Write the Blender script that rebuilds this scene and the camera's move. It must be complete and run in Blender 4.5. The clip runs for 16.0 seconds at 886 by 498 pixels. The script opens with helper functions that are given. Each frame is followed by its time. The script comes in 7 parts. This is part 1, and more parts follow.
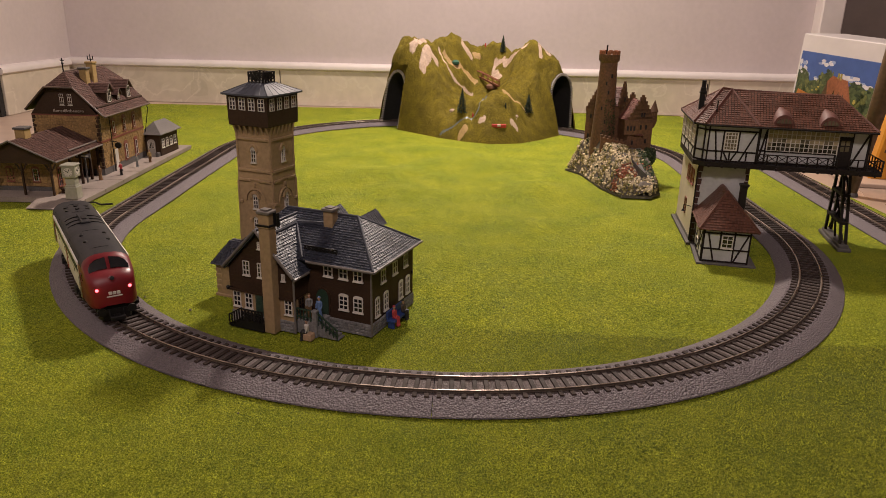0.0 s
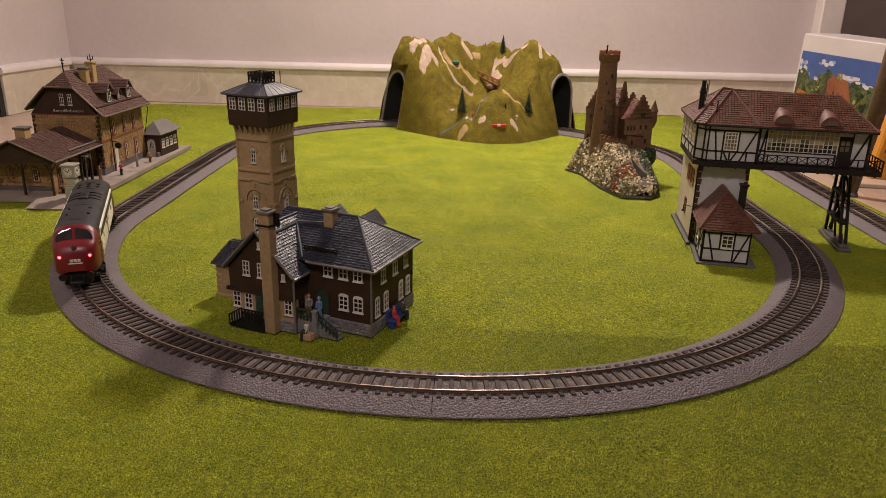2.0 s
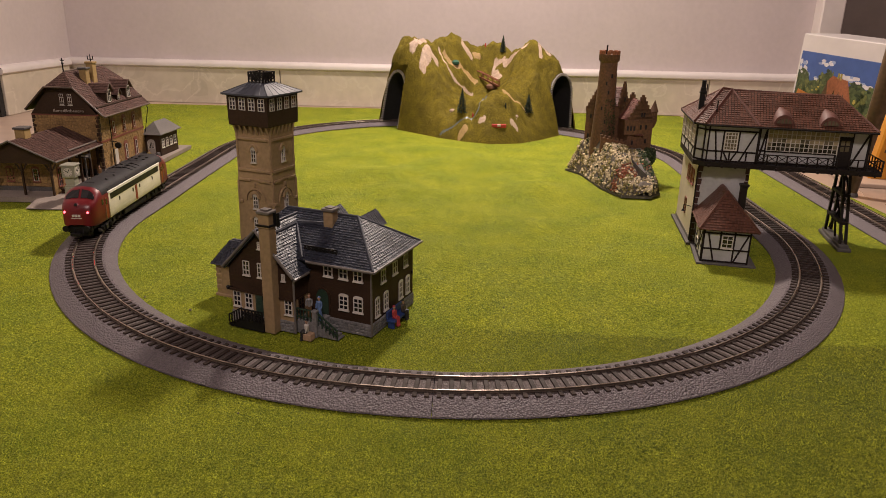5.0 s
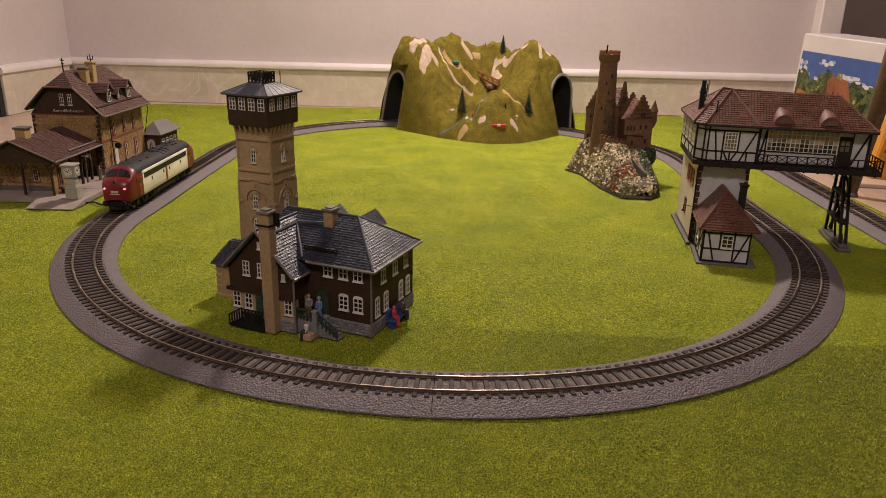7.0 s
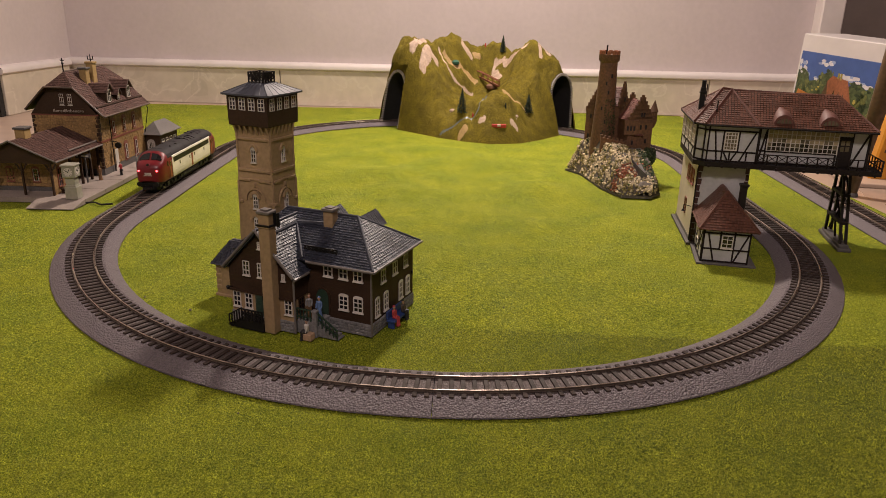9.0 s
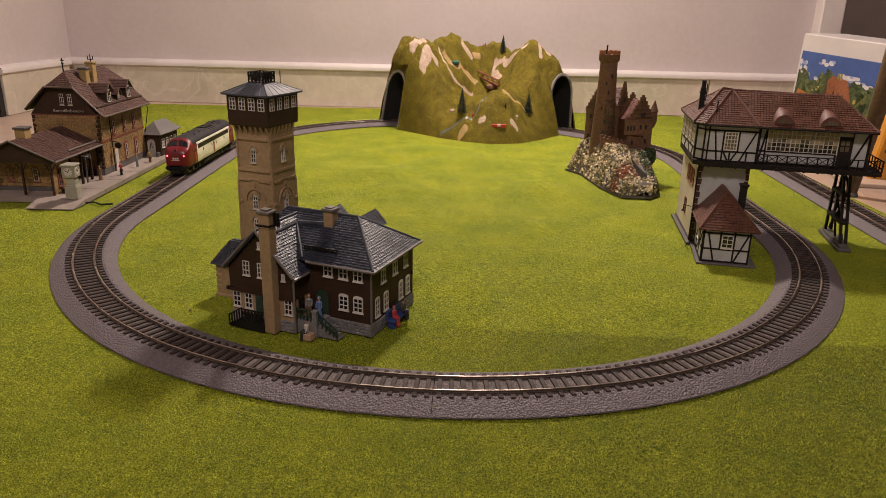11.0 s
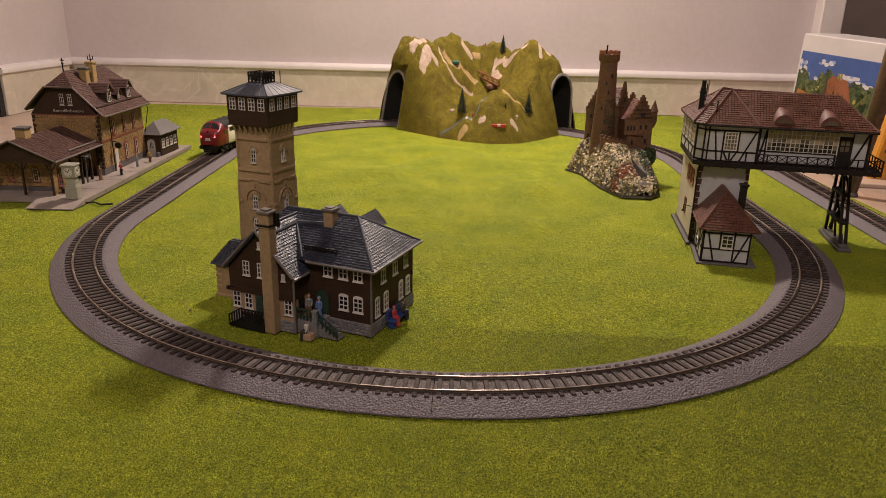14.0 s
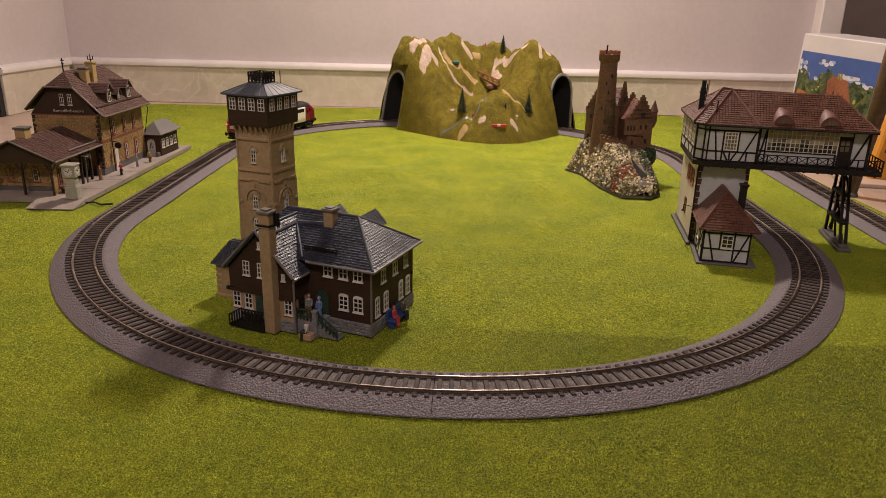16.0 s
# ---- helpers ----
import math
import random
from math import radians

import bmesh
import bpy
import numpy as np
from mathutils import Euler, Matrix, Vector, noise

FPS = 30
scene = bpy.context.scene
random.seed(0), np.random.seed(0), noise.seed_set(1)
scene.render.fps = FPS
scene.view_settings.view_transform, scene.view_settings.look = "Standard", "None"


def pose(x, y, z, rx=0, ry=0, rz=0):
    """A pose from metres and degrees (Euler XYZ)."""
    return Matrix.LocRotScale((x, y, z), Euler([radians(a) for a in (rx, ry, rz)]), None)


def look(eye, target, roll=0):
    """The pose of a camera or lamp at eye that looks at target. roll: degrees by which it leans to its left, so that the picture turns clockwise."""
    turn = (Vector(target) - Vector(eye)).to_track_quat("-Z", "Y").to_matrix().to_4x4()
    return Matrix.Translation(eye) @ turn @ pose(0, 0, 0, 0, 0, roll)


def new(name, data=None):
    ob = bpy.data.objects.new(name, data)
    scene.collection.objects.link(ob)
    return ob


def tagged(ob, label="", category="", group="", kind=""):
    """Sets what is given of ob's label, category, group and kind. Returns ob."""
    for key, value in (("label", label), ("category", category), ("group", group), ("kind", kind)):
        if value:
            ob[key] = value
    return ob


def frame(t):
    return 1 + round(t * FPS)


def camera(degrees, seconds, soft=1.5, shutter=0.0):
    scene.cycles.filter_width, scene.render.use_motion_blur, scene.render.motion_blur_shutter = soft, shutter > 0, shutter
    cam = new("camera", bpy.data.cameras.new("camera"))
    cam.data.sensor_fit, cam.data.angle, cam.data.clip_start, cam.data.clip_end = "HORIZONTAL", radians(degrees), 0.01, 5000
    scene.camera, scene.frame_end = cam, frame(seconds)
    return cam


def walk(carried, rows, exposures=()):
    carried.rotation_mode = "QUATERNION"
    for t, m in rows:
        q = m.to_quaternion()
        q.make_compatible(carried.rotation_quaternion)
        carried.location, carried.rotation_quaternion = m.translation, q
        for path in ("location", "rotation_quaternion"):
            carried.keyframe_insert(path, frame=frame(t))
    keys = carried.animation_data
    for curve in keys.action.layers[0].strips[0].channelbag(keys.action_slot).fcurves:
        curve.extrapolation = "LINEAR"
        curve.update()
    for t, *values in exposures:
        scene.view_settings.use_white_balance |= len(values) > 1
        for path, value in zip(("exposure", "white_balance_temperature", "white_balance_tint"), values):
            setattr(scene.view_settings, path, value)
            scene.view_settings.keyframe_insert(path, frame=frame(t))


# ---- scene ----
cam = camera(63.587, 16.0, soft=0.6)
EYE = Matrix(((0.99977156, -0.0213735, 0.0, 0.0),
              (0.00686552, 0.32114322, -0.94700575, 0.0),
              (0.02024083, 0.94678942, 0.3212166, 0.22840737),
              (0.0, 0.0, 0.0, 1.0)))
walk(cam, [(0.0, EYE), (16.0, EYE)], [(0.0, 0.0), (16.0, 0.0)])

# ---- light: a warm room lamp over the back of the layout, and an added front fill ----
world = bpy.data.worlds.new("room_air")
scene.world = world
world.use_nodes = True
world.node_tree.nodes["Background"].inputs[0].default_value = (1.0, 0.86, 0.74, 1)
world.node_tree.nodes["Background"].inputs[1].default_value = 0.006


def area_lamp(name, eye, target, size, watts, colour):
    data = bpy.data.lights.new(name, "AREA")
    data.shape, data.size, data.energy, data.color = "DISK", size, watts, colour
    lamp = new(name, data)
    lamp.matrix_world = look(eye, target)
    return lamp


area_lamp("room_lamp", (0.08, 1.36, 0.96), (0.03, 0.80, 0.0), 0.12, 19, (1.0, 0.82, 0.705))
# unseen soft fill, added behind the camera to brighten the front faces
area_lamp("front_fill", (0.1, -1.45, 2.28), (0.0, 0.9, 0.05), 0.5, 39, (1.0, 0.82, 0.775))

# ---- materials ----


def material(name, colour, rough=0.6, metal=0.0, var=0.18, size=0.004, bump=0.15, island=False, spec=0.5, glow=None, big=0.15, rand=0.0):
    m = bpy.data.materials.new(name)
    m.use_nodes = True
    nt = m.node_tree
    b = nt.nodes["Principled BSDF"]
    co = nt.nodes.new("ShaderNodeTexCoord")

    def noise_at(s, detail):
        n = nt.nodes.new("ShaderNodeTexNoise")
        n.inputs["Scale"].default_value, n.inputs["Detail"].default_value = 1.0 / s, detail
        nt.links.new(co.outputs["Object"], n.inputs["Vector"])
        return n

    def scaled(value, lo, hi):
        r = nt.nodes.new("ShaderNodeMapRange")
        r.inputs["From Min"].default_value, r.inputs["From Max"].default_value = 0.3, 0.7
        r.inputs["To Min"].default_value, r.inputs["To Max"].default_value = lo, hi
        nt.links.new(value, r.inputs["Value"])
        return r.outputs["Result"]

    def times(a, c):
        x = nt.nodes.new("ShaderNodeMath")
        x.operation = "MULTIPLY"
        nt.links.new(a, x.inputs[0])
        nt.links.new(c, x.inputs[1])
        return x.outputs[0]

    fine, coarse = noise_at(size, 4), noise_at(size * 9, 3)
    f = times(scaled(fine.outputs["Fac"], 1 - var, 1 + var), scaled(coarse.outputs["Fac"], 1 - big, 1 + big))
    if island:
        g = nt.nodes.new("ShaderNodeNewGeometry")
        r = nt.nodes.new("ShaderNodeMapRange")
        r.inputs["To Min"].default_value, r.inputs["To Max"].default_value = 0.7, 1.3
        nt.links.new(g.outputs["Random Per Island"], r.inputs["Value"])
        f = times(f, r.outputs["Result"])
    if rand:
        g = nt.nodes.new("ShaderNodeObjectInfo")
        r = nt.nodes.new("ShaderNodeMapRange")
        r.inputs["To Min"].default_value, r.inputs["To Max"].default_value = 1 - rand, 1 + rand
        nt.links.new(g.outputs["Random"], r.inputs["Value"])
        f = times(f, r.outputs["Result"])
    tint = nt.nodes.new("ShaderNodeVectorMath")
    tint.operation = "SCALE"
    tint.inputs[0].default_value = colour
    nt.links.new(f, tint.inputs["Scale"])
    nt.links.new(tint.outputs[0], b.inputs["Base Color"])
    nt.links.new(scaled(coarse.outputs["Fac"], max(0.02, rough - 0.1), min(1, rough + 0.1)), b.inputs["Roughness"])
    b.inputs["Metallic"].default_value = metal
    b.inputs["Specular IOR Level"].default_value = spec
    if bump:
        bp = nt.nodes.new("ShaderNodeBump")
        bp.inputs["Strength"].default_value, bp.inputs["Distance"].default_value = bump, size * 0.4
        nt.links.new(fine.outputs["Fac"], bp.inputs["Height"])
        nt.links.new(bp.outputs[0], b.inputs["Normal"])
    if glow:
        b.inputs["Emission Color"].default_value = (*glow[:3], 1)
        b.inputs["Emission Strength"].default_value = glow[3]
    return m


def pebbled(m, size, strength, depth):
    """A grainy relief of small rounded pebbles on a material."""
    nt = m.node_tree
    b = nt.nodes["Principled BSDF"]
    co = nt.nodes.new("ShaderNodeTexCoord")
    v = nt.nodes.new("ShaderNodeTexVoronoi")
    v.inputs["Scale"].default_value = 1 / size
    nt.links.new(co.outputs["Object"], v.inputs["Vector"])
    bp = nt.nodes.new("ShaderNodeBump")
    bp.invert = True
    bp.inputs["Strength"].default_value, bp.inputs["Distance"].default_value = strength, depth
    nt.links.new(v.outputs["Distance"], bp.inputs["Height"])
    nt.links.new(bp.outputs[0], b.inputs["Normal"])
    return m


def flock(name):
    """Short fibre grass mat: fine blades, worn paler patches, and a front part of shifted tone."""
    m = material(name, (1, 1, 1), 0.85, var=0.0, bump=0.0, spec=0.2)
    nt = m.node_tree
    b = nt.nodes["Principled BSDF"]
    co = nt.nodes.new("ShaderNodeTexCoord")

    def noise_at(s, detail, rough=0.6):
        n = nt.nodes.new("ShaderNodeTexNoise")
        n.inputs["Scale"].default_value, n.inputs["Detail"].default_value, n.inputs["Roughness"].default_value = 1 / s, detail, rough
        nt.links.new(co.outputs["Object"], n.inputs["Vector"])
        return n.outputs["Fac"]

    def ramp(value, stops):
        r = nt.nodes.new("ShaderNodeValToRGB")
        while len(r.color_ramp.elements) < len(stops):
            r.color_ramp.elements.new(0.5)
        for e, (p, c) in zip(r.color_ramp.elements, stops):
            e.position, e.color = p, (*c, 1)
        nt.links.new(value, r.inputs["Fac"])
        return r.outputs["Color"]

    def mixed(kind, fac, a, c):
        x = nt.nodes.new("ShaderNodeMix")
        x.data_type, x.blend_type = "RGBA", kind
        if isinstance(fac, float):
            x.inputs["Factor"].default_value = fac
        else:
            nt.links.new(fac, x.inputs["Factor"])
        nt.links.new(a, x.inputs["A"])
        nt.links.new(c, x.inputs["B"])
        return x.outputs["Result"]

    blades = ramp(noise_at(0.0012, 3, 0.75), [(0.30, (0.050, 0.076, 0.003)), (0.5, (0.198, 0.228, 0.012)), (0.70, (0.55, 0.553, 0.060))])
    patches = ramp(noise_at(0.06, 3), [(0.34, (0.78, 0.86, 0.80)), (0.64, (1.10, 1.08, 0.95))])
    tufts = ramp(noise_at(0.0048, 4, 0.7), [(0.3, (0.70, 0.76, 0.66)), (0.7, (1.20, 1.20, 1.05))])
    col = mixed("MULTIPLY", 1.0, mixed("MULTIPLY", 1.0, blades, patches), tufts)
    nt.links.new(col, b.inputs["Base Color"])
    bp = nt.nodes.new("ShaderNodeBump")
    # in front of one straight line the grass is paler at left, darker towards the right
    sep = nt.nodes.new("ShaderNodeSeparateXYZ")
    nt.links.new(co.outputs["Object"], sep.inputs[0])

    def calc(op, a, c):
        x = nt.nodes.new("ShaderNodeMath")
        x.operation = op
        for i, q in enumerate((a, c)):
            if isinstance(q, float):
                x.inputs[i].default_value = q
            else:
                nt.links.new(q, x.inputs[i])
        return x.outputs[0]

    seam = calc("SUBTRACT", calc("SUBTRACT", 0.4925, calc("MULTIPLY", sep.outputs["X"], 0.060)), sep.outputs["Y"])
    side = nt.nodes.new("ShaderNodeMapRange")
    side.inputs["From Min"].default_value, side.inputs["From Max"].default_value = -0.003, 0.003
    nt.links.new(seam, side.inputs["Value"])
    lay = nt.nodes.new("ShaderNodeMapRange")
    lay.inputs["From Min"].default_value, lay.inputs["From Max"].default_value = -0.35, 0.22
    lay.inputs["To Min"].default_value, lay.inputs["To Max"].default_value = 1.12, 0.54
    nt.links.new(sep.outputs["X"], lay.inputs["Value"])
    front_tone = calc("ADD", 1.0, calc("MULTIPLY", side.outputs["Result"], calc("SUBTRACT", lay.outputs["Result"], 1.0)))
    toned = nt.nodes.new("ShaderNodeVectorMath")
    toned.operation = "SCALE"
    nt.links.new(col, toned.inputs[0])
    nt.links.new(front_tone, toned.inputs["Scale"])
    nt.links.new(toned.outputs[0], b.inputs["Base Color"])
    bp.inputs["Strength"].default_value, bp.inputs["Distance"].default_value = 1.0, 0.0018
    nt.links.new(noise_at(0.0022, 4, 0.8), bp.inputs["Height"])
    nt.links.new(bp.outputs[0], b.inputs["Normal"])
    return m


def marble(name):
    """Pale veined stone tile."""
    m = material(name, (0.55, 0.485, 0.395), 0.35, var=0.06, size=0.02, bump=0.02, big=0.12)
    nt = m.node_tree
    b = nt.nodes["Principled BSDF"]
    co = nt.nodes.new("ShaderNodeTexCoord")
    n = nt.nodes.new("ShaderNodeTexNoise")
    n.inputs["Scale"].default_value, n.inputs["Detail"].default_value, n.inputs["Distortion"].default_value = 9, 6, 1.6
    nt.links.new(co.outputs["Object"], n.inputs["Vector"])
    r = nt.nodes.new("ShaderNodeValToRGB")
    for e, (p, c) in zip(r.color_ramp.elements, ((0.47, 0), (0.5, 1))):
        e.position, e.color = p, (c, c, c, 1)
    e = r.color_ramp.elements.new(0.53)
    e.color = (0, 0, 0, 1)
    nt.links.new(n.outputs["Fac"], r.inputs["Fac"])
    x = nt.nodes.new("ShaderNodeMix")
    x.data_type = "RGBA"
    old = b.inputs["Base Color"].links[0].from_socket
    sc = nt.nodes.new("ShaderNodeMath")
    sc.operation = "MULTIPLY"
    sc.inputs[1].default_value = 0.6
    nt.links.new(r.outputs["Color"], sc.inputs[0])
    nt.links.new(sc.outputs[0], x.inputs["Factor"])
    nt.links.new(old, x.inputs["A"])
    x.inputs["B"].default_value = (0.66, 0.60, 0.50, 1)
    nt.links.new(x.outputs["Result"], b.inputs["Base Color"])
    return m


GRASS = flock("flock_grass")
FIBRE = material("flock_fibre", (0.33, 0.36, 0.024), 0.7, var=0.5, size=0.0008, bump=0.0, island=True, spec=0.3, big=0.3)
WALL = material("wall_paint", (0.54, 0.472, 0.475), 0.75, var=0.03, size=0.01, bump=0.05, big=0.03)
# dimmed copy of the wall colour for unseen sides, weakens bounced light
ROOM_DIM = material("unseen_wall_dim", (0.28, 0.235, 0.21), 0.8, var=0.05, size=0.02, bump=0.05)
WHITE_TRIM = material("white_trim", (0.64, 0.585, 0.57), 0.4, var=0.03, size=0.02, bump=0.03)
MARBLE = marble("veined_tile")
FLOOR = material("floor_tile", (0.40, 0.30, 0.235), 0.35, var=0.07, size=0.03, bump=0.03)
GREY_DOOR = material("grey_door", (0.20, 0.165, 0.15), 0.5, var=0.05, size=0.02, bump=0.03)
# near-black fill: the shade of gaps and openings put into the colour
OPENING_SHADE = material("opening_shade", (0.010, 0.009, 0.009), 0.7, size=0.005)
BALLAST = pebbled(material("moulded_ballast", (0.128, 0.108, 0.116), 0.6, var=0.35, size=0.0012, bump=0.0, big=0.1, spec=0.4), 0.0014, 0.9, 0.0010)
GRAIN = material("ballast_grain", (0.128, 0.107, 0.114), 0.55, var=0.3, size=0.001, bump=0.0, island=True, spec=0.4)
SLEEPER = material("sleeper_plastic", (0.032, 0.022, 0.018), 0.7, var=0.3, size=0.0012, bump=0.25, rand=0.25, spec=0.25)
BED_DARK = pebbled(material("brown_ballast", (0.085, 0.064, 0.060), 0.55, var=0.4, size=0.0012, bump=0.0, spec=0.5), 0.0010, 0.8, 0.0008)
RAIL = material("rail_metal", (0.42, 0.35, 0.29), 0.26, metal=0.9, var=0.15, size=0.006, bump=0.02)
RAIL_SIDE = material("rail_side", (0.10, 0.075, 0.06), 0.5, metal=0.4, var=0.2, size=0.004)
RED = material("red_paint", (0.14, 0.005, 0.010), 0.40, var=0.06, size=0.003, bump=0.03)
RED_SIDE = material("red_side_paint", (0.22, 0.022, 0.012), 0.35, var=0.06, size=0.003, bump=0.03)
CREAM = material("cream_paint", (0.70, 0.66, 0.55), 0.4, var=0.05, size=0.004, bump=0.03)
ROOFGREY = material("loco_roof_grey", (0.020, 0.019, 0.021), 0.6, spec=0.22, var=0.12, size=0.003, bump=0.05)
BLACK = material("black_plastic", (0.009, 0.008, 0.008), 0.5, spec=0.25, var=0.2, size=0.002, bump=0.1)
GLASS = material("dark_glazing", (0.012, 0.012, 0.014), 0.08, var=0.0, bump=0.0, spec=0.6)
STEEL = material("wheel_steel", (0.35, 0.33, 0.31), 0.35, metal=0.9, size=0.003)
TAIL = material("tail_light", (0.8, 0.03, 0.03), 0.3, bump=0.0, glow=(1.0, 0.04, 0.05, 14))
LAMP_OFF = material("lamp_lens", (0.5, 0.45, 0.4), 0.15, bump=0.0)
WHITE = material("white_plastic", (0.53, 0.49, 0.45), 0.45, var=0.06, size=0.002, bump=0.05)

# ---- mesh building, in millimetres ----


class Shape:
    """Collects mesh pieces, given in millimetres, in a thing's own space."""

    def __init__(self, m=None):
        self.v, self.f, self.k, self.m = [], [], [], m or Matrix()
        self.slot = 0

    def add(self, verts, faces, m=None):
        m = self.m @ m if m else self.m
        n = len(self.v)
        self.v += [tuple((m @ Vector(p)) * 0.001) for p in verts]
        self.f += [tuple(n + i for i in f) for f in faces]
        self.k += [self.slot] * len(faces)
        return self

    def box(self, x0, x1, y0, y1, z0, z1, cut=0.0, m=None):
        """A box, with its upright and top edges chamfered by cut."""
        if cut <= 0:
            p = [(x, y, z) for z in (z0, z1) for x, y in ((x0, y0), (x1, y0), (x1, y1), (x0, y1))]
            return self.add(p, [(3, 2, 1, 0), (4, 5, 6, 7)] + [(i, (i + 1) % 4, 4 + (i + 1) % 4, 4 + i) for i in range(4)], m)
        c = cut

        def ring(d, z):
            a0, a1, b0, b1 = x0 + d, x1 - d, y0 + d, y1 - d
            return [(a0 + c, b0, z), (a1 - c, b0, z), (a1, b0 + c, z), (a1, b1 - c, z), (a1 - c, b1, z), (a0 + c, b1, z), (a0, b1 - c, z), (a0, b0 + c, z)]

        return self.loft([ring(c * 0.7, z0), ring(0, z0 + c), ring(0, z1 - c), ring(c * 0.7, z1)], m)

    def loft(self, rings, m=None, close=True, caps=True):
        n = len(rings[0])
        p = [q for r in rings for q in r]
        f = []
        for i in range(len(rings) - 1):
            for j in range(n if close else n - 1):
                a, b = i * n + j, i * n + (j + 1) % n
                f.append((a, b, b + n, a + n))
        if caps and close:
            f += [tuple(range(n - 1, -1, -1)), tuple(range((len(rings) - 1) * n, len(rings) * n))]
        return self.add(p, f, m)

    def prism(self, poly, y0, y1, m=None):
        """An (x, z) outline pushed along y."""
        return self.loft([[(x, y, z) for x, z in poly] for y in (y1, y0)], m)

    def plate(self, poly, z0, z1, m=None):
        """An (x, y) outline pushed along z."""
        return self.loft([[(x, y, z) for x, y in poly] for z in (z0, z1)], m)

    def tube(self, spots, n=10, m=None):
        """Round rings (x, y, z, r) stacked along z."""
        return self.loft([[(x + r * math.cos(2 * math.pi * i / n), y + r * math.sin(2 * math.pi * i / n), z) for i in range(n)] for x, y, z, r in spots], m)

    def rod(self, a, b, r, n=6, r2=None):
        a, b = Vector(a), Vector(b)
        turn = (b - a).to_track_quat("Z", "Y").to_matrix().to_4x4()
        return self.tube([(0, 0, 0, r), (0, 0, (b - a).length, r2 or r)], n, Matrix.Translation(a) @ turn)

    def bar(self, a, b, w, d):
        """A square bar from a to b; w across (in the plane upright to y), d along y."""
        a, b = Vector(a), Vector(b)
        t = (b - a).normalized()
        side = t.cross(Vector((0, 1, 0)))
        side = side.normalized() if side.length > 0.01 else Vector((1, 0, 0))
        up = t.cross(side).normalized()
        rings = [[q + side * (w / 2) * i + up * (d / 2) * j for i, j in ((-1, -1), (1, -1), (1, 1), (-1, 1))] for q in (a, b)]
        return self.loft(rings)

    def ball(self, c, r, n=8, squash=1.0):
        return self.tube([(c[0], c[1], c[2] + r * squash * math.sin(a), max(0.02, r * math.cos(a))) for a in [math.pi * (i / 5 - 0.5) for i in range(6)]], n)


def link(name, shape, mats, parent=None, label="", smooth=False):
    me = bpy.data.meshes.new(name)
    me.from_pydata(shape.v, [], shape.f)
    for m in mats if isinstance(mats, (list, tuple)) else [mats]:
        me.materials.append(m)
    if any(shape.k):
        me.polygons.foreach_set("material_index", shape.k)
    bm = bmesh.new()
    bm.from_mesh(me)
    bmesh.ops.recalc_face_normals(bm, faces=bm.faces)
    bm.to_mesh(me)
    bm.free()
    if smooth:
        me.shade_smooth()
        me.set_sharp_from_angle(angle=radians(40))
    ob = new(name, me)
    if parent:
        ob.parent = parent
    if label:
        ob["label"] = label
    return ob


def part(name, shape, mats, parent, label="", smooth=False):
    return link(name, shape, mats, parent, label, smooth)


def thing(name, m, label, category, group="", kind=""):
    ob = new(name)
    ob.empty_display_size = 0.01
    ob.matrix_world = m
    return tagged(ob, label, category, group, kind)


def mm(x, y, z, rx=0, ry=0, rz=0):
    return pose(x, y, z, rx, ry, rz)


# ---- the room ----
WALL_YAW = -2.2


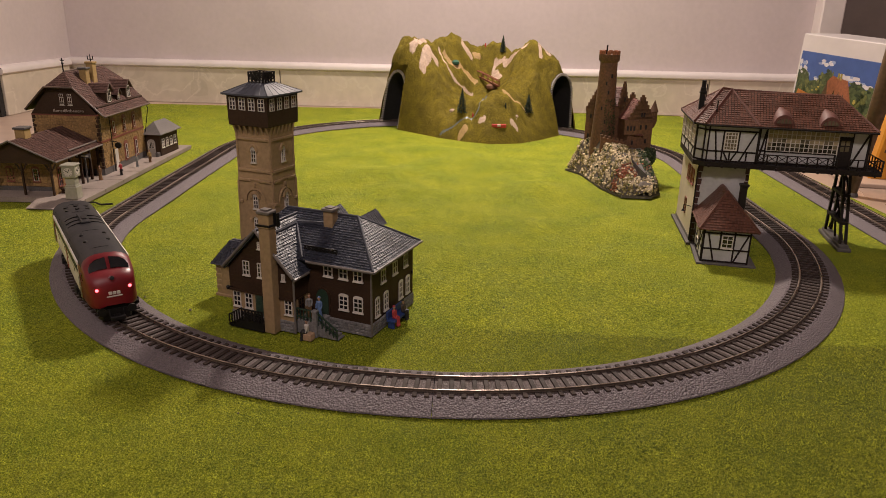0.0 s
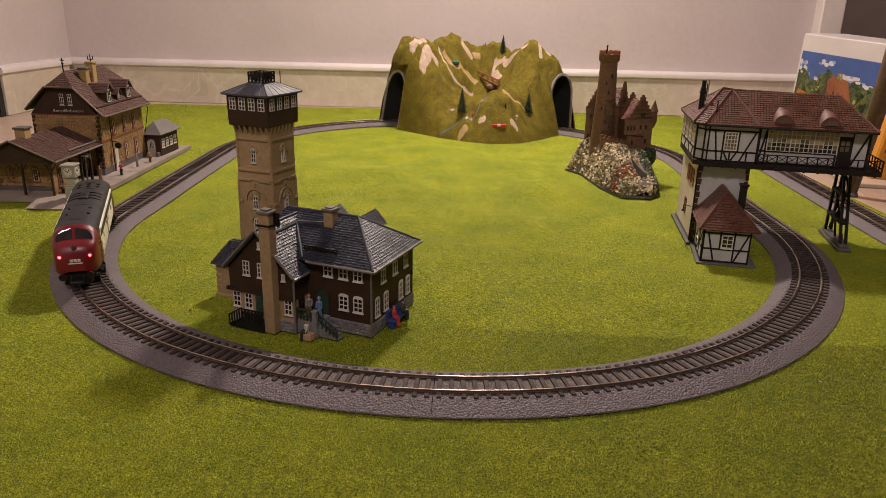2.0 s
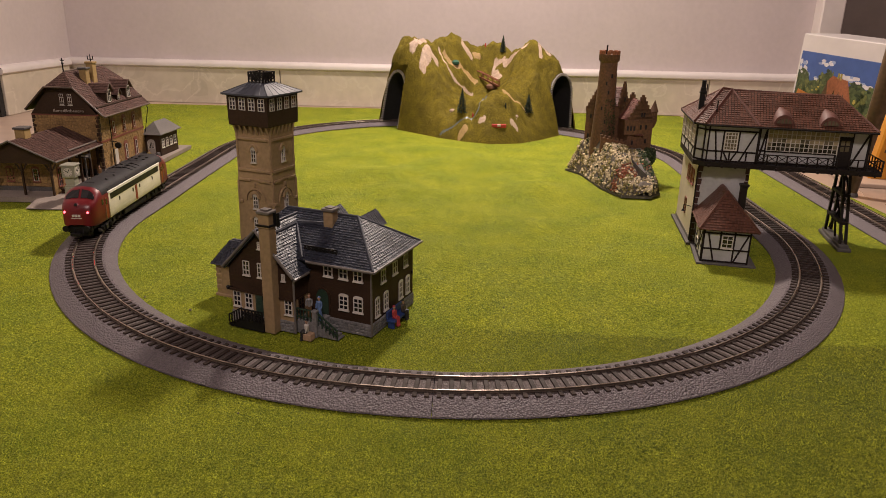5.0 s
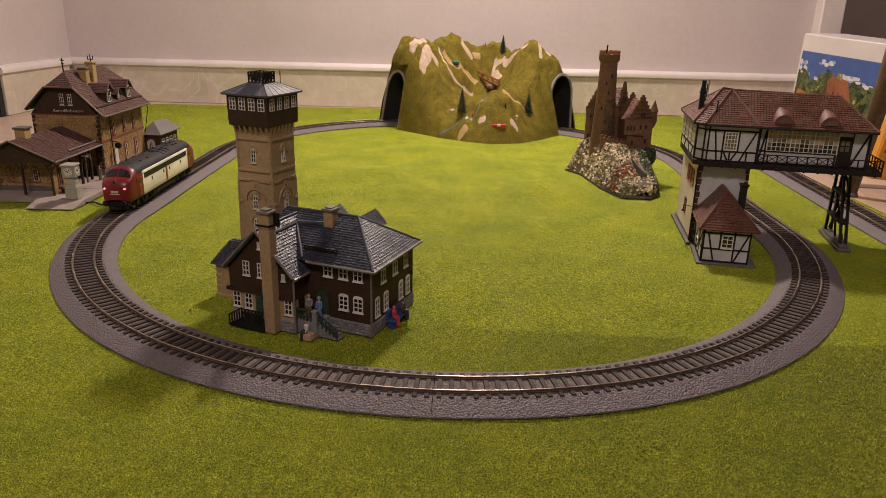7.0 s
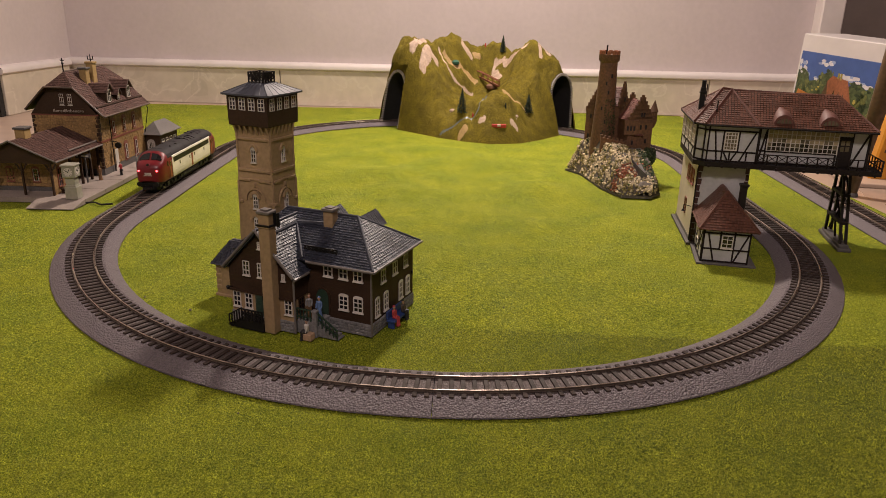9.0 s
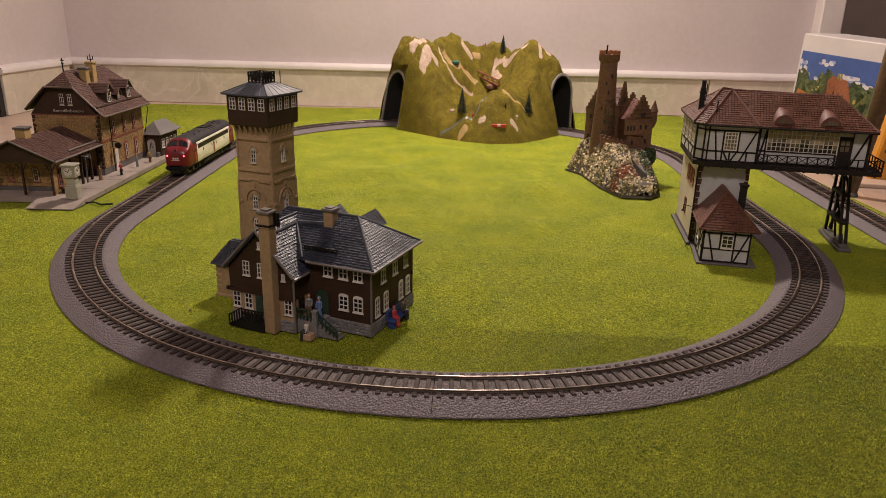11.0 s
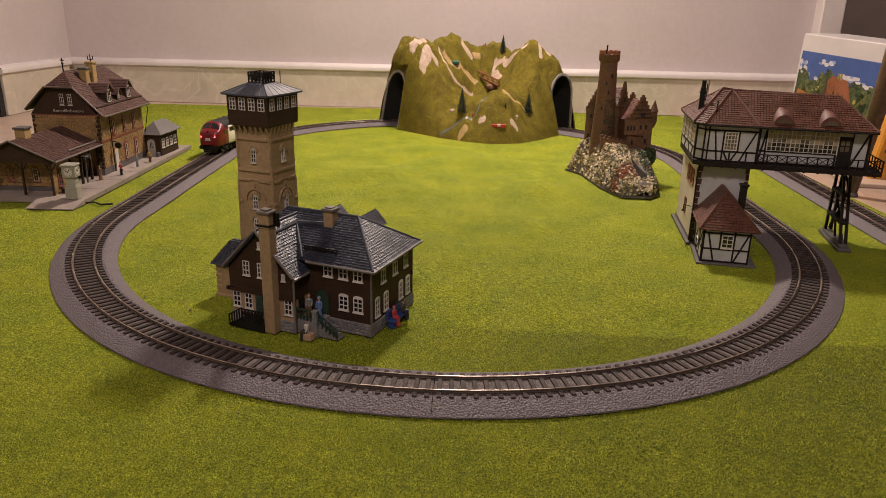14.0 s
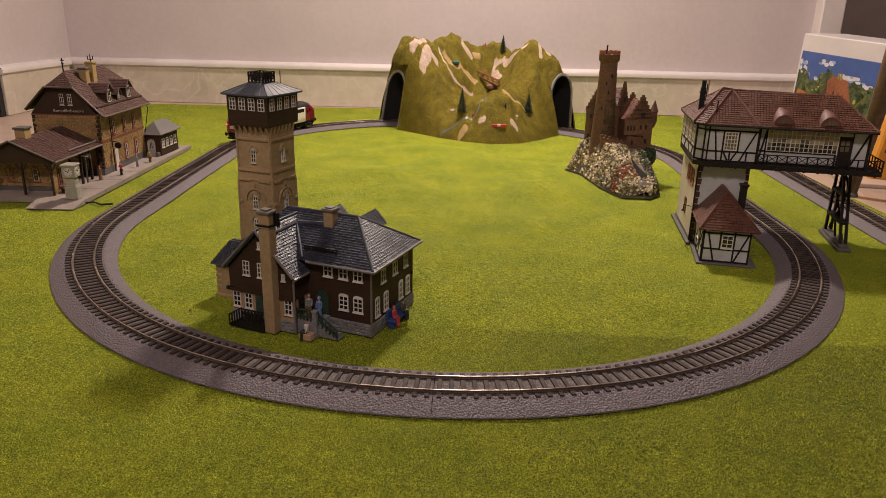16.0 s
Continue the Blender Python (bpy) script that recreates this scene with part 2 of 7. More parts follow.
def room():
    def piece(name, x0, x1, y0, y1, z0, z1, mat, label, category, m=None, cut=0.0):
        s = Shape(m)
        s.box(x0, x1, y0, y1, z0, z1, cut)
        return tagged(link(name, s, mat), label, category, kind="structure")

    back = mm(0, 1704, 0, 0, 0, WALL_YAW)
    piece("floor", -1500, 2600, -2200, 2100, -40, -3, FLOOR, "pale brown polished room floor", "floor")
    piece("wall_north", -1000, 822, 22, 120, -3, 2400, WALL, "plain off-white painted room wall", "wall", back)
    piece("wall_west", -70, 0, -3900, 22, -3, 2400, WALL, "plain off-white painted side wall", "wall", mm(-901, 1738, 0, 0, 0, -3))
    # out of view; darkened so that less light bounces into the shadows
    piece("wall_east", 2450, 2550, -2100, 2000, -3, 2400, ROOM_DIM, "unseen room wall darkened to cut bounced light", "wall")
    piece("wall_south", -1400, 2450, -2150, -2050, -3, 2400, ROOM_DIM, "unseen room wall darkened to cut bounced light", "wall")
    piece("ceiling", -1500, 2600, -2200, 2100, 2400, 2450, ROOM_DIM, "unseen room ceiling darkened to cut bounced light", "ceiling")
    # skirting of stone tiles with a rounded white cap
    tile_x = [-917, -394, 106, 606, 815]
    base = piece("baseboard", -922, 818, 16, 22, -3, 81, WHITE_TRIM, "pale veined stone tile skirting along the wall", "skirting", back)
    for a, b in zip(tile_x, tile_x[1:]):
        s = Shape(back)
        s.box(a + 1.2, b - 1.2, 6, 16.5, -2.5, 81, 1.0)
        part("tile", s, MARBLE, base)
    s = Shape(back)
    prof = [(22, 80), (4, 80), (0.5, 83), (0, 89), (3, 94), (10, 96.5), (22, 97)]
    s.loft([[(x, y, z) for y, z in prof] for x in (-924, 818)])
    tagged(link("trim", s, WHITE_TRIM, smooth=True), "rounded white plastic cap strip over the skirting", "trim", kind="structure")
    side = mm(-901, 1738, 0, 0, 0, -3)
    base = piece("baseboard_west", 0, 6, -264, 0, -3, 81, WHITE_TRIM, "pale veined stone tile skirting along the side wall", "skirting", side)
    s = Shape(side)
    s.box(6, 16, -262, -18, -2.5, 81, 1.0)
    part("tile", s, MARBLE, base)
    s = Shape(side)
    s.loft([[(22 - y, q, z) for y, z in prof] for q in (-267, -14)])
    tagged(link("trim_west", s, WHITE_TRIM, smooth=True), "rounded white plastic cap strip over the side skirting", "trim", kind="structure")
    # solid dark strip in place of the gap's shade
    piece("trim_door_gap", 0, 12, -279, -265, -3, 88, OPENING_SHADE, "near-black strip standing for the shaded gap beside the casing", "gap", side)
    piece("trim_casing", 0, 8, -1400, -280, -3, 2050, WHITE_TRIM, "white painted door casing beside the wall", "door casing", side, 2)
    # opening at the far right: white jamb, a grey door leaf behind it
    piece("trim_jamb", 822, 872, -14, 120, -3, 2100, WHITE_TRIM, "white painted door jamb", "door jamb", back, 3)
    piece("door_1", 872, 1700, 60, 100, -3, 2100, GREY_DOOR, "plain grey door leaf in shade", "door", back)
    piece("wall_north_east", 1700, 2500, 22, 120, -3, 2400, WALL, "plain off-white painted room wall", "wall", back)
    # the grass mat: one slightly wavy sheet
    nx, ny = 150, 190
    x0, x1, y0, y1 = -0.735, 0.542, -0.25, 1.688
    v, f = [], []
    for j in range(ny + 1):
        for i in range(nx + 1):
            x, y = x0 + (x1 - x0) * i / nx, y0 + (y1 - y0) * j / ny
            r = math.hypot((x - 0.03) / 0.27, (y - 0.95) / 0.33)
            w = max(0.0, 1 - r * r)
            z = 0.017 * w * max(0.0, 0.3 + noise.noise(Vector((x * 8, y * 10, 2.5)))) + 0.0012 * (noise.noise(Vector((x * 4, y * 4, 7))) - 0.6)
            v.append((x, min(y, 1.692 - 0.038 * x), z))
    for j in range(ny):
        for i in range(nx):
            a = j * (nx + 1) + i
            f.append((a, a + 1, a + nx + 2, a + nx + 1))
    me = bpy.data.meshes.new("ground")
    me.from_pydata(v, [], f)
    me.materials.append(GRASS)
    me.shade_smooth()
    tagged(new("ground", me), "wavy green fibre grass mat spread over the floor", "grass mat", kind="structure")

    # upright fibres of the mat where it lies nearest, and crumbs of dirt on it
    rng = np.random.default_rng(3)
    n = 700000
    y = 0.27 + 0.85 * rng.random(n) ** 1.4
    x = (rng.random(n) * 2 - 1) * np.minimum(0.72, 0.1 + y * 0.72)
    keep = (x > -0.73) & (x < 0.538) & (rng.random(n) > ((y - 0.27) / 0.85) ** 1.2)
    x, y = x[keep], y[keep]
    n = len(x)
    zs = np.array([q[2] for q in v]).reshape(ny + 1, nx + 1)
    gx, gy = (x - x0) / (x1 - x0) * nx, (y - y0) / (y1 - y0) * ny
    ix, iy = np.minimum(gx.astype(int), nx - 1), np.minimum(gy.astype(int), ny - 1)
    fx, fy = gx - ix, gy - iy
    base = (zs[iy, ix] * (1 - fx) + zs[iy, ix + 1] * fx) * (1 - fy) + (zs[iy + 1, ix] * (1 - fx) + zs[iy + 1, ix + 1] * fx) * fy
    a, lean = rng.random(n) * 2 * np.pi, 0.0003 + rng.random(n) * 0.0010
    tall, wide = 0.0005 + 0.0008 * rng.random(n), (0.00014 + 0.00012 * rng.random(n)) * (0.7 + 0.6 * y)
    tri = np.empty((n, 3, 3))
    for k, (s_, h_) in enumerate(((-1, 0), (1, 0), (0, 1))):
        tri[:, k, 0] = x + np.cos(a) * wide * s_ + np.cos(a + 1.3) * lean * h_
        tri[:, k, 1] = y + np.sin(a) * wide * s_ + np.sin(a + 1.3) * lean * h_
        tri[:, k, 2] = base + tall * h_
    me = bpy.data.meshes.new("grass_fibres")
    me.vertices.add(3 * n)
    me.vertices.foreach_set("co", tri.ravel())
    me.loops.add(3 * n)
    me.loops.foreach_set("vertex_index", np.arange(3 * n, dtype=np.int32))
    me.polygons.add(n)
    me.polygons.foreach_set("loop_start", np.arange(0, 3 * n, 3, dtype=np.int32))
    me.update(calc_edges=True)
    me.materials.append(FIBRE)
    tagged(new("grass_fibres", me), "short green fibres standing on the grass mat", "grass", kind="stuff")


room()

# ---- the track ----
R, STRAIGHT, YAW = 0.358, 0.37, radians(-1.2)
CENTRE = Vector((0.0037, 0.7494))
RAIL_TOP = 8.5
GAUGE = 8.7


def turned(x, y):
    c, n = math.cos(YAW), math.sin(YAW)
    return CENTRE + Vector((c * x - n * y, n * x + c * y))


LOOP = 2 * math.pi * R + 2 * STRAIGHT
# by how many millimetres the hand-laid pieces stray outwards from a true oval, at even steps along it
STRAY = (2.6, 5.1, 7.0, 7.0, 0.0, -6.0, 10.0, 1.5, 0.2, 2.4, -1.0, -1.1)


def on_loop(s):
    """A point of the loop, s metres along it from where the far-going straight begins."""
    s %= LOOP
    q = s / LOOP * len(STRAY)
    k = int(q)
    w = (1 - math.cos(math.pi * (q - k))) / 2
    r = R + 0.001 * (STRAY[k % len(STRAY)] * (1 - w) + STRAY[(k + 1) % len(STRAY)] * w)
    if s < STRAIGHT:
        return turned(-r, s)
    if s < STRAIGHT + math.pi * R:
        a = math.pi - (s - STRAIGHT) / R
        return turned(r * math.cos(a), STRAIGHT + r * math.sin(a))
    if s < 2 * STRAIGHT + math.pi * R:
        return turned(r, 2 * STRAIGHT + math.pi * R - s)
    a = -(s - 2 * STRAIGHT - math.pi * R) / R
    return turned(r * math.cos(a), r * math.sin(a))


def heading(s):
    d = on_loop(s + 0.002) - on_loop(s - 0.002)
    return math.atan2(d.y, d.x)


def sleeper_mesh():
    s = Shape()
    s.box(-1.5, 1.5, -15, 15, 5.0, 7.0, 0.25)
    for y in (-8.7, 8.7):
        s.box(-1.1, 1.1, y - 2.0, y - 1.1, 6.6, 7.3)
        s.box(-1.1, 1.1, y + 1.1, y + 2.0, 6.6, 7.3)
    ob = link("sleeper", s, SLEEPER)
    me = ob.data
    bpy.data.objects.remove(ob)
    return me


BED = [(-27.8, 0.0), (-27.6, 0.9), (-17.8, 5.6), (-16.2, 6.0), (16.2, 6.0), (17.8, 5.6), (27.6, 0.9), (27.8, 0.0)]
RAIL_FORM = [(-1.1, 6.6), (-1.1, 7.0), (-0.35, 7.2), (-0.35, 7.7), (-0.55, 7.8), (-0.55, 8.3), (-0.3, 8.5), (0.3, 8.5), (0.55, 8.3), (0.55, 7.8), (0.35, 7.7), (0.35, 7.2), (1.1, 7.0), (1.1, 6.6)]
SLEEPER_MESH = sleeper_mesh()


def track_section(spots, label, lift=0.0):
    """One piece of track with its moulded roadbed along spots of (x, y, heading); the last joins the next piece."""
    x, y, h = spots[len(spots) // 2]
    base = thing("track_section", pose(x, y, lift, 0, 0, math.degrees(h)), label, "track", "sections of model railway track")
    inv = base.matrix_world.inverted()

    def across(form, shift=0.0, trim=0.0):
        rings = []
        last = len(spots) - 1
        for i, (px, py, ph) in enumerate(spots):
            back = trim if i == 0 else (-trim if i == last else 0)
            q = inv @ Matrix.Translation((px, py, lift)) @ Matrix.Rotation(ph, 4, "Z")
            rings.append([tuple((q @ Vector((back * 0.001, (a + shift) * 0.001, z * 0.001))) * 1000) for a, z in form])
        return rings

    part("roadbed", Shape().loft(across(BED, 0, 0.25)), BALLAST, base, "grey moulded plastic ballast bed", True)
    grains = Shape()
    last = len(spots) - 1
    for i in range(2600 if y < 1.0 else 900):
        d = random.random() * last
        k = min(int(d), last - 1)
        (xa, ya, ha), (xb, yb, hb) = spots[k], spots[k + 1]
        q = d - k
        a = random.uniform(12.0, 27.4) * random.choice((-1, 1))
        z = 6.0 if abs(a) < 16.2 else 5.9 - (abs(a) - 16.6) * 0.5
        grains.m = inv @ pose(xa + (xb - xa) * q, ya + (yb - ya) * q, lift, 0, 0, math.degrees(ha + (hb - ha) * q)) @ pose(0, a * 0.001, max(0.4, z) * 0.001, 0, 0, random.uniform(0, 90))
        grains.m = Matrix.Translation(grains.m.translation * 1000) @ grains.m.to_3x3().to_4x4()
        r, h_ = random.uniform(0.35, 0.6), random.uniform(0.3, 0.6)
        grains.add([(-r, -r, -0.3), (r, -r, -0.3), (r, r, -0.3), (-r, r, -0.3), (0, 0, h_)], [(0, 1, 4), (1, 2, 4), (2, 3, 4), (3, 0, 4)])
    tagged(part("ballast_gravel", grains, GRAIN, base), kind="stuff")
    part("bed_top", Shape().loft(across([(-11.2, 5.8), (-11.2, 6.05), (11.2, 6.05), (11.2, 5.8)], 0, 0.3)), BED_DARK, base, "brown ballast between the sleepers")
    for side in (-GAUGE, GAUGE):
        s = Shape()
        s.loft(across(RAIL_FORM, side, 0.15))
        n = len(RAIL_FORM)
        s.k = [0 if (i % n) in (5, 6, 7) else 1 for i in range(len(s.f))]
        part("rail", s, [RAIL, RAIL_SIDE], base, "brown metal rail with a polished top")
    steps = [0.0]
    for a, b in zip(spots, spots[1:]):
        steps.append(steps[-1] + math.hypot(b[0] - a[0], b[1] - a[1]))
    count = round(steps[-1] / 0.0072)
    for i in range(count):
        d = (i + 0.5) * steps[-1] / count
        k = max(j for j in range(len(spots) - 1) if steps[j] <= d)
        t = (d - steps[k]) / (steps[k + 1] - steps[k])
        a, b = spots[k], spots[k + 1]
        ob = new("sleeper", SLEEPER_MESH)
        ob.parent = base
        ob.matrix_basis = inv @ pose(a[0] + (b[0] - a[0]) * t, a[1] + (b[1] - a[1]) * t, lift, 0, 0, math.degrees(a[2] + (b[2] - a[2]) * t))
    return base


def tracks():
    def piece(a, b, n):
        out, last = [], None
        for i in range(n):
            q = a + (b - a) * i / (n - 1)
            p, h = on_loop(q), heading(q)
            while last is not None and h - last > math.pi:
                h -= 2 * math.pi
            while last is not None and last - h > math.pi:
                h += 2 * math.pi
            last = h
            out.append((p.x, p.y, h))
        return out

    at = 0.0
    for straight in (True, False, True, False):
        for k in range(2 if straight else 6):
            step = STRAIGHT / 2 if straight else math.pi * R / 6
            track_section(piece(at, at + step, 5 if straight else 9), ("straight" if straight else "curved") + " track section on grey ballast bed")
            at += step
    h = radians(87.2)
    for k in range(5):
        a, b = -0.52 + k * 0.23, -0.52 + (k + 1) * 0.23
        track_section([(0.5025 + d * math.cos(h), 0.9 + d * math.sin(h), h) for d in (a, (a + b) / 2, b)], "straight outer track section beside the loop", 0.0)


tracks()

# ---- the locomotive; x is its way of running, z = 0 the top of the rails ----


STRIPE = material("stripe_white", (0.78, 0.75, 0.70), 0.4, var=0.04, size=0.004, bump=0.02)


def locomotive():
    loco = thing("locomotive", pose(0, 0, 0), "red and cream model diesel locomotive with dark grey roof", "locomotive")

    # (distance from middle, half width, shoulder height, top height, bottom)
    stations = [(0, 17.4, 37.5, 46.8, 11), (30, 17.4, 37.5, 46.8, 11), (68, 17.4, 37.5, 46.8, 11), (80, 17.2, 37.3, 46.5, 11), (83, 17.0, 37.0, 45.6, 11),
                (85.5, 16.8, 36.8, 44.0, 11), (90.5, 16.5, 34.5, 37.4, 11), (93.5, 16.0, 32.6, 36.6, 11.2), (97, 15.0, 30.0, 35.0, 11.6),
                (99.6, 13.2, 27.0, 32.5, 12.2), (101.0, 10.8, 24.0, 29.0, 12.4), (101.6, 6.5, 21.0, 25.0, 13.6)]

    def ring(w, sh, top, bot):
        pts = [(w * 0.93, bot), (w, bot + 2), (w, bot + (sh - bot) * 0.5), (w * 0.995, sh - 1.5), (w * 0.97, sh)]
        for a in (18, 36, 54, 72):
            t = radians(a)
            pts.append((w * 0.97 * math.cos(t) ** 0.75, sh + (top - sh) * math.sin(t)))
        return pts + [(0, top)] + [(-y, z) for y, z in reversed(pts)]

    def shell(name, lo, hi, mat, sel, label, puff=0.0):
        for sign in ((1, -1) if lo > 0 else (1,)):
            s = Shape()
            chosen = [q for q in stations if lo <= q[0] <= hi]
            rows = [(sign * q[0], ring(q[1] + puff, *q[2:])) for q in chosen]
            if lo == 0:
                rows = [(-q[0], ring(q[1] + puff, *q[2:])) for q in reversed(chosen[1:])] + rows
            part_rows = [[(x, *r[i]) for i in sel] for x, r in rows]
            s.loft(part_rows, close=False)
            if hi > 100:
                end = part_rows[-1]
                s.add(end, [tuple(range(len(end)))])
            part(name, s, mat, loco, label, True)

    shell("roof", 0, 80, ROOFGREY, range(4, 15), "dark grey curved roof")
    for sel, name in ((range(0, 5), "side_panel"), (range(14, 19), "side_panel")):
        shell(name, 0, 68, CREAM, sel, "cream side panel")
    for sel in (range(0, 5), range(14, 19)):
        shell("cab_side", 68, 80, RED, sel, "red cab side")
    shell("cab", 80, 102, RED, range(0, 19), "glossy dark red rounded cab end")
    s = Shape()
    s.box(-68, 68, -16.3, 16.3, 10.6, 12)
    s.box(-97, 97, -13, 13, 7.5, 11.4, 1)
    s.box(-30, 30, -14.5, 14.5, 3.2, 8, 1.2)
    s.box(-100, 100, -8, 8, 6, 10)
    part("underframe", s, BLACK, loco, "black underframe with tanks")
    for y in (-1, 1):
        s = Shape()
        s.box(-64, 64, y * 17.5 - 0.15, y * 17.5 + 0.15, 29.6, 35.6)
        part("window_band", s, BLACK, loco, "black grille band along the side")
        s = Shape()
        s.box(-68, 68, y * 17.2 - 0.7, y * 17.2 + 0.7, 35.7, 38.5, 0.25)
        part("roof_stripe", s, STRIPE, loco, "white stripe along the roof edge")
        s = Shape()
        s.box(-4, 0.5, y * 17.55 - 0.15, y * 17.55 + 0.15, 13, 29)
        part("door", s, RED_SIDE, loco, "narrow red door in the side")
        for x in (-44, -10, 8, 44):
            s = Shape()
            s.box(x - 1.2, x + 1.2, y * 17.5 - 0.2, y * 17.5 + 0.2, 23.6, 27.6, 0.2)
            part("side_window", s, GLASS, loco)
        for k in range(3):
            s = Shape()
            for x in range(-60, 61, 12):
                s.box(x - 5.4, x + 5.4, y * 17.45 - 0.1, y * 17.45 + 0.1, 16.5 + 3 * k, 16.8 + 3 * k)
            part("panel_seam", s, CREAM, loco)
        for e in (-1, 1):
            s = Shape()
            s.box(e * 74 - 2.6, e * 74 + 2.6, y * 17.35 - 0.2, y * 17.35 + 0.2, 13, 34, 0.2)
            part("cab_door", s, RED_SIDE, loco, "red cab door")
            s = Shape()
            s.box(e * 74 - 1.8, e * 74 + 1.8, y * 17.5 - 0.2, y * 17.5 + 0.2, 27, 32.5, 0.2)
            s.box(e * 81 - 1.8, e * 81 + 1.5, y * 17.1 - 0.2, y * 17.1 + 0.25, 28.5, 34, 0.2)
            part("cab_window", s, GLASS, loco)
            for x in (70.4, 77.6):
                s = Shape()
                s.rod((e * x, y * 18, 12), (e * x, y * 18, 28), 0.25)
                part("handrail", s, STEEL, loco)
    for e in (-1, 1):
        # windscreens on the slope between nose and roof, in two panes with a red bar between
        for y in (-1, 1):
            s = Shape()
            lo, hi = (91.0, 37.9), (84.9, 45.5)
            outline = [(1.2, 0.02), (7.2, 0.0), (13.2, -0.16), (13.4, 0.15), (11.6, 0.52), (8.2, 0.80), (1.2, 0.93)]
            pts = []
            for a, t in outline:
                bow = 0.055 * max(0.0, a - 5) ** 1.6
                pts.append((e * (lo[0] + (hi[0] - lo[0]) * t - bow * 0.55 + 0.1), y * a, lo[1] + (hi[1] - lo[1]) * t - 0.03 * a))
            s.add(pts + [(p[0] - e * 1.5, p[1], p[2] - 1.5) for p in pts],
                  [tuple(range(7)), tuple(range(13, 6, -1))] + [(i, (i + 1) % 7, 7 + (i + 1) % 7, 7 + i) for i in range(7)])
            part("windscreen", s, GLASS, loco, "dark curved windscreen pane")
            s = Shape(mm(e * 99.6, y * 10.9, 26.0, 0, e * 90, 0))
            s.tube([(0, 0, -3.5, 2.2), (0, 0, 0.9, 2.2), (0, 0, 1.1, 1.6)], 14)
            case = part("headlight", s, RED, loco, "headlight in a red housing")
            s = Shape(mm(e * 99.6, y * 10.9, 26.0, 0, e * 90, 0))
            s.tube([(0, 0, 0.6, 1.25), (0, 0, 1.4, 1.1), (0, 0, 1.9, 0.4)], 12)
            part("lens", s, TAIL if e < 0 else LAMP_OFF, case, "glowing red tail light lens" if e < 0 else "")
            s = Shape()
            s.rod((e * 98, y * 10, 10.6), (e * 104, y * 10, 10.6), 1.1, 8)
            s.rod((e * 104, y * 10, 10.6), (e * 105.2, y * 10, 10.6), 3.0, 12)
            part("buffer", s, BLACK, loco, "black round buffer", True)
            s = Shape()
            s.rod((e * 99.5, y * 4.5, 10), (e * 102, y * 4.5, 4), 0.5)
            part("brake_hose", s, BLACK, loco)
        s = Shape(mm(e * 99.0, 0, 32.8, 0, e * 66, 0))
        s.tube([(0, 0, -2.0, 2.3), (0, 0, 0.9, 2.3), (0, 0, 1.1, 1.7)], 14)
        top = part("nose_lamp", s, RED, loco, "round unlit nose lamp")
        s = Shape(mm(e * 99.0, 0, 32.8, 0, e * 66, 0))
        s.tube([(0, 0, 0.9, 1.8), (0, 0, 1.3, 1.3)], 12)
        part("lens", s, BLACK, top)
        # white lettering shapes on the nose
        for k, (a, b, z0, z1) in enumerate(((-4.0, -1.6, 21.6, 24.0), (-1.2, 1.0, 21.6, 24.0), (1.4, 3.8, 21.6, 24.0), (-5.2, 5.2, 19.9, 20.8))):
            s = Shape()
            s.box(e * 101.4 - 0.7, e * 101.4 + 0.7, a, b, z0, z1, 0.2)
            part("lettering_bar", s, WHITE, loco, "plain white lettering bar")
        s = Shape()
        s.box(min(e * 95, e * 99), max(e * 95, e * 99), -12, 12, 5.5, 12.2, 0.6)
        part("buffer_beam", s, BLACK, loco)
        s = Shape()
        s.box(min(e * 98, e * 107), max(e * 98, e * 107), -2.2, 2.2, 4.2, 6.2, 0.4)
        s.box(min(e * 105, e * 108), max(e * 105, e * 108), -5, 5, 4.0, 7.0, 0.5)
        part("coupling", s, BLACK, loco, "black loop coupling")
        s = Shape()
        s.plate([(e * 95, -11), (e * 100, -9), (e * 100, 9), (e * 95, 11)], 2.0, 6.5)
        part("rail_guard", s, BLACK, loco)
    # roof fittings
    for x in (-48, -30):
        for y in (-8, 8):
            s = Shape()
            s.tube([(x, y, 43, 1.6), (x, y, 46.6, 1.5), (x, y, 47.2, 0.9)], 10)
            part("roof_vent", s, BLACK, loco)
    for x in (48, 58):
        for y in (-8, 0, 8):
            s = Shape()
            s.tube([(x, y, 43, 1.9), (x, y, 46.8 + (1 if y == 0 else 0), 1.7)], 10)
            part("roof_vent", s, BLACK, loco)
    for x in (4, 14, 24):
        s = Shape()
        prof = [(17 * math.sin(radians(a)), 37.5 + 10.2 * math.cos(radians(a)) ** 0.8) for a in range(-52, 53, 13)]
        s.loft([[(q, y, z) for q, y, z in ((x - 1.2, y, z), (x + 1.2, y, z), (x + 1.2, y, z - 2), (x - 1.2, y, z - 2))] for y, z in prof])
        part("roof_rib", s, BLACK, loco)
    s = Shape()
    s.box(0, 28, -3.4, 3.4, 45, 48.3, 0.6)
    part("exhaust_hood", s, ROOFGREY, loco)
    s = Shape()
    s.box(8, 16, -2, 2, 47, 49.2, 0.5)
    part("silencer", s, BLACK, loco)
    for x in (-66, 66, -20, 40):
        s = Shape()
        prof = [(17.2 * math.sin(radians(a)), 37.3 + 9.75 * math.cos(radians(a)) ** 0.9) for a in range(-78, 79, 13)]
        s.loft([[(x - 0.3, y, z), (x + 0.3, y, z), (x + 0.3, y, z - 1), (x - 0.3, y, z - 1)] for y, z in prof])
        part("roof_seam", s, ROOFGREY, loco)
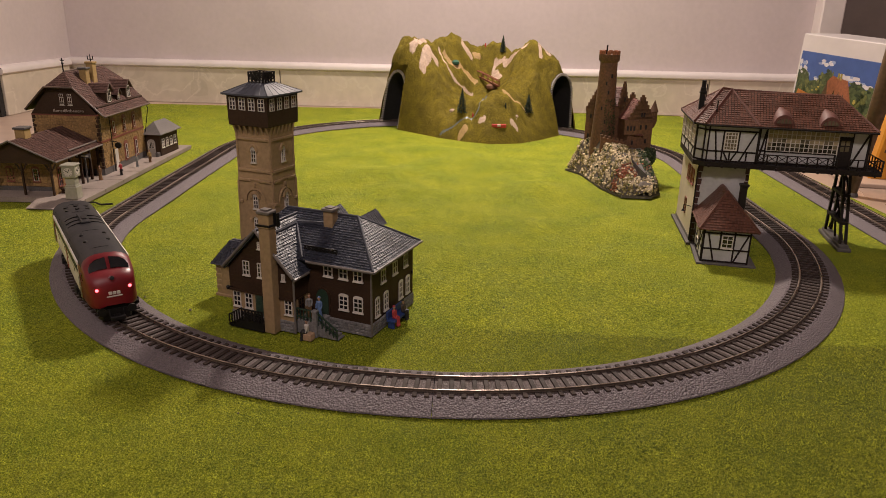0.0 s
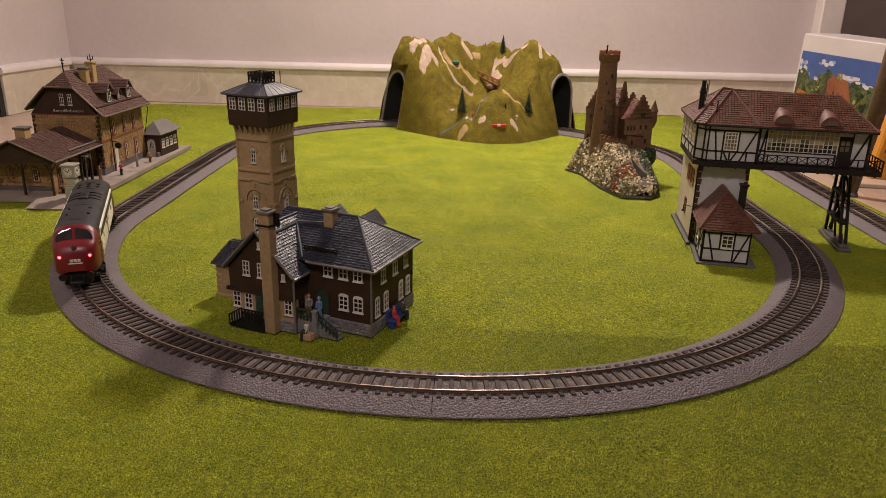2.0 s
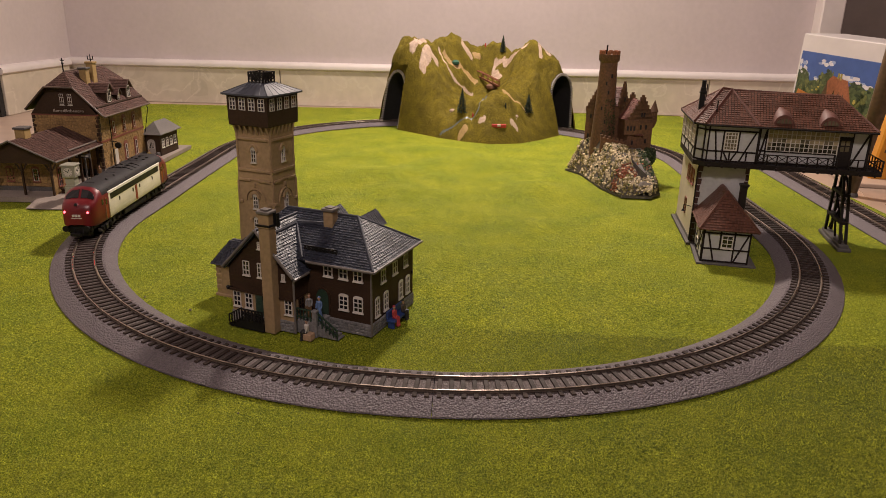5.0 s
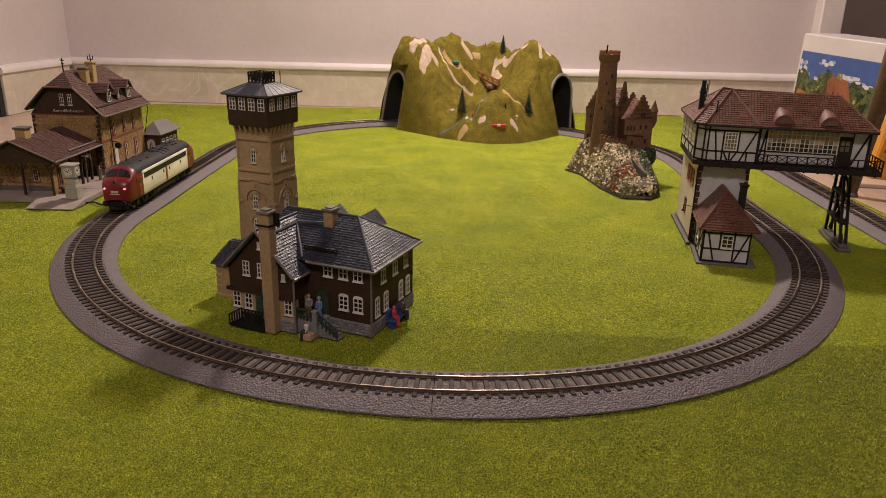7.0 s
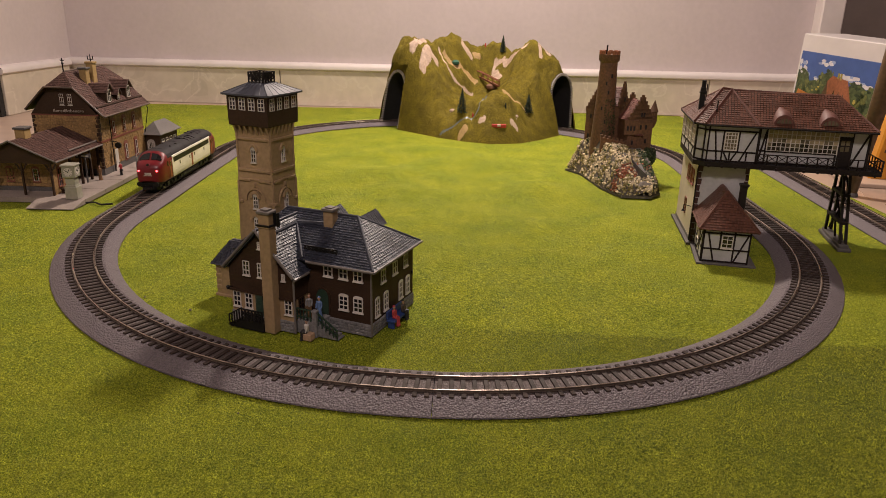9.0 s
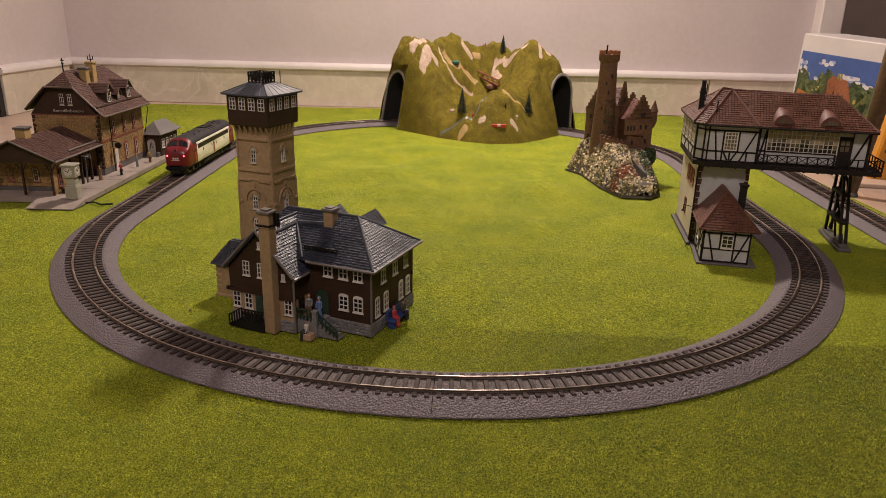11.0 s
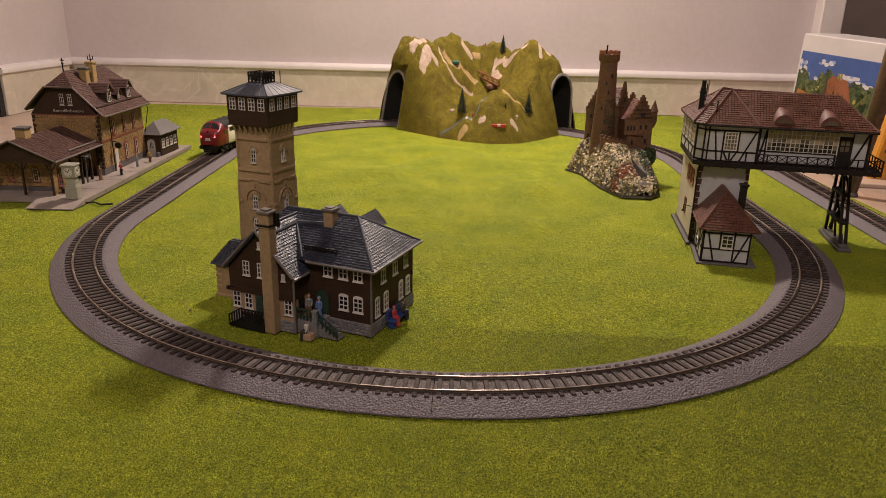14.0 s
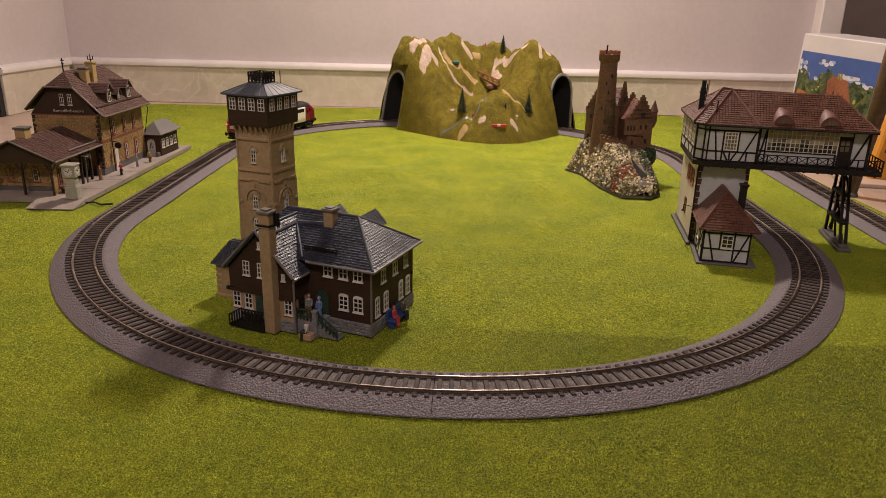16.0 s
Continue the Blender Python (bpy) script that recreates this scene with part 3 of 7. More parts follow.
    for ob in loco.children_recursive:
        for v in ob.data.vertices:
            v.co.x *= 1.03
    bogies, sets = [], []
    for e in (-1, 1):
        s = Shape()
        for y in (-1, 1):
            ys = sorted((y * 11.2, y * 13.6))
            s.prism([(-31, 7.5), (-31, 5.5), (-27, 3), (27, 3), (31, 5.5), (31, 7.5), (20, 9), (-20, 9)], ys[0], ys[1])
            for x in (-23, 0, 23):
                s.box(x - 3.4, x + 3.4, y * 14.2 - 0.9, y * 14.2 + 0.9, 3.2, 8.6, 0.5)
            for x in (-11.5, 11.5):
                s.tube([(x, y * 14.4, 3.4, 1.8), (x, y * 14.4, 7.6, 1.8)], 8)
                s.rod((x, y * 15, 8.4), (x + 8, y * 15, 3.2), 0.4)
        s.box(-29, 29, -11.3, 11.3, 5.5, 8.5)
        bogie = part("bogie", s, BLACK, loco, "black three axle bogie frame")
        bogie.location = (e * 0.060, 0, 0)
        bogies.append(bogie)
        for x in (-23, 0, 23):
            s = Shape(mm(0, 0, 0, 90, 0, 0))
            for y in (-1, 1):
                a, b = sorted((y * 7.4, y * 10.2))
                s.tube([(0, 0, a, 5.6 if y > 0 else 5.0), (0, 0, (a + b) / 2, 5.1), (0, 0, b, 5.0 if y > 0 else 5.6)], 20)
                for k in range(4):
                    s.rod((2.6 * math.cos(k * 1.57), 2.6 * math.sin(k * 1.57), y * 8), (2.6 * math.cos(k * 1.57), 2.6 * math.sin(k * 1.57), y * 10.5), 0.8)
            s.rod((0, 0, -10), (0, 0, 10), 1.3, 8)
            w = part("wheelset", s, STEEL, bogie, "steel wheels on an axle")
            w.location = (x * 0.001, 0, 0.005)
            sets.append((w, x * 0.001))
    return loco, bogies, sets


LOCO, BOGIES, WHEELS = locomotive()
# metres along the oval at which the middle of the engine stands, by seconds
RUN = [(0.0, -0.2155), (0.5, -0.1940), (1.5, -0.1515), (2.5, -0.1090), (3.5, -0.0655), (4.0, -0.0425), (7.0, 0.0970), (9.0, 0.1860), (11.5, 0.2995), (14.0, 0.4215), (15.0, 0.4755), (15.5, 0.5035), (16.0, 0.5325)]


def run_at(t):
    for i in range(len(RUN) - 1):
        if t <= RUN[i + 1][0]:
            (a, p), (b, q) = RUN[i], RUN[i + 1]

            def slope(k):
                lo, hi = max(0, k - 1), min(len(RUN) - 1, k + 1)
                return (RUN[hi][1] - RUN[lo][1]) / (RUN[hi][0] - RUN[lo][0])

            h, u = b - a, (t - a) / (b - a)
            return ((2 * u ** 3 - 3 * u ** 2 + 1) * p + (u ** 3 - 2 * u ** 2 + u) * h * slope(i) + (-2 * u ** 3 + 3 * u ** 2) * q + (u ** 3 - u ** 2) * h * slope(i + 1))
    return RUN[-1][1]


def motions():
    body, swing = [], ([], [])
    for k in range(81):
        t = k * 0.2
        s = run_at(t)
        a, b = on_loop(s - 0.060), on_loop(s + 0.060)
        h = math.atan2(b.y - a.y, b.x - a.x)
        body.append((t, pose((a.x + b.x) / 2, (a.y + b.y) / 2, RAIL_TOP * 0.001, 0, 0, math.degrees(h))))
        for i, d in enumerate((-0.060, 0.060)):
            swing[i].append((t, pose(d, 0, 0, 0, 0, math.degrees(heading(s + d) - h))))
    walk(LOCO, body)
    for bogie, rows in zip(BOGIES, swing):
        walk(bogie, rows)
    for w, x in WHEELS:
        walk(w, [(k * 0.1, pose(x, 0, 0.005, 0, math.degrees((run_at(k * 0.1) - run_at(0)) / 0.0052), 0)) for k in range(161)])

# ---- building kits: shared pieces ----
SLATE = material("slate_plastic", (0.034, 0.038, 0.054), 0.40, var=0.3, size=0.002, bump=0.25, island=True, spec=0.45)
SLATE_PLAIN = material("slate_sheet", (0.056, 0.060, 0.076), 0.62, spec=0.35, var=0.15, size=0.004, bump=0.1)
RED_TILE = material("red_brown_roof_tile", (0.098, 0.040, 0.025), 0.45, spec=0.35, var=0.15, size=0.002, bump=0.1, island=True)
DULL_TILE = material("brown_roof_tile", (0.092, 0.050, 0.041), 0.65, spec=0.25, var=0.15, size=0.002, bump=0.1, island=True)
BROWN = material("dark_brown_boards", (0.036, 0.019, 0.011), 0.6, spec=0.25, var=0.2, size=0.0015, bump=0.2)
TAN = material("tan_plastic", (0.30, 0.208, 0.114), 0.55, var=0.12, size=0.003, bump=0.06)
STONE = material("grey_stone_plinth", (0.17, 0.165, 0.165), 0.6, var=0.3, size=0.002, bump=0.3, rand=0.2)
GUTTER = material("gutter_plastic", (0.13, 0.115, 0.105), 0.45, var=0.1, size=0.003)
GREEN = material("green_plastic", (0.022, 0.045, 0.030), 0.45, var=0.15, size=0.002)
TIMBER = material("timber_black_brown", (0.013, 0.009, 0.008), 0.6, spec=0.25, var=0.2, size=0.002, bump=0.15)
PLASTER = material("pale_plaster", (0.40, 0.40, 0.40), 0.6, var=0.06, size=0.003, bump=0.08)
CREAM_WALL = material("cream_plaster", (0.46, 0.405, 0.32), 0.6, var=0.06, size=0.003, bump=0.08)
LIT_PANE = material("pale_panes", (0.50, 0.42, 0.30), 0.3, var=0.1, size=0.004, bump=0.0)
OCHRE = material("ochre_quarry_stone", (0.25, 0.152, 0.058), 0.65, var=0.3, size=0.0022, bump=0.5, big=0.2, rand=0.15)
RED_TRIM = material("red_brown_trim", (0.17, 0.048, 0.032), 0.5, var=0.15, size=0.002)
PAVING = material("platform_grey", (0.24, 0.20, 0.175), 0.65, var=0.12, size=0.002, bump=0.15)
STONE_PALE = material("pale_clock_stone", (0.30, 0.29, 0.235), 0.55, var=0.08, size=0.003)
CHIMNEY_YELLOW = material("yellow_chimney", (0.31, 0.21, 0.085), 0.6, var=0.12, size=0.002)


def window(parent, m, w, h, cols=2, rows=3, frame_mat=WHITE, pane=GLASS, arch=0.0, sill=True, label=""):
    """A framed window; m (mm) puts its bottom middle on the wall, x to the right, z up, outside towards -y."""
    s = Shape(m)
    t = max(0.55, w * 0.09)
    xs, zs = [-w / 2, -w / 2 + t], [0, t]
    for i in range(1, cols):
        xs += [-w / 2 + w * i / cols - 0.3, -w / 2 + w * i / cols + 0.3]
    for i in range(1, rows):
        zs += [h * i / rows - 0.28, h * i / rows + 0.28]
    xs, zs = xs + [w / 2 - t, w / 2], zs + [h - t, h]
    nx, nz = len(xs), len(zs)
    solid = {(i, j) for i in range(nx - 1) for j in range(nz - 1) if i % 2 == 0 or j % 2 == 0}
    pts = [(x, y, z) for y in (-0.7, 0.3) for z in zs for x in xs]
    quads = []

    def at(i, j, back):
        return back * nx * nz + j * nx + i

    for i, j in solid:
        quads += [(at(i, j, 0), at(i + 1, j, 0), at(i + 1, j + 1, 0), at(i, j + 1, 0)), (at(i, j, 1), at(i, j + 1, 1), at(i + 1, j + 1, 1), at(i + 1, j, 1))]
        for (di, dj), (a, c) in (((-1, 0), ((i, j), (i, j + 1))), ((1, 0), ((i + 1, j), (i + 1, j + 1))), ((0, -1), ((i, j), (i + 1, j))), ((0, 1), ((i, j + 1), (i + 1, j + 1)))):
            if (i + di, j + dj) not in solid:
                quads.append((at(*a, 0), at(*c, 0), at(*c, 1), at(*a, 1)))
    s.add(pts, quads)
    frame_ob = part("window", s, frame_mat, parent, label)
    if arch:
        n = 8
        head = Shape(m)
        head.prism([(-w / 2 * math.cos(math.pi * i / n), h + 0.05 + arch * math.sin(math.pi * i / n)) for i in range(n + 1)], -0.7, 0.3)
        part("arch_head", head, frame_mat, frame_ob)
    s = Shape(m)
    s.box(-w / 2 + 0.1, w / 2 - 0.1, -0.22, 0.2, 0.1, h - 0.1)
    part("pane", s, pane, frame_ob)
    if sill:
        s = Shape(m)
        s.box(-w / 2 - 0.6, w / 2 + 0.6, -1.3, 0.2, -1.0, -0.1, 0.15)
        part("sill", s, frame_mat, frame_ob)
    return frame_ob


def face(u, v, z, turn=0):
    """Where a window or beam sits: turn 0 looks to -v, 90 to +u, 180 to +v, -90 to -u."""
    return mm(u, v, z, 0, 0, turn)


def roof(parent, planes, mat, tile=(2.6, 2.3), thick=1.4, under=None, name="roof_plane", label=""):
    """Each plane is an outline in mm whose first two corners are the eave, left to right seen from outside."""
    for poly in planes:
        p = [Vector(q) for q in poly]
        e = (p[1] - p[0]).normalized()
        n = None
        for q in p[2:]:
            c = e.cross(q - p[0])
            if n is None or c.length > n.length:
                n = c
        n.normalize()
        up = n.cross(e)
        s = Shape()
        k = len(p)
        s.add(p + [q - n * thick for q in p], [tuple(range(k)), tuple(range(2 * k - 1, k - 1, -1))] + [(i, k + i, k + (i + 1) % k, (i + 1) % k) for i in range(k)])
        slab = part(name, s, under or mat, parent, label)
        flat = [((q - p[0]).dot(e), (q - p[0]).dot(up)) for q in p]
        top = max(b for _, b in flat)
        s = Shape()
        rows = max(1, int(top / tile[1]))
        th = 0.62 if tile[1] < 3.5 else 1.0
        if tile[0] > 50:
            continue
        for r in range(rows):
            b0, b1 = r * top / rows, (r + 1) * top / rows
            bm_ = (b0 + b1) / 2
            cuts = []
            for (a, b), (c, d) in zip(flat, flat[1:] + flat[:1]):
                if (b - bm_) * (d - bm_) < 0:
                    cuts.append(a + (c - a) * (bm_ - b) / (d - b))
            if len(cuts) < 2:
                continue
            lo, hi = min(cuts), max(cuts)
            a = lo - (tile[0] / 2 if r % 2 else 0)
            while a < hi:
                a0, a1 = max(lo, a + 0.24), min(hi, a + tile[0] - 0.24)
                a += tile[0]
                if a1 - a0 < 0.3:
                    continue
                lift = th + 0.3 * random.random()
                q = [p[0] + e * x + up * y + n * z for x, y, z in ((a0, b0 - 0.3, 0), (a1, b0 - 0.3, 0), (a1, b0 - 0.3, lift), (a0, b0 - 0.3, lift), (a1, b1, 0.12), (a0, b1, 0.12))]
                s.add(q, [(0, 1, 2, 3), (3, 2, 4, 5), (1, 4, 2), (0, 3, 5)])
        tagged(part("tiles", s, mat, slab), kind="stuff")


def beams(parent, m, lines, w=1.7, d=0.7, mat=TIMBER):
    """Timber-frame beams on a wall: (x0, z0, x1, z1) in the wall's plane."""
    for x0, z0, x1, z1 in lines:
        s = Shape(m)
        s.bar((x0, -d / 2 + 0.1, z0), (x1, -d / 2 + 0.1, z1), w, d)
        part("beam", s, mat, parent)


def courses(parent, m, x0, x1, z0, z1, rows, length, mat, depth=0.5):
    """Separate stones of a plinth in the wall's plane, in staggered rows."""
    h = (z1 - z0) / rows
    for r in range(rows):
        x = x0 - (length * 0.45 if r % 2 else 0)
        while x < x1 - 0.4:
            ln = length * random.uniform(0.8, 1.25)
            a, b = max(x0, x), min(x1, x + ln)
            x += ln
            if b - a > 0.6:
                s = Shape(m)
                s.box(a + 0.25, b - 0.25, -depth - random.uniform(0, 0.35), 0.2, z0 + r * h + 0.2, z0 + (r + 1) * h - 0.2, 0.25)
                part("stone", s, mat, parent)


def rail_fence(parent, m, length, height, step, mat, name="railing", r=0.45, cross=False):
    s = Shape(m)
    s.box(0, length, -0.5, 0.5, height - 0.9, height)
    s.box(0, length, -0.4, 0.4, height * 0.25, height * 0.25 + 0.7)
    n = max(1, int(length / step))
    for i in range(n + 1):
        x = length * i / n
        s.box(x - r, x + r, -0.45, 0.45, 0, height)
        if cross and i < n:
            s.bar((x, 0, height * 0.3), (x + length / n, 0, height - 0.8), 0.6, 0.6)
            s.bar((x, 0, height - 0.8), (x + length / n, 0, height * 0.3), 0.6, 0.6)
    return part(name, s, mat, parent)


def figurine(m, coat, legs, label, seated=False, skirt=False, bag=None):
    """A painted model figure about 20 mm high, as one plain mesh."""
    s = Shape()
    skin = FIG_SKIN
    s.slot = 1
    if seated:
        for x in (-1.4, 1.4):
            s.rod((x, 0, 7), (x, -5, 7), 1.4)
            s.rod((x, -5, 7), (x, -5.4, 0.4), 1.1)
        s.box(-2.2, 2.2, -6.8, -4.4, 0, 1)
        base = 6.4
    elif skirt:
        s.tube([(0, 0, 0, 3.0), (0, 0, 4, 3.1), (0, 0, 11, 1.9)], 10)
        base = 10.5
    else:
        for x in (-1.2, 1.2):
            s.rod((x, 0, 0), (x, 0, 10), 1.2)
            s.box(x - 1, x + 1, -2.2, 1, 0, 1)
        base = 9.5
    s.slot = 0
    s.tube([(0, 0, base, 1.9), (0, 0, base + 3, 2.0), (0, 0, base + 6, 2.5), (0, 0, base + 7, 1.4)], 10)
    for x in (-1, 1):
        s.rod((x * 2.5, 0, base + 6.3), (x * 3.1, -0.6, base + 3), 0.8)
        s.rod((x * 3.1, -0.6, base + 3), (x * 2.6, -1.8, base + 0.6), 0.7)
    s.slot = 2
    s.tube([(0, 0, base + 6.8, 0.8), (0, 0, base + 7.6, 0.9), (0, -0.1, base + 8.4, 1.4), (0, 0, base + 9.6, 1.5), (0, 0, base + 10.6, 0.8)], 10)
    s.slot = 1
    s.tube([(0, 0.2, base + 9.6, 1.62), (0, 0.2, base + 10.6, 1.1), (0, 0.2, base + 11, 0.3)], 10)
    if bag:
        s.box(2.4, 3.8, -2.4, 1.2, base - 3.5, base - 0.4, 0.3)
    ob = link("figurine", s, [coat, legs, skin], smooth=True)
    ob.matrix_world = m @ Matrix.Diagonal((0.74, 0.74, 0.90, 1))
    return tagged(ob, label, "figurine", "painted model figures")


FIG_SKIN = material("figure_skin", (0.38, 0.22, 0.15), 0.6, size=0.002)
FIG_BLUE = material("figure_blue", (0.10, 0.17, 0.34), 0.6, size=0.002)
FIG_RED = material("figure_red", (0.38, 0.045, 0.05), 0.6, size=0.002)
FIG_GREY = material("figure_grey", (0.20, 0.20, 0.20), 0.6, size=0.002)
FIG_BROWN = material("figure_brown", (0.16, 0.085, 0.035), 0.6, size=0.002)
FIG_DARK = material("figure_dark", (0.02, 0.018, 0.018), 0.6, size=0.002)
FIG_WHITE = material("figure_white", (0.5, 0.47, 0.42), 0.6, size=0.002)
FIG_YELLOW = material("figure_yellow", (0.40, 0.27, 0.10), 0.6, size=0.002)

# ---- the dark house with its wing; u along its front, v backwards ----
HOUSE = pose(-0.0507, 0.4706, 0, 0, 0, -22.5)


def house():
    h = thing("model_house", HOUSE, "dark brown model house with slate roof and tan wing", "model building")
    s = Shape()
    s.box(-112, 0, 0, 70, 9, 51)
    s.box(-56, -1, 0.6, 69, 50, 52)
    part("wall", s, BROWN, h, "dark brown boarded walls")
    s = Shape()
    for z in range(12, 50, 3):
        s.box(-52.5, 0.12, -0.12, 70.12, z, z + 0.35)
    part("board_joint", s, BROWN, h)
    s = Shape()
    s.box(-112.4, 0.4, -0.4, 70.4, 0, 9.6)
    s.box(-108.4, -52.6, -18.4, 0, 0, 9.0)
    plinth = part("plinth", s, STONE, h, "grey stone plinth")
    courses(plinth, face(0, -0.4, 0), -36, 0.4, 0, 9.5, 4, 5, STONE)
    courses(plinth, face(0.4, 0, 0, 90), 0, 70, 0, 9.5, 4, 5, STONE)
    courses(plinth, face(0, -18.4, 0), -66, -52.6, 0, 9, 4, 5, STONE)
    # wing
    s = Shape()
    s.box(-108, -53, -18, 1, 9, 26)
    part("wing_wall", s, TAN, h, "tan plaster ground floor of the wing")
    s = Shape()
    s.prism([(-108.6, 26), (-52.4, 26), (-52.4, 44), (-80.5, 73), (-108.6, 44)], -18.6, 2)
    part("gable_wall", s, BROWN, h, "dark brown boarded gable wall")
    s = Shape()
    for z in range(28, 72, 3):
        half = 28.2 if z < 44 else max(0, 28.2 - (z - 44))
        s.box(-80.5 - half, -80.5 + half, -18.75, -18.5, z, z + 0.35)
    part("board_joint", s, BROWN, h)
    s = Shape()
    s.box(-109.2, -51.8, -19.4, -17, 25.2, 26.6)
    part("floor_beam", s, BROWN, h)
    roof(h, [[(-50, -22, 43.8), (-50, 24, 43.8), (-80.5, 36, 75.5), (-80.5, -22, 75.5)],
             [(-111, 24, 43.8), (-111, -22, 43.8), (-80.5, -22, 75.5), (-80.5, 36, 75.5)]], SLATE, (2.6, 2.2), name="roof_plane", label="dark slate tiled roof plane")
    roof(h, [[(-116, -4.5, 52.4), (4.5, -4.5, 52.4), (-29, 35, 78), (-92, 35, 78)],
             [(4.5, -4.5, 52.4), (4.5, 74.5, 52.4), (-29, 35, 78)],
             [(4.5, 74.5, 52.4), (-116, 74.5, 52.4), (-92, 35, 78), (-29, 35, 78)],
             [(-116, 74.5, 52.4), (-116, -4.5, 52.4), (-92, 35, 78)]], SLATE, (2.6, 2.2), name="roof_plane", label="dark slate tiled roof plane")
    for a, b in (((-92, 35, 78.4), (-29, 35, 78.4)), ((-29, 35, 78.4), (4.5, -4.5, 52.8)), ((-29, 35, 78.4), (4.5, 74.5, 52.8)), ((-80.5, -22, 76), (-80.5, 34, 76))):
        s = Shape()
        s.rod(a, b, 0.9, 8)
        part("ridge_cap", s, SLATE_PLAIN, h)
    for a, b in (((-50, -5.4, 52), (5.4, -5.4, 52)), ((5.4, -5.4, 52), (5.4, 75, 52)), ((-49.2, -22, 43), (-49.2, -3, 43)), ((-50, -22.4, 44.4), (-80.5, -22.4, 76)), ((-111, -22.4, 44.4), (-80.5, -22.4, 76))):
        s = Shape()
        s.rod(a, b, 1.05, 8)
        part("gutter", s, GUTTER, h, "pale grey roof gutter")
    for a, b in (((-75, -21, 70.4), (-75.6, 23, 71.2)), ((-75.6, 23, 71.2), (-48, 26, 73)), ((-75.6, 22.5, 71), (-54, -4, 54.4))):
        s = Shape()
        s.bar(a, b, 2.0, 1.4)
        part("flashing", s, SLATE_PLAIN, h, "grey flashing strip where the roofs meet")
    for u, v, top in ((1.2, -1.4, 49), (-51.6, -19.4, 42)):
        s = Shape()
        s.rod((u, v, 1), (u, v, top), 0.8, 8)
        part("downpipe", s, GUTTER, h, "grey downpipe at the corner")
    # chimneys
    s = Shape()
    s.box(-74, -65, -26, -18, 0, 80, 0.4)
    s.box(-74.6, -64.4, -26.6, -17.6, 80, 82, 0.4)
    s.box(-74, -65, -26, -18, 82, 90, 0.4)
    stack = part("chimney", s, TAN, h, "tall tan outside chimney stack")
    s = Shape()
    s.box(-74.9, -64.1, -27, -17.1, 90, 92.2, 0.5)
    s.box(-72.6, -66.4, -24.6, -19.4, 92.4, 93.4)
    part("cap", s, GUTTER, stack)
    s = Shape()
    s.box(-74.9, -64.1, -26.9, -17.2, 81.2, 82.6, 0.2)
    part("iron_band", s, BLACK, stack, "thin black iron band")
    for k in range(2):
        s = Shape()
        s.box(-63.9 + k * 2.6, -63.2 + k * 2.6, -22, -19, 81, 91)
        part("vent_slat", s, BLACK, stack)
    s = Shape()
    s.box(-52, -44, 23, 31, 60, 82.5, 0.4)
    stack = part("chimney", s, TAN, h, "tan chimney stack")
    s = Shape()
    s.box(-53.2, -42.8, 21.8, 32.2, 82.5, 84.8, 0.5)
    s.box(-51, -45, 24, 30, 84.6, 85.6)
    part("cap", s, GUTTER, stack)
    # rear gablets
    for u in (-30, -62):
        roof(h, [[(u - 9, 46, 66), (u - 9, 66, 66), (u, 66, 76), (u, 40, 76)][::-1], [(u + 9, 46, 66), (u + 9, 66, 66), (u, 66, 76), (u, 40, 76)]], SLATE, (2.6, 2.4), name="gablet", label="small rear roof gablet")
    rail_fence(h, mm(-56, 3.5, 56), 27, 5.4, 3.2, BLACK, "snow_guard", 0.3, True)
    # windows of the front and the side
    for u in (-34.6, -22, -10):
        window(h, face(u, 0, 41.6), 7.4, 8.8, 2, 2)
    for u in (-22.2, -10.2):
        window(h, face(u, 0, 17.6), 7.8, 11, 2, 3, arch=1.6)
    for v in (19, 38, 56.5):
        window(h, face(0, v, 36.4, 90), 7.4, 10, 2, 2)
    for v in (9.6, 23, 48, 60.4):
        window(h, face(0, v, 13, 90), 6.8, 13.5, 2, 3, arch=1.4)
    # wing windows
    for u, z, w, t in ((-92.5, 39.5, 5.8, 11), (-79.8, 39.5, 5.4, 11), (-79.5, 61.5, 3.6, 5), (-60.5, 40, 3, 5)):
        window(h, face(u, -18.6, z), w, t, 2, 3)
    for u in (-103, -92.5):
        window(h, face(u, -18, 13), 6.6, 12, 2, 3)
    window(h, face(-57.6, -18, 14), 6.6, 12, 2, 3)
    window(h, face(-53, -9, 15, 90), 7, 10, 2, 2, BROWN)
    s = Shape()
    s.box(-86, -80, -18.9, -17.8, 8, 25)
    d = part("door", s, GREEN, h, "dark green panelled door")
    for k in range(4):
        s = Shape()
        s.box(-85.2, -80.8, -19.2, -18.8, 9.5 + k * 3.8, 12 + k * 3.8, 0.15)
        part("panel", s, GREEN, d)
    s = Shape()
    s.prism([(-45, 11.5), (-35, 11.5), (-35, 26), (-37, 29.5), (-40, 30.6), (-43, 29.5), (-45, 26)], -0.8, 0.2)
    part("door", s, GREEN, h, "dark green arched door")
    s = Shape()
    s.prism([(-46.5, 11.5), (-45.2, 11.5), (-45.2, 26), (-43.2, 29.9), (-40, 31), (-36.8, 29.9), (-34.8, 26), (-34.8, 11.5), (-33.5, 11.5), (-33.5, 27), (-36, 31), (-40, 32.6), (-44, 31), (-46.5, 27)], -0.6, 0.3)
    part("door_surround", s, BROWN, h)
    # front steps with green rails
    s = Shape()
    s.box(-52, -34, -16, 0, 0, 11, 0.3)
    part("landing", s, STONE, h, "grey stone landing")
    for k in range(6):
        s = Shape()
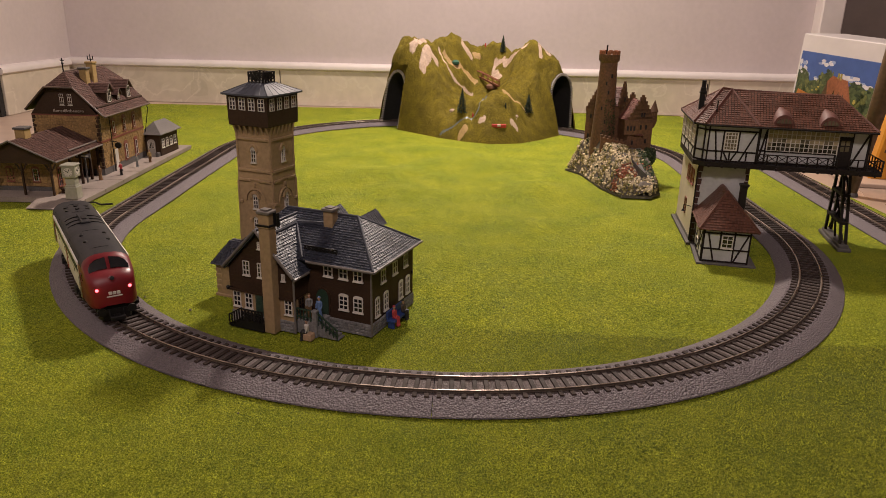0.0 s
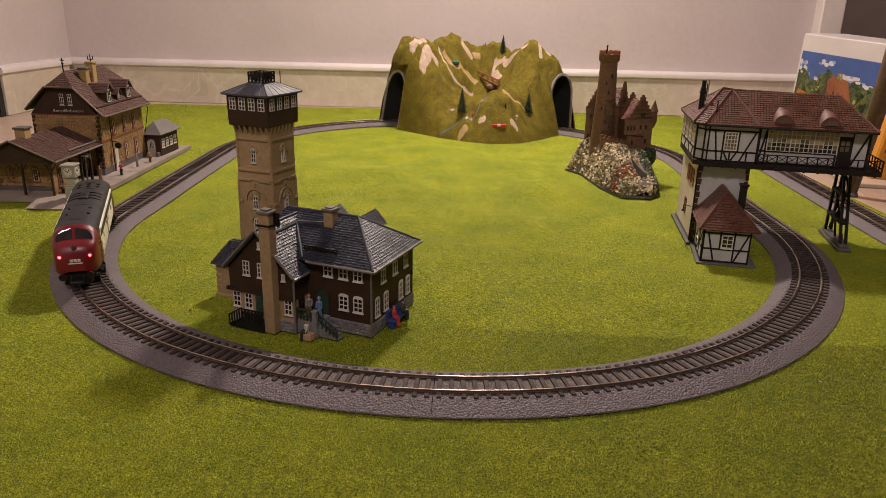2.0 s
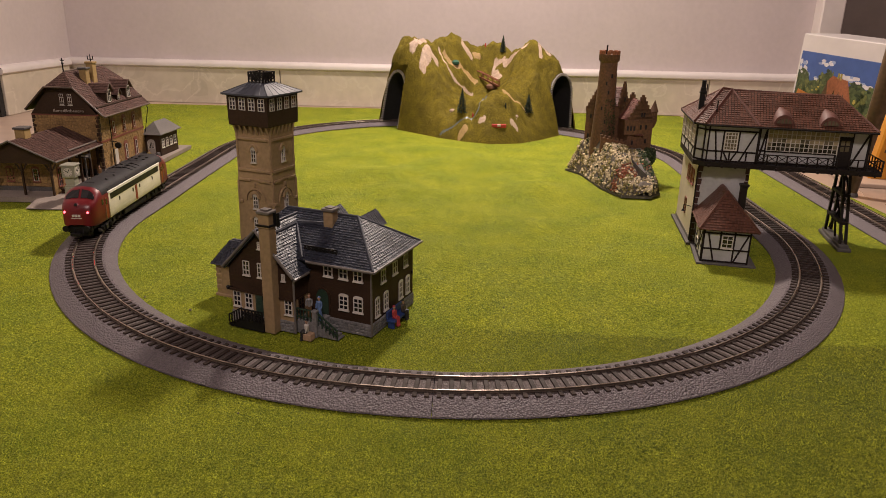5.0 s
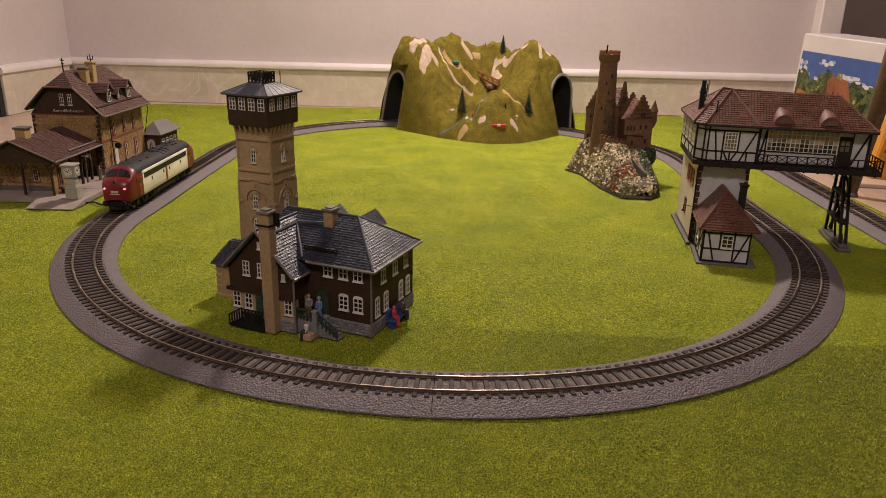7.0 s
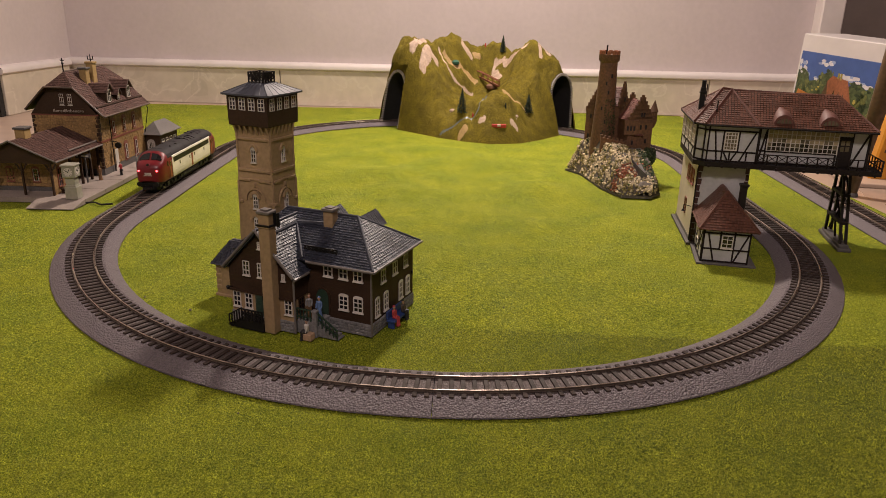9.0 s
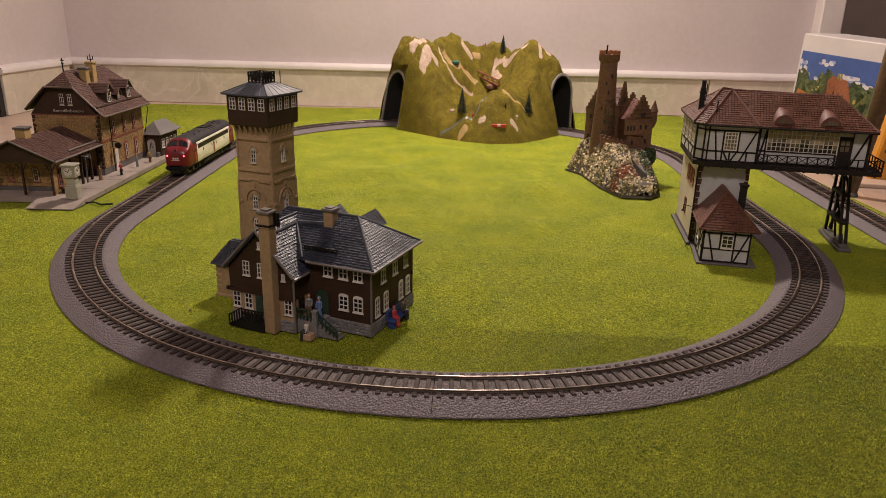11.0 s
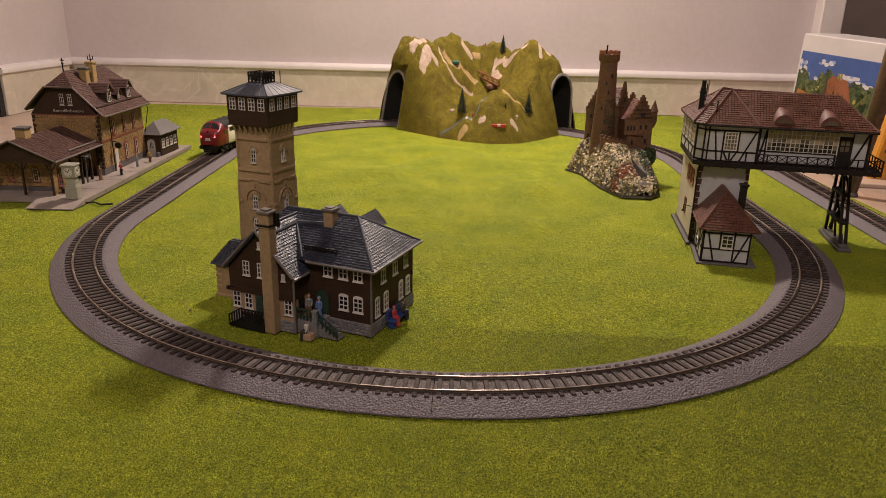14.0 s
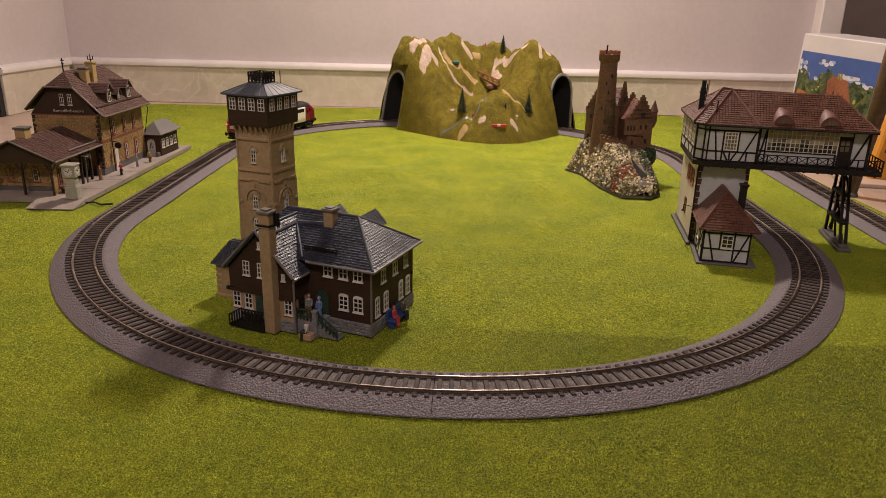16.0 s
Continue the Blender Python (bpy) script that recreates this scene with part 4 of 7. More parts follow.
        s.box(-34 + k * 2.6, -31.3 + k * 2.6, -15.5, -6, 0, 9.4 - k * 1.75, 0.15)
        part("step", s, STONE, h)
    s = Shape()
    s.box(-38, -34.4, -18.5, -15.4, 0, 20, 0.4)
    s.box(-38.4, -34, -18.9, -15, 19.6, 21, 0.3)
    part("post", s, STONE, h, "grey stone newel post")
    rail_fence(h, mm(-52, -16, 11), 14, 9, 2.4, GREEN, "railing", 0.35)
    s = Shape()
    s.bar((-34.4, -16, 18.5), (-18.5, -16, 7.5), 1, 1)
    s.bar((-34.4, -16, 14), (-18.5, -16, 3), 0.7, 0.8)
    for k in range(6):
        x = -34.4 + k * 3.1
        s.box(x - 0.35, x + 0.35, -16.4, -15.6, max(0, 9 - k * 1.8), 18.5 - k * 2.14)
    part("railing", s, GREEN, h, "sloping green stair railing")
    rail_fence(h, mm(-92.5, -27.5, 7), 18, 9.4, 2.6, BLACK, "porch_railing", 0.45, True)
    s = Shape()
    s.bar((-92.5, -27.5, 16.6), (-104, -27.5, 9.6), 1, 1)
    s.bar((-92.5, -27.5, 9), (-104, -27.5, 2), 0.8, 0.8)
    for k in range(6):
        x, z = -104 + k * 2.3, 9.6 + k * 1.4
        s.box(x - 0.4, x + 0.4, -27.9, -27.1, max(0, z - 8.6), z)
    part("porch_railing", s, BLACK, h, "sloping black stair railing")
    s = Shape()
    for k in range(4):
        s.box(-104 + k * 2.9, -92.4, -27, -18.5, k * 1.75, (k + 1) * 1.75)
    part("porch_steps", s, BLACK, h, "black porch steps")
    s = Shape()
    s.box(-92.5, -74.2, -27, -18.5, 0, 7.2)
    part("porch", s, BLACK, h)
    s = Shape()
    s.rod((-106, -18.6, 28), (-106, -24, 30), 0.35)
    s.tube([(-106, -24, 28, 1.1), (-106, -24, 30, 1.5), (-106, -24, 31, 0.5)], 10)
    part("wall_lamp", s, BLACK, h)
    s = Shape()
    s.box(0.3, 1.6, 66, 67.4, 27, 29.5)
    part("alarm_bell", s, BLACK, h)


house()


def tower():
    t = thing("lookout_tower", HOUSE @ pose(-0.0032, 0, -0.003), "square tan lookout tower with dark brown windowed head", "tower")
    cx, cy = -116.6, 49.4

    def ring(a, b, z):
        return [(cx - a, cy - b, z), (cx + a, cy - b, z), (cx + a, cy + b, z), (cx - a, cy + b, z)]

    s = Shape()
    s.loft([ring(18.5, 17.8, 0), ring(17.2, 16.5, 62), ring(16.2, 15.5, 108), ring(15.9, 15.4, 110), ring(15.7, 15.3, 142)])
    part("shaft", s, TAN, t, "tan plaster tower shaft")

    def half(z):
        return (18.5 - z * 0.0213, 17.8 - z * 0.0213) if z < 109 else (15.9 - (z - 110) * 0.006, 15.4 - (z - 110) * 0.003)

    a, b = half(20)
    s = Shape()
    s.loft([ring(a + 1, b + 1, 20), ring(a + 1, b + 1, 22)])
    part("string_course", s, TAN, t)
    for turn in (0, 90, -90):
        m = mm(cx, cy, 0, 0, 0, turn)

        def proud(name, x0, x1, z0, z1, out, cut=0.3):
            a, b = half((z0 + z1) / 2)
            d, w = (b, a) if turn == 0 else (a, b)
            s = Shape(m)
            s.box(x0 * w, x1 * w, -d - out, -d + 1, z0, z1, cut)
            part(name, s, TAN, t)

        proud("string_course", -0.9, 0.9, 136.6, 137.6, 0.4, 0.1)
        proud("string_course", -0.9, 0.86, 130.6, 132.6, 1.2)
        proud("string_course", -0.9, 0.9, 106.0, 108.2, 1.3)
        proud("string_course", -0.9, -0.28, 98.0, 100.0, 1.2)
        proud("string_course", 0.22, 0.9, 98.0, 100.0, 1.2)
        proud("string_course", -0.3, 0.24, 98.8, 100.4, 0.7)
        proud("string_course", -0.94, -0.72, 80.0, 82.4, 1.2)
        proud("string_course", 0.72, 0.94, 80.0, 82.4, 1.2)
        proud("keystone", -0.05, 0.05, 94.0, 97.0, 1.3, 0.2)
        for x in (-0.955, 0.955):
            proud("corner_strip", x - 0.045, x + 0.045, 108.5, 140, 0.7, 0.1)
            proud("corner_strip", x - 0.04, x + 0.04, 63, 97.5, 0.5, 0.1)
        for z, big in ((113.5, 1), (76.5, 1.1), (58, 1.0)):
            a, b = half(z)
            out = b if turn == 0 else a
            m = mm(cx, cy, 0, 0, 0, turn) @ mm(0, -out - 0.2, z)
            window(t, m, 4.6, 10, 2, 3, arch=2.2, sill=True)
            s = Shape(m)
            n = 10
            o = [(-4.2 * big * math.cos(math.pi * i / n), 8.6 + 5.6 * big * math.sin(math.pi * i / n)) for i in range(n + 1)]
            q = [(-2.7 * math.cos(math.pi * i / n), 8.6 + 3.7 * math.sin(math.pi * i / n)) for i in range(n, -1, -1)]
            s.prism(o + q, -1.5, 0.4)
            part("hood_mould", s, TAN, t, "", True)
        a, b = half(80)
        out = b if turn == 0 else a
        s = Shape(mm(cx, cy, 0, 0, 0, turn) @ mm(0, -out, 82.6))
        n = 12
        o = [(-9.5 * math.cos(math.pi * i / n), 10.5 * math.sin(math.pi * i / n)) for i in range(n + 1)]
        q = [(-8.4 * math.cos(math.pi * i / n), 9.4 * math.sin(math.pi * i / n)) for i in range(n, -1, -1)]
        s.prism(o + q, -1.1, 0.6)
        part("blind_arch", s, TAN, t, "", True)
    # head on corbels
    s = Shape()
    s.loft([ring(17.8, 19.4, 142), ring(18.2, 19.8, 143), ring(18.5, 20.1, 166.5)])
    part("head", s, BROWN, t, "dark brown boarded tower head")
    for turn, out, w, far in ((0, 15.3, 14.8, 19.2), (90, 15.7, 14.6, 17.8), (180, 15.3, 14.8, 19.2), (-90, 15.7, 14.6, 17.8)):
        for k in range(7):
            x = -w + 2 * w * k / 6
            s = Shape(mm(cx, cy, 0, 0, 0, turn))
            s.loft([[(x - 0.9, -y, z) for y, z in ((out - 0.5, 135), (out + 0.4, 135), (far, 142.2), (out - 0.5, 142.2))], [(x + 0.9, -y, z) for y, z in ((out - 0.5, 135), (out + 0.4, 135), (far, 142.2), (out - 0.5, 142.2))]])
            part("corbel", s, TAN, t)
        out, w = (19.9, 18.2) if turn in (0, 180) else (18.3, 19.8)
        for k in range(4):
            x = (-0.72 + 0.48 * k) * w
            window(t, mm(cx, cy, 0, 0, 0, turn) @ mm(x, -out, 154), 5.8, 9.4, 2, 3, sill=False)
    lo, hi = (21.4, 23.0, 166.2), (6.6, 7.2, 173.6)
    c = [(cx - lo[0], cy - lo[1], lo[2]), (cx + lo[0], cy - lo[1], lo[2]), (cx + lo[0], cy + lo[1], lo[2]), (cx - lo[0], cy + lo[1], lo[2])]
    d = [(cx - hi[0], cy - hi[1], hi[2]), (cx + hi[0], cy - hi[1], hi[2]), (cx + hi[0], cy + hi[1], hi[2]), (cx - hi[0], cy + hi[1], hi[2])]
    for i in range(4):
        j = (i + 1) % 4
        s = Shape()
        a, b, e, f = Vector(c[i]), Vector(c[j]), Vector(d[j]), Vector(d[i])
        dn = Vector((0, 0, -1.2))
        s.add([a, b, e, f, a + dn, b + dn, e + dn, f + dn], [(0, 1, 2, 3), (7, 6, 5, 4), (0, 4, 5, 1), (1, 5, 6, 2), (2, 6, 7, 3), (3, 7, 4, 0)])
        pl = part("roof_plane", s, SLATE_PLAIN, t, "flat grey slate sheet roof plane")
        for k in range(7):
            u = k / 6
            s = Shape()
            s.rod(a.lerp(b, u), f.lerp(e, u), 0.3, 5)
            part("seam", s, SLATE_PLAIN, pl)
    s = Shape()
    s.box(cx - 7.0, cx + 7.0, cy - 7.6, cy + 7.6, 173, 174)
    part("roof_deck", s, BLACK, t)
    for turn, out, w in ((0, 7.2, 6.6), (90, 6.6, 7.2), (180, 7.2, 6.6), (-90, 6.6, 7.2)):
        rail_fence(t, mm(cx, cy, 173.6, 0, 0, turn) @ mm(-w, -out, 0), 2 * w, 8, 3.2, BLACK, "railing", 0.5, True)
    # small side annex at the tower's foot
    s = Shape()
    s.box(-150, -126, 19, 46, 0, 30)
    s.box(-151.5, -126, 17.5, 47, 0, 4, 0.4)
    for z in (8, 13, 18, 23):
        s.box(-150.6, -145, 18.5, 24, z, z + 3.2, 0.4)
    part("annex_wall", s, TAN, t, "tan annex wall with corner stones")
    roof(t, [[(-153, 16, 30), (-122, 16, 30), (-126, 30, 47), (-143, 30, 47)], [(-153, 48, 30), (-153, 16, 30), (-143, 30, 47), (-143, 36, 47)], [(-122, 48, 30), (-153, 48, 30), (-143, 36, 47), (-126, 36, 47)], [(-143.5, 29.5, 46.6), (-125.5, 29.5, 46.6), (-125.5, 36.5, 46.8), (-143.5, 36.5, 46.8)]], SLATE, (2.6, 2.4), label="small slate annex roof")


tower()


def house_figures():
    def at(u, v, z, turn):
        return HOUSE @ pose(u / 1000, v / 1000, z / 1000, 0, 0, turn)

    figurine(at(-46, -9, 11, 20), FIG_GREY, FIG_BROWN, "grey painted standing model figure on the stone landing")
    figurine(at(-35.5, -12, 11, 0), FIG_BLUE, FIG_BLUE, "blue dressed standing model figure on the steps", skirt=True)
    figurine(at(-40, -22.5, 0, -45), FIG_WHITE, FIG_DARK, "white shirted model figure seated by the steps", True)
    figurine(at(6.5, 24, 1.5, 80), FIG_RED, FIG_RED, "red clothed model figure seated on a blue bench", True)
    figurine(at(7.5, 37, 1.5, 80), FIG_FIGD, FIG_DARK, "dark clothed model figure seated by the house wall", True)
    b = thing("bench", at(0, 0, 0, 0), "small blue bench against the house wall", "bench")
    s = Shape()
    s.box(3, 10, 18, 43, 5.0, 7.0, 0.4)
    part("seat", s, FIG_BENCH, b)
    s = Shape()
    s.box(2.6, 4, 18, 43, 7.0, 13, 0.4)
    part("backrest", s, FIG_BENCH, b)
    for v in (19, 40):
        s = Shape()
        s.box(4, 9, v, v + 1.6, 0, 5.1)
        part("leg", s, FIG_BENCH, b)
    c = Shape()
    c.box(-42.5, -35, -25.5, -19.5, 0, 5.2, 0.5)
    crate = link("crate", c, CRATE)
    crate.matrix_world = HOUSE
    tagged(crate, "small tan crate beside the seated figure", "crate")


FIG_FIGD = material("figure_dark_brown", (0.05, 0.035, 0.025), 0.6, size=0.002)
FIG_BENCH = material("bench_blue", (0.02, 0.045, 0.16), 0.45, size=0.002)
CRATE = material("crate_tan", (0.36, 0.24, 0.15), 0.6, size=0.002)
house_figures()

# ---- the timber-framed signal box with its bridge ----


def signal_box():
    b = thing("signal_box", pose(0.2472, 0.6492, 0, 0, 0, -12.6), "half-timbered model signal box with bridge and tiled roof", "model building")
    s = Shape()
    s.box(-4, 50, -5, 62, 0, 2, 0.4)
    s.plate([(-8, 55), (48, 55), (48, 166), (-15, 166)], 0, 2.4)
    part("base_plate", s, STONE_DARK, b, "grey base plate")
    # hut
    s = Shape()
    s.box(0, 43, 0, 60, 2, 35.6)
    hut = part("hut_wall", s, PLASTER, b, "white plastered hut walls")
    beams(hut, face(0, 0, 0), [(0, 3, 43, 3), (0, 35, 43, 35), (0, 30.8, 43, 30.8), (0.8, 2, 0.8, 35), (42.2, 2, 42.2, 35), (15.8, 15, 15.8, 35), (28.4, 3, 28.4, 35), (0, 15.2, 43, 15.2), (4.5, 30.5, 11.5, 3), (40.5, 30.5, 29.5, 3)], w=1.5)
    beams(hut, face(0, 60, 0, -90), [(0, 3, 60, 3), (0, 35, 60, 35), (59.2, 2, 59.2, 35), (1, 2, 1, 35), (20, 2, 20, 35), (40, 2, 40, 35), (0, 15, 60, 15), (42, 15, 58, 34), (22, 3, 38, 15)])
    window(b, face(22.1, -0.2, 16.6), 10.4, 12.8, 2, 3, sill=True)
    window(b, face(-0.2, 30, 17, -90), 9, 13, 3, 3)
    roof(b, [[(-5, -5.5, 35), (49, -5.5, 35), (20, 26, 65.5)], [(49, -5.5, 35), (49, 66, 35), (20, 60, 65.5), (20, 26, 65.5)], [(-5, 66, 35), (-5, -5.5, 35), (20, 26, 65.5), (20, 60, 65.5)]], RED_TILE, (2.7, 2.9), label="red brown tiled hut roof plane")
    for a in ((-5, -5.5, 35.6), (49, -5.5, 35.6)):
        s = Shape()
        s.rod(a, (20, 26, 66.1), 0.8, 8)
        part("ridge_cap", s, RED_TILE, b)
    s = Shape()
    s.box(30, 36, 17, 23, 38, 73, 0.3)
    s.box(29, 37, 16, 24, 73, 75.5, 0.3)
    part("chimney", s, TIMBER, b, "dark brown chimney stack")
    # tower under the main floor
    s = Shape()
    s.plate([(-4, 60), (43, 60), (43, 160), (-10, 160)], 2, 84)
    tw = part("tower_wall", s, PLASTER, b, "white plastered tower walls")
    s = Shape()
    s.plate([(-4.5, 60.5), (-3.8, 60.5), (-9.8, 159), (-10.5, 159)], 2, 84)
    part("side_wall", s, CREAM_WALL, b, "cream plastered side wall")
    for k in range(12):
        for x0, x1, y0, y1 in ((-5, -1.5 + (k % 2), 59.4, 63 - (k % 2)), (40.5 - (k % 2), 43.6, 59.4, 62)):
            s = Shape()
            s.box(x0, x1, y0, y1, 3 + k * 6.7, 8.9 + k * 6.7, 0.3)
            part("quoin", s, QUOIN, tw)
    s = Shape()
    s.plate([(-5.0, 59.5), (43.6, 59.5), (43.6, 160.5), (-11, 160.5)], 2, 6)
    part("tower_plinth", s, STONE_DARK, b)
    for v, z in ((84, 58), (98, 58), (112, 58), (108, 22)):
        window(b, face(-4.7 - (v - 60.5) * 0.061, v, z, -86.5), 10, 16, 2, 3, RED_TRIM, LIT_PANE)
    s = Shape()
    s.rod((-5, 74, 36), (-13, 74, 38), 0.4)
    s.rod((-13, 74, 38), (-13, 74, 33), 0.4)
    s.tube([(-13, 74, 31, 2.0), (-13, 74, 33, 0.7)], 10)
    part("wall_lamp", s, BLACK, b)
    # floor of the upper storey and bridge
    s = Shape()
    s.plate([(-2, 47), (157, 47), (157, 150), (-16, 154), (-12, 57)], 84.5, 89)
    deck = part("deck", s, TIMBER, b, "dark timber deck")
    for k in range(13):
        u = 2 + k * 12.4
        s = Shape()
        s.tube([(0, 0, 0, 1.5), (0, 0, 5, 1.5)], 8, mm(u, 50, 85.5, 90, 0, 0))
        part("beam_end", s, TIMBER, deck)
    s = Shape()
    s.plate([(-1, 52), (46, 52), (46, 150), (-16, 150), (-11, 62)], 89, 125)
    up = part("upper_wall", s, PLASTER, b, "white plastered upper walls")
    beams(up, face(0, 52, 0), [(-1, 90, 46, 90), (-1, 99.5, 46, 99.5), (-1, 124, 46, 124), (-1, 119.8, 46, 119.8), (-0.4, 89, -0.4, 125), (45.2, 89, 45.2, 125), (9, 90, 5, 119), (13.4, 90, 13.4, 119), (27.6, 99, 27.6, 119), (30, 90, 42.5, 119), (15, 98.5, 19, 91), (20.6, 91, 20.6, 98.5), (26.5, 98.5, 22.2, 91), (36.2, 99.5, 36.2, 91)], w=1.5)
    beams(up, face(-16, 150, 0, -86.7), [(0, 90, 87, 90), (0, 99.5, 87, 99.5), (0, 124, 87, 124), (1, 89, 1, 125), (86.5, 89, 86.5, 125), (22, 98, 22, 124), (44, 98, 44, 124), (66, 98, 66, 124), (24, 90, 30, 98), (50, 98, 56, 90), (70, 90, 76, 98)])
    beams(up, face(-11, 62, 0, -45), [(0, 90, 14.1, 90), (0, 99.5, 14.1, 99.5), (0, 124, 14.1, 124), (0, 119.8, 14.1, 119.8), (0.5, 89, 0.5, 125)], w=1.5)
    for v in (74, 95.5, 117, 139):
        window(b, face(-11.2 - (v - 63) * 0.0575, v, 101, -86.7), 15, 21, 3, 4, pane=LIT_PANE, sill=False)
    window(b, face(20.5, 51.8, 100.6), 12.4, 18.4, 4, 5, pane=PANE_MID, sill=False)
    # bridge part with its gallery of windows set back behind a walkway
    s = Shape()
    s.box(46, 145, 57, 146, 89, 125)
    br = part("bridge_wall", s, PLASTER, b, "white plastered bridge walls")
    beams(br, face(0, 57, 0), [(46, 90, 145, 90), (46, 101.5, 117, 101.5), (46, 124, 145, 124), (47, 89, 47, 125), (144, 89, 144, 125), (116.5, 89, 116.5, 125), (129.5, 89, 129.5, 125), (131, 92, 143, 122), (53.5, 89, 53.5, 125), (48, 92, 53, 122)])
    beams(br, face(145, 57, 0, 90), [(0, 90, 60, 90), (0, 124, 60, 124), (1, 89, 1, 125), (59, 89, 59, 125), (30, 89, 30, 125), (3, 92, 27, 122)])
    s = Shape()
    s.box(54, 117, 55.9, 57.2, 102, 123)
    gl = part("gallery", s, WHITE, b, "long row of gallery windows")
    # light showing through is put into the pane colours: pale above, dark below
    for k in range(15):
        for j in range(5):
            s = Shape()
            u = 54.8 + k * 4.14 + (k // 5) * 0.2
            s.box(u, u + 3.35, 55.6, 56.0, 102.7 + j * 4.05, 106.1 + j * 4.05)
            low = 2 if k in (1, 2, 3, 7, 8, 12, 13) else 1
            part("pane", s, PANE_DARK if j < low else (PANE_MID if j == low else PANE_BACKLIT), gl)
    for k in range(4):
        s = Shape()
        s.box(53.9 + k * 20.9, 54.8 + k * 20.9, 55.2, 56.4, 101.6, 123.2)
        part("mullion", s, WHITE, gl)
    s = Shape()
    s.box(118, 128.6, 56, 57.3, 90, 119)
    d = part("door", s, TIMBER, b, "dark brown door with glazing")
    for i in (0, 1):
        for j in (0, 1):
            s = Shape()
            s.box(119.5 + i * 4.4, 122.8 + i * 4.4, 55.7, 56.1, 105 + j * 6, 109.6 + j * 6)
            part("pane", s, PANE_MID, d)
    for k in range(3):
        s = Shape()
        s.box(118 + k * 4, 121 + k * 4, 55.8, 57, 120, 123.4)
        part("fanlight", s, LIT_PANE, d)
    rail_fence(b, mm(46, 48.6, 89), 72, 10.5, 9, TIMBER, "railing", 0.6, True)
    rail_fence(b, mm(128, 48.6, 89), 29, 10.5, 7, TIMBER, "railing", 0.6)
    rail_fence(b, mm(156.5, 48.6, 89, 0, 0, 90), 60, 10.5, 7, TIMBER, "railing", 0.6)
    # main hipped roof
    E0 = [(-5, 46, 126), (147, 46, 126), (147, 152, 126), (-19, 156, 126), (-15, 56, 126)]
    r0, rb, r1 = (22, 98, 154), (14, 106, 154), (122, 98, 151.8)
    roof(b, [[E0[0], E0[1], r1, r0], [E0[1], E0[2], r1], [E0[2], E0[3], rb, r0, r1], [E0[3], E0[4], rb], [E0[4], E0[0], r0, rb]], RED_TILE, (2.7, 3.3), label="red brown tiled roof plane", under=TIMBER)
    for a, c in ((r0, E0[0]), (rb, E0[4]), (r0, rb)):
        s = Shape()
        s.bar(Vector(a) + Vector((0, 0, 0.8)), Vector(c) + Vector((0, 0, 0.8)), 2.6, 1.6)
        part("hip_cap", s, RED_TILE_PLAIN, b, "smooth brown hip capping")
    for a, c in ((r0, r1), (r0, (44, 46, 126)), (rb, E0[3]), (r1, E0[1]), (r1, E0[2])):
        a, c = Vector(a), Vector(c)
        n = int((c - a).length / 3)
        for k in range(n):
            s = Shape()
            p, q = a.lerp(c, k / n) + Vector((0, 0, 0.7)), a.lerp(c, (k + 0.96) / n) + Vector((0, 0, 0.4))
            s.rod(p, q, 1.0, 6, 1.25)
            part("ridge_tile", s, RED_TILE_PLAIN, b)
    for a, c in ((E0[0], E0[1]), (E0[4], E0[0]), (E0[3], E0[4]), (E0[1], E0[2])):
        s = Shape()
        s.rod(Vector(a) + Vector((0, 0, -1)), Vector(c) + Vector((0, 0, -1)), 1.0, 8)
        part("gutter", s, TIMBER, b, "dark brown gutter")
    for u in (65, 106):
        s = Shape()
        rings = []
        for y, k in ((50.5, 1.0), (58, 0.96), (66, 0.7), (74, 0.25)):
            z0 = 126 + (y - 46) * 0.52
            n = 10
            arc = [(u - 9 * k * math.cos(math.pi * i / n), y, z0 + (9.4 * k) * max(0, math.sin(math.pi * i / n)) ** 1.2 * (1 if y < 60 else 0.75)) for i in range(n + 1)]
            rings.append(arc + [(u, y, z0 - 1.5)])
        s.loft(rings)
        dm = part("dormer", s, RED_TILE_PLAIN, b, "rounded eyebrow roof dormer", True)
        s = Shape()
        n = 8
        s.prism([(u - 6.6 * math.cos(math.pi * i / n), 129.6 + 4.8 * math.sin(math.pi * i / n)) for i in range(n + 1)], 49.7, 50.8)
        part("pane", s, PANE_MID, dm)
        for x in (-3.2, 0, 3.2):
            s = Shape()
            s.box(u + x - 0.4, u + x + 0.4, 49.3, 50, 129.8, 134.6)
            part("bar", s, RED_TILE_PLAIN, dm)
    s = Shape()
    s.box(-9, -3.8, 92, 97.2, 132, 156, 0.3)
    s.box(-9.6, -3.2, 91.4, 97.8, 150, 152, 0.3)
    s.box(-8.4, -4.4, 92.6, 96.6, 155, 163, 0.3)
    part("chimney", s, BLACK, b, "thin black chimney")
    s = Shape()
    s.rod((5, 62, 136), (5, 62, 147), 0.7)
    part("vent_pipe", s, TIMBER, b)
    s = Shape()
    s.rod((-1, 110, 130), (-1, 110, 158), 0.5)
    part("vent_pipe", s, TIMBER, b)
    s = Shape()
    s.rod((-5, 50, 124), (-4, 54, 118), 0.8)
    s.rod((-4, 54, 118), (-4, 54, 90), 0.8)
    s.rod((-4, 54, 90), (-5.4, 59, 80), 0.8)
    s.rod((-5.4, 59, 80), (-5.4, 59, 4), 0.8)
    part("downpipe", s, TIMBER, b)
    # trestle carrying the far end of the bridge
    s = Shape()
    s.box(141, 154, 74, 148, 0, 3.4, 0.5)
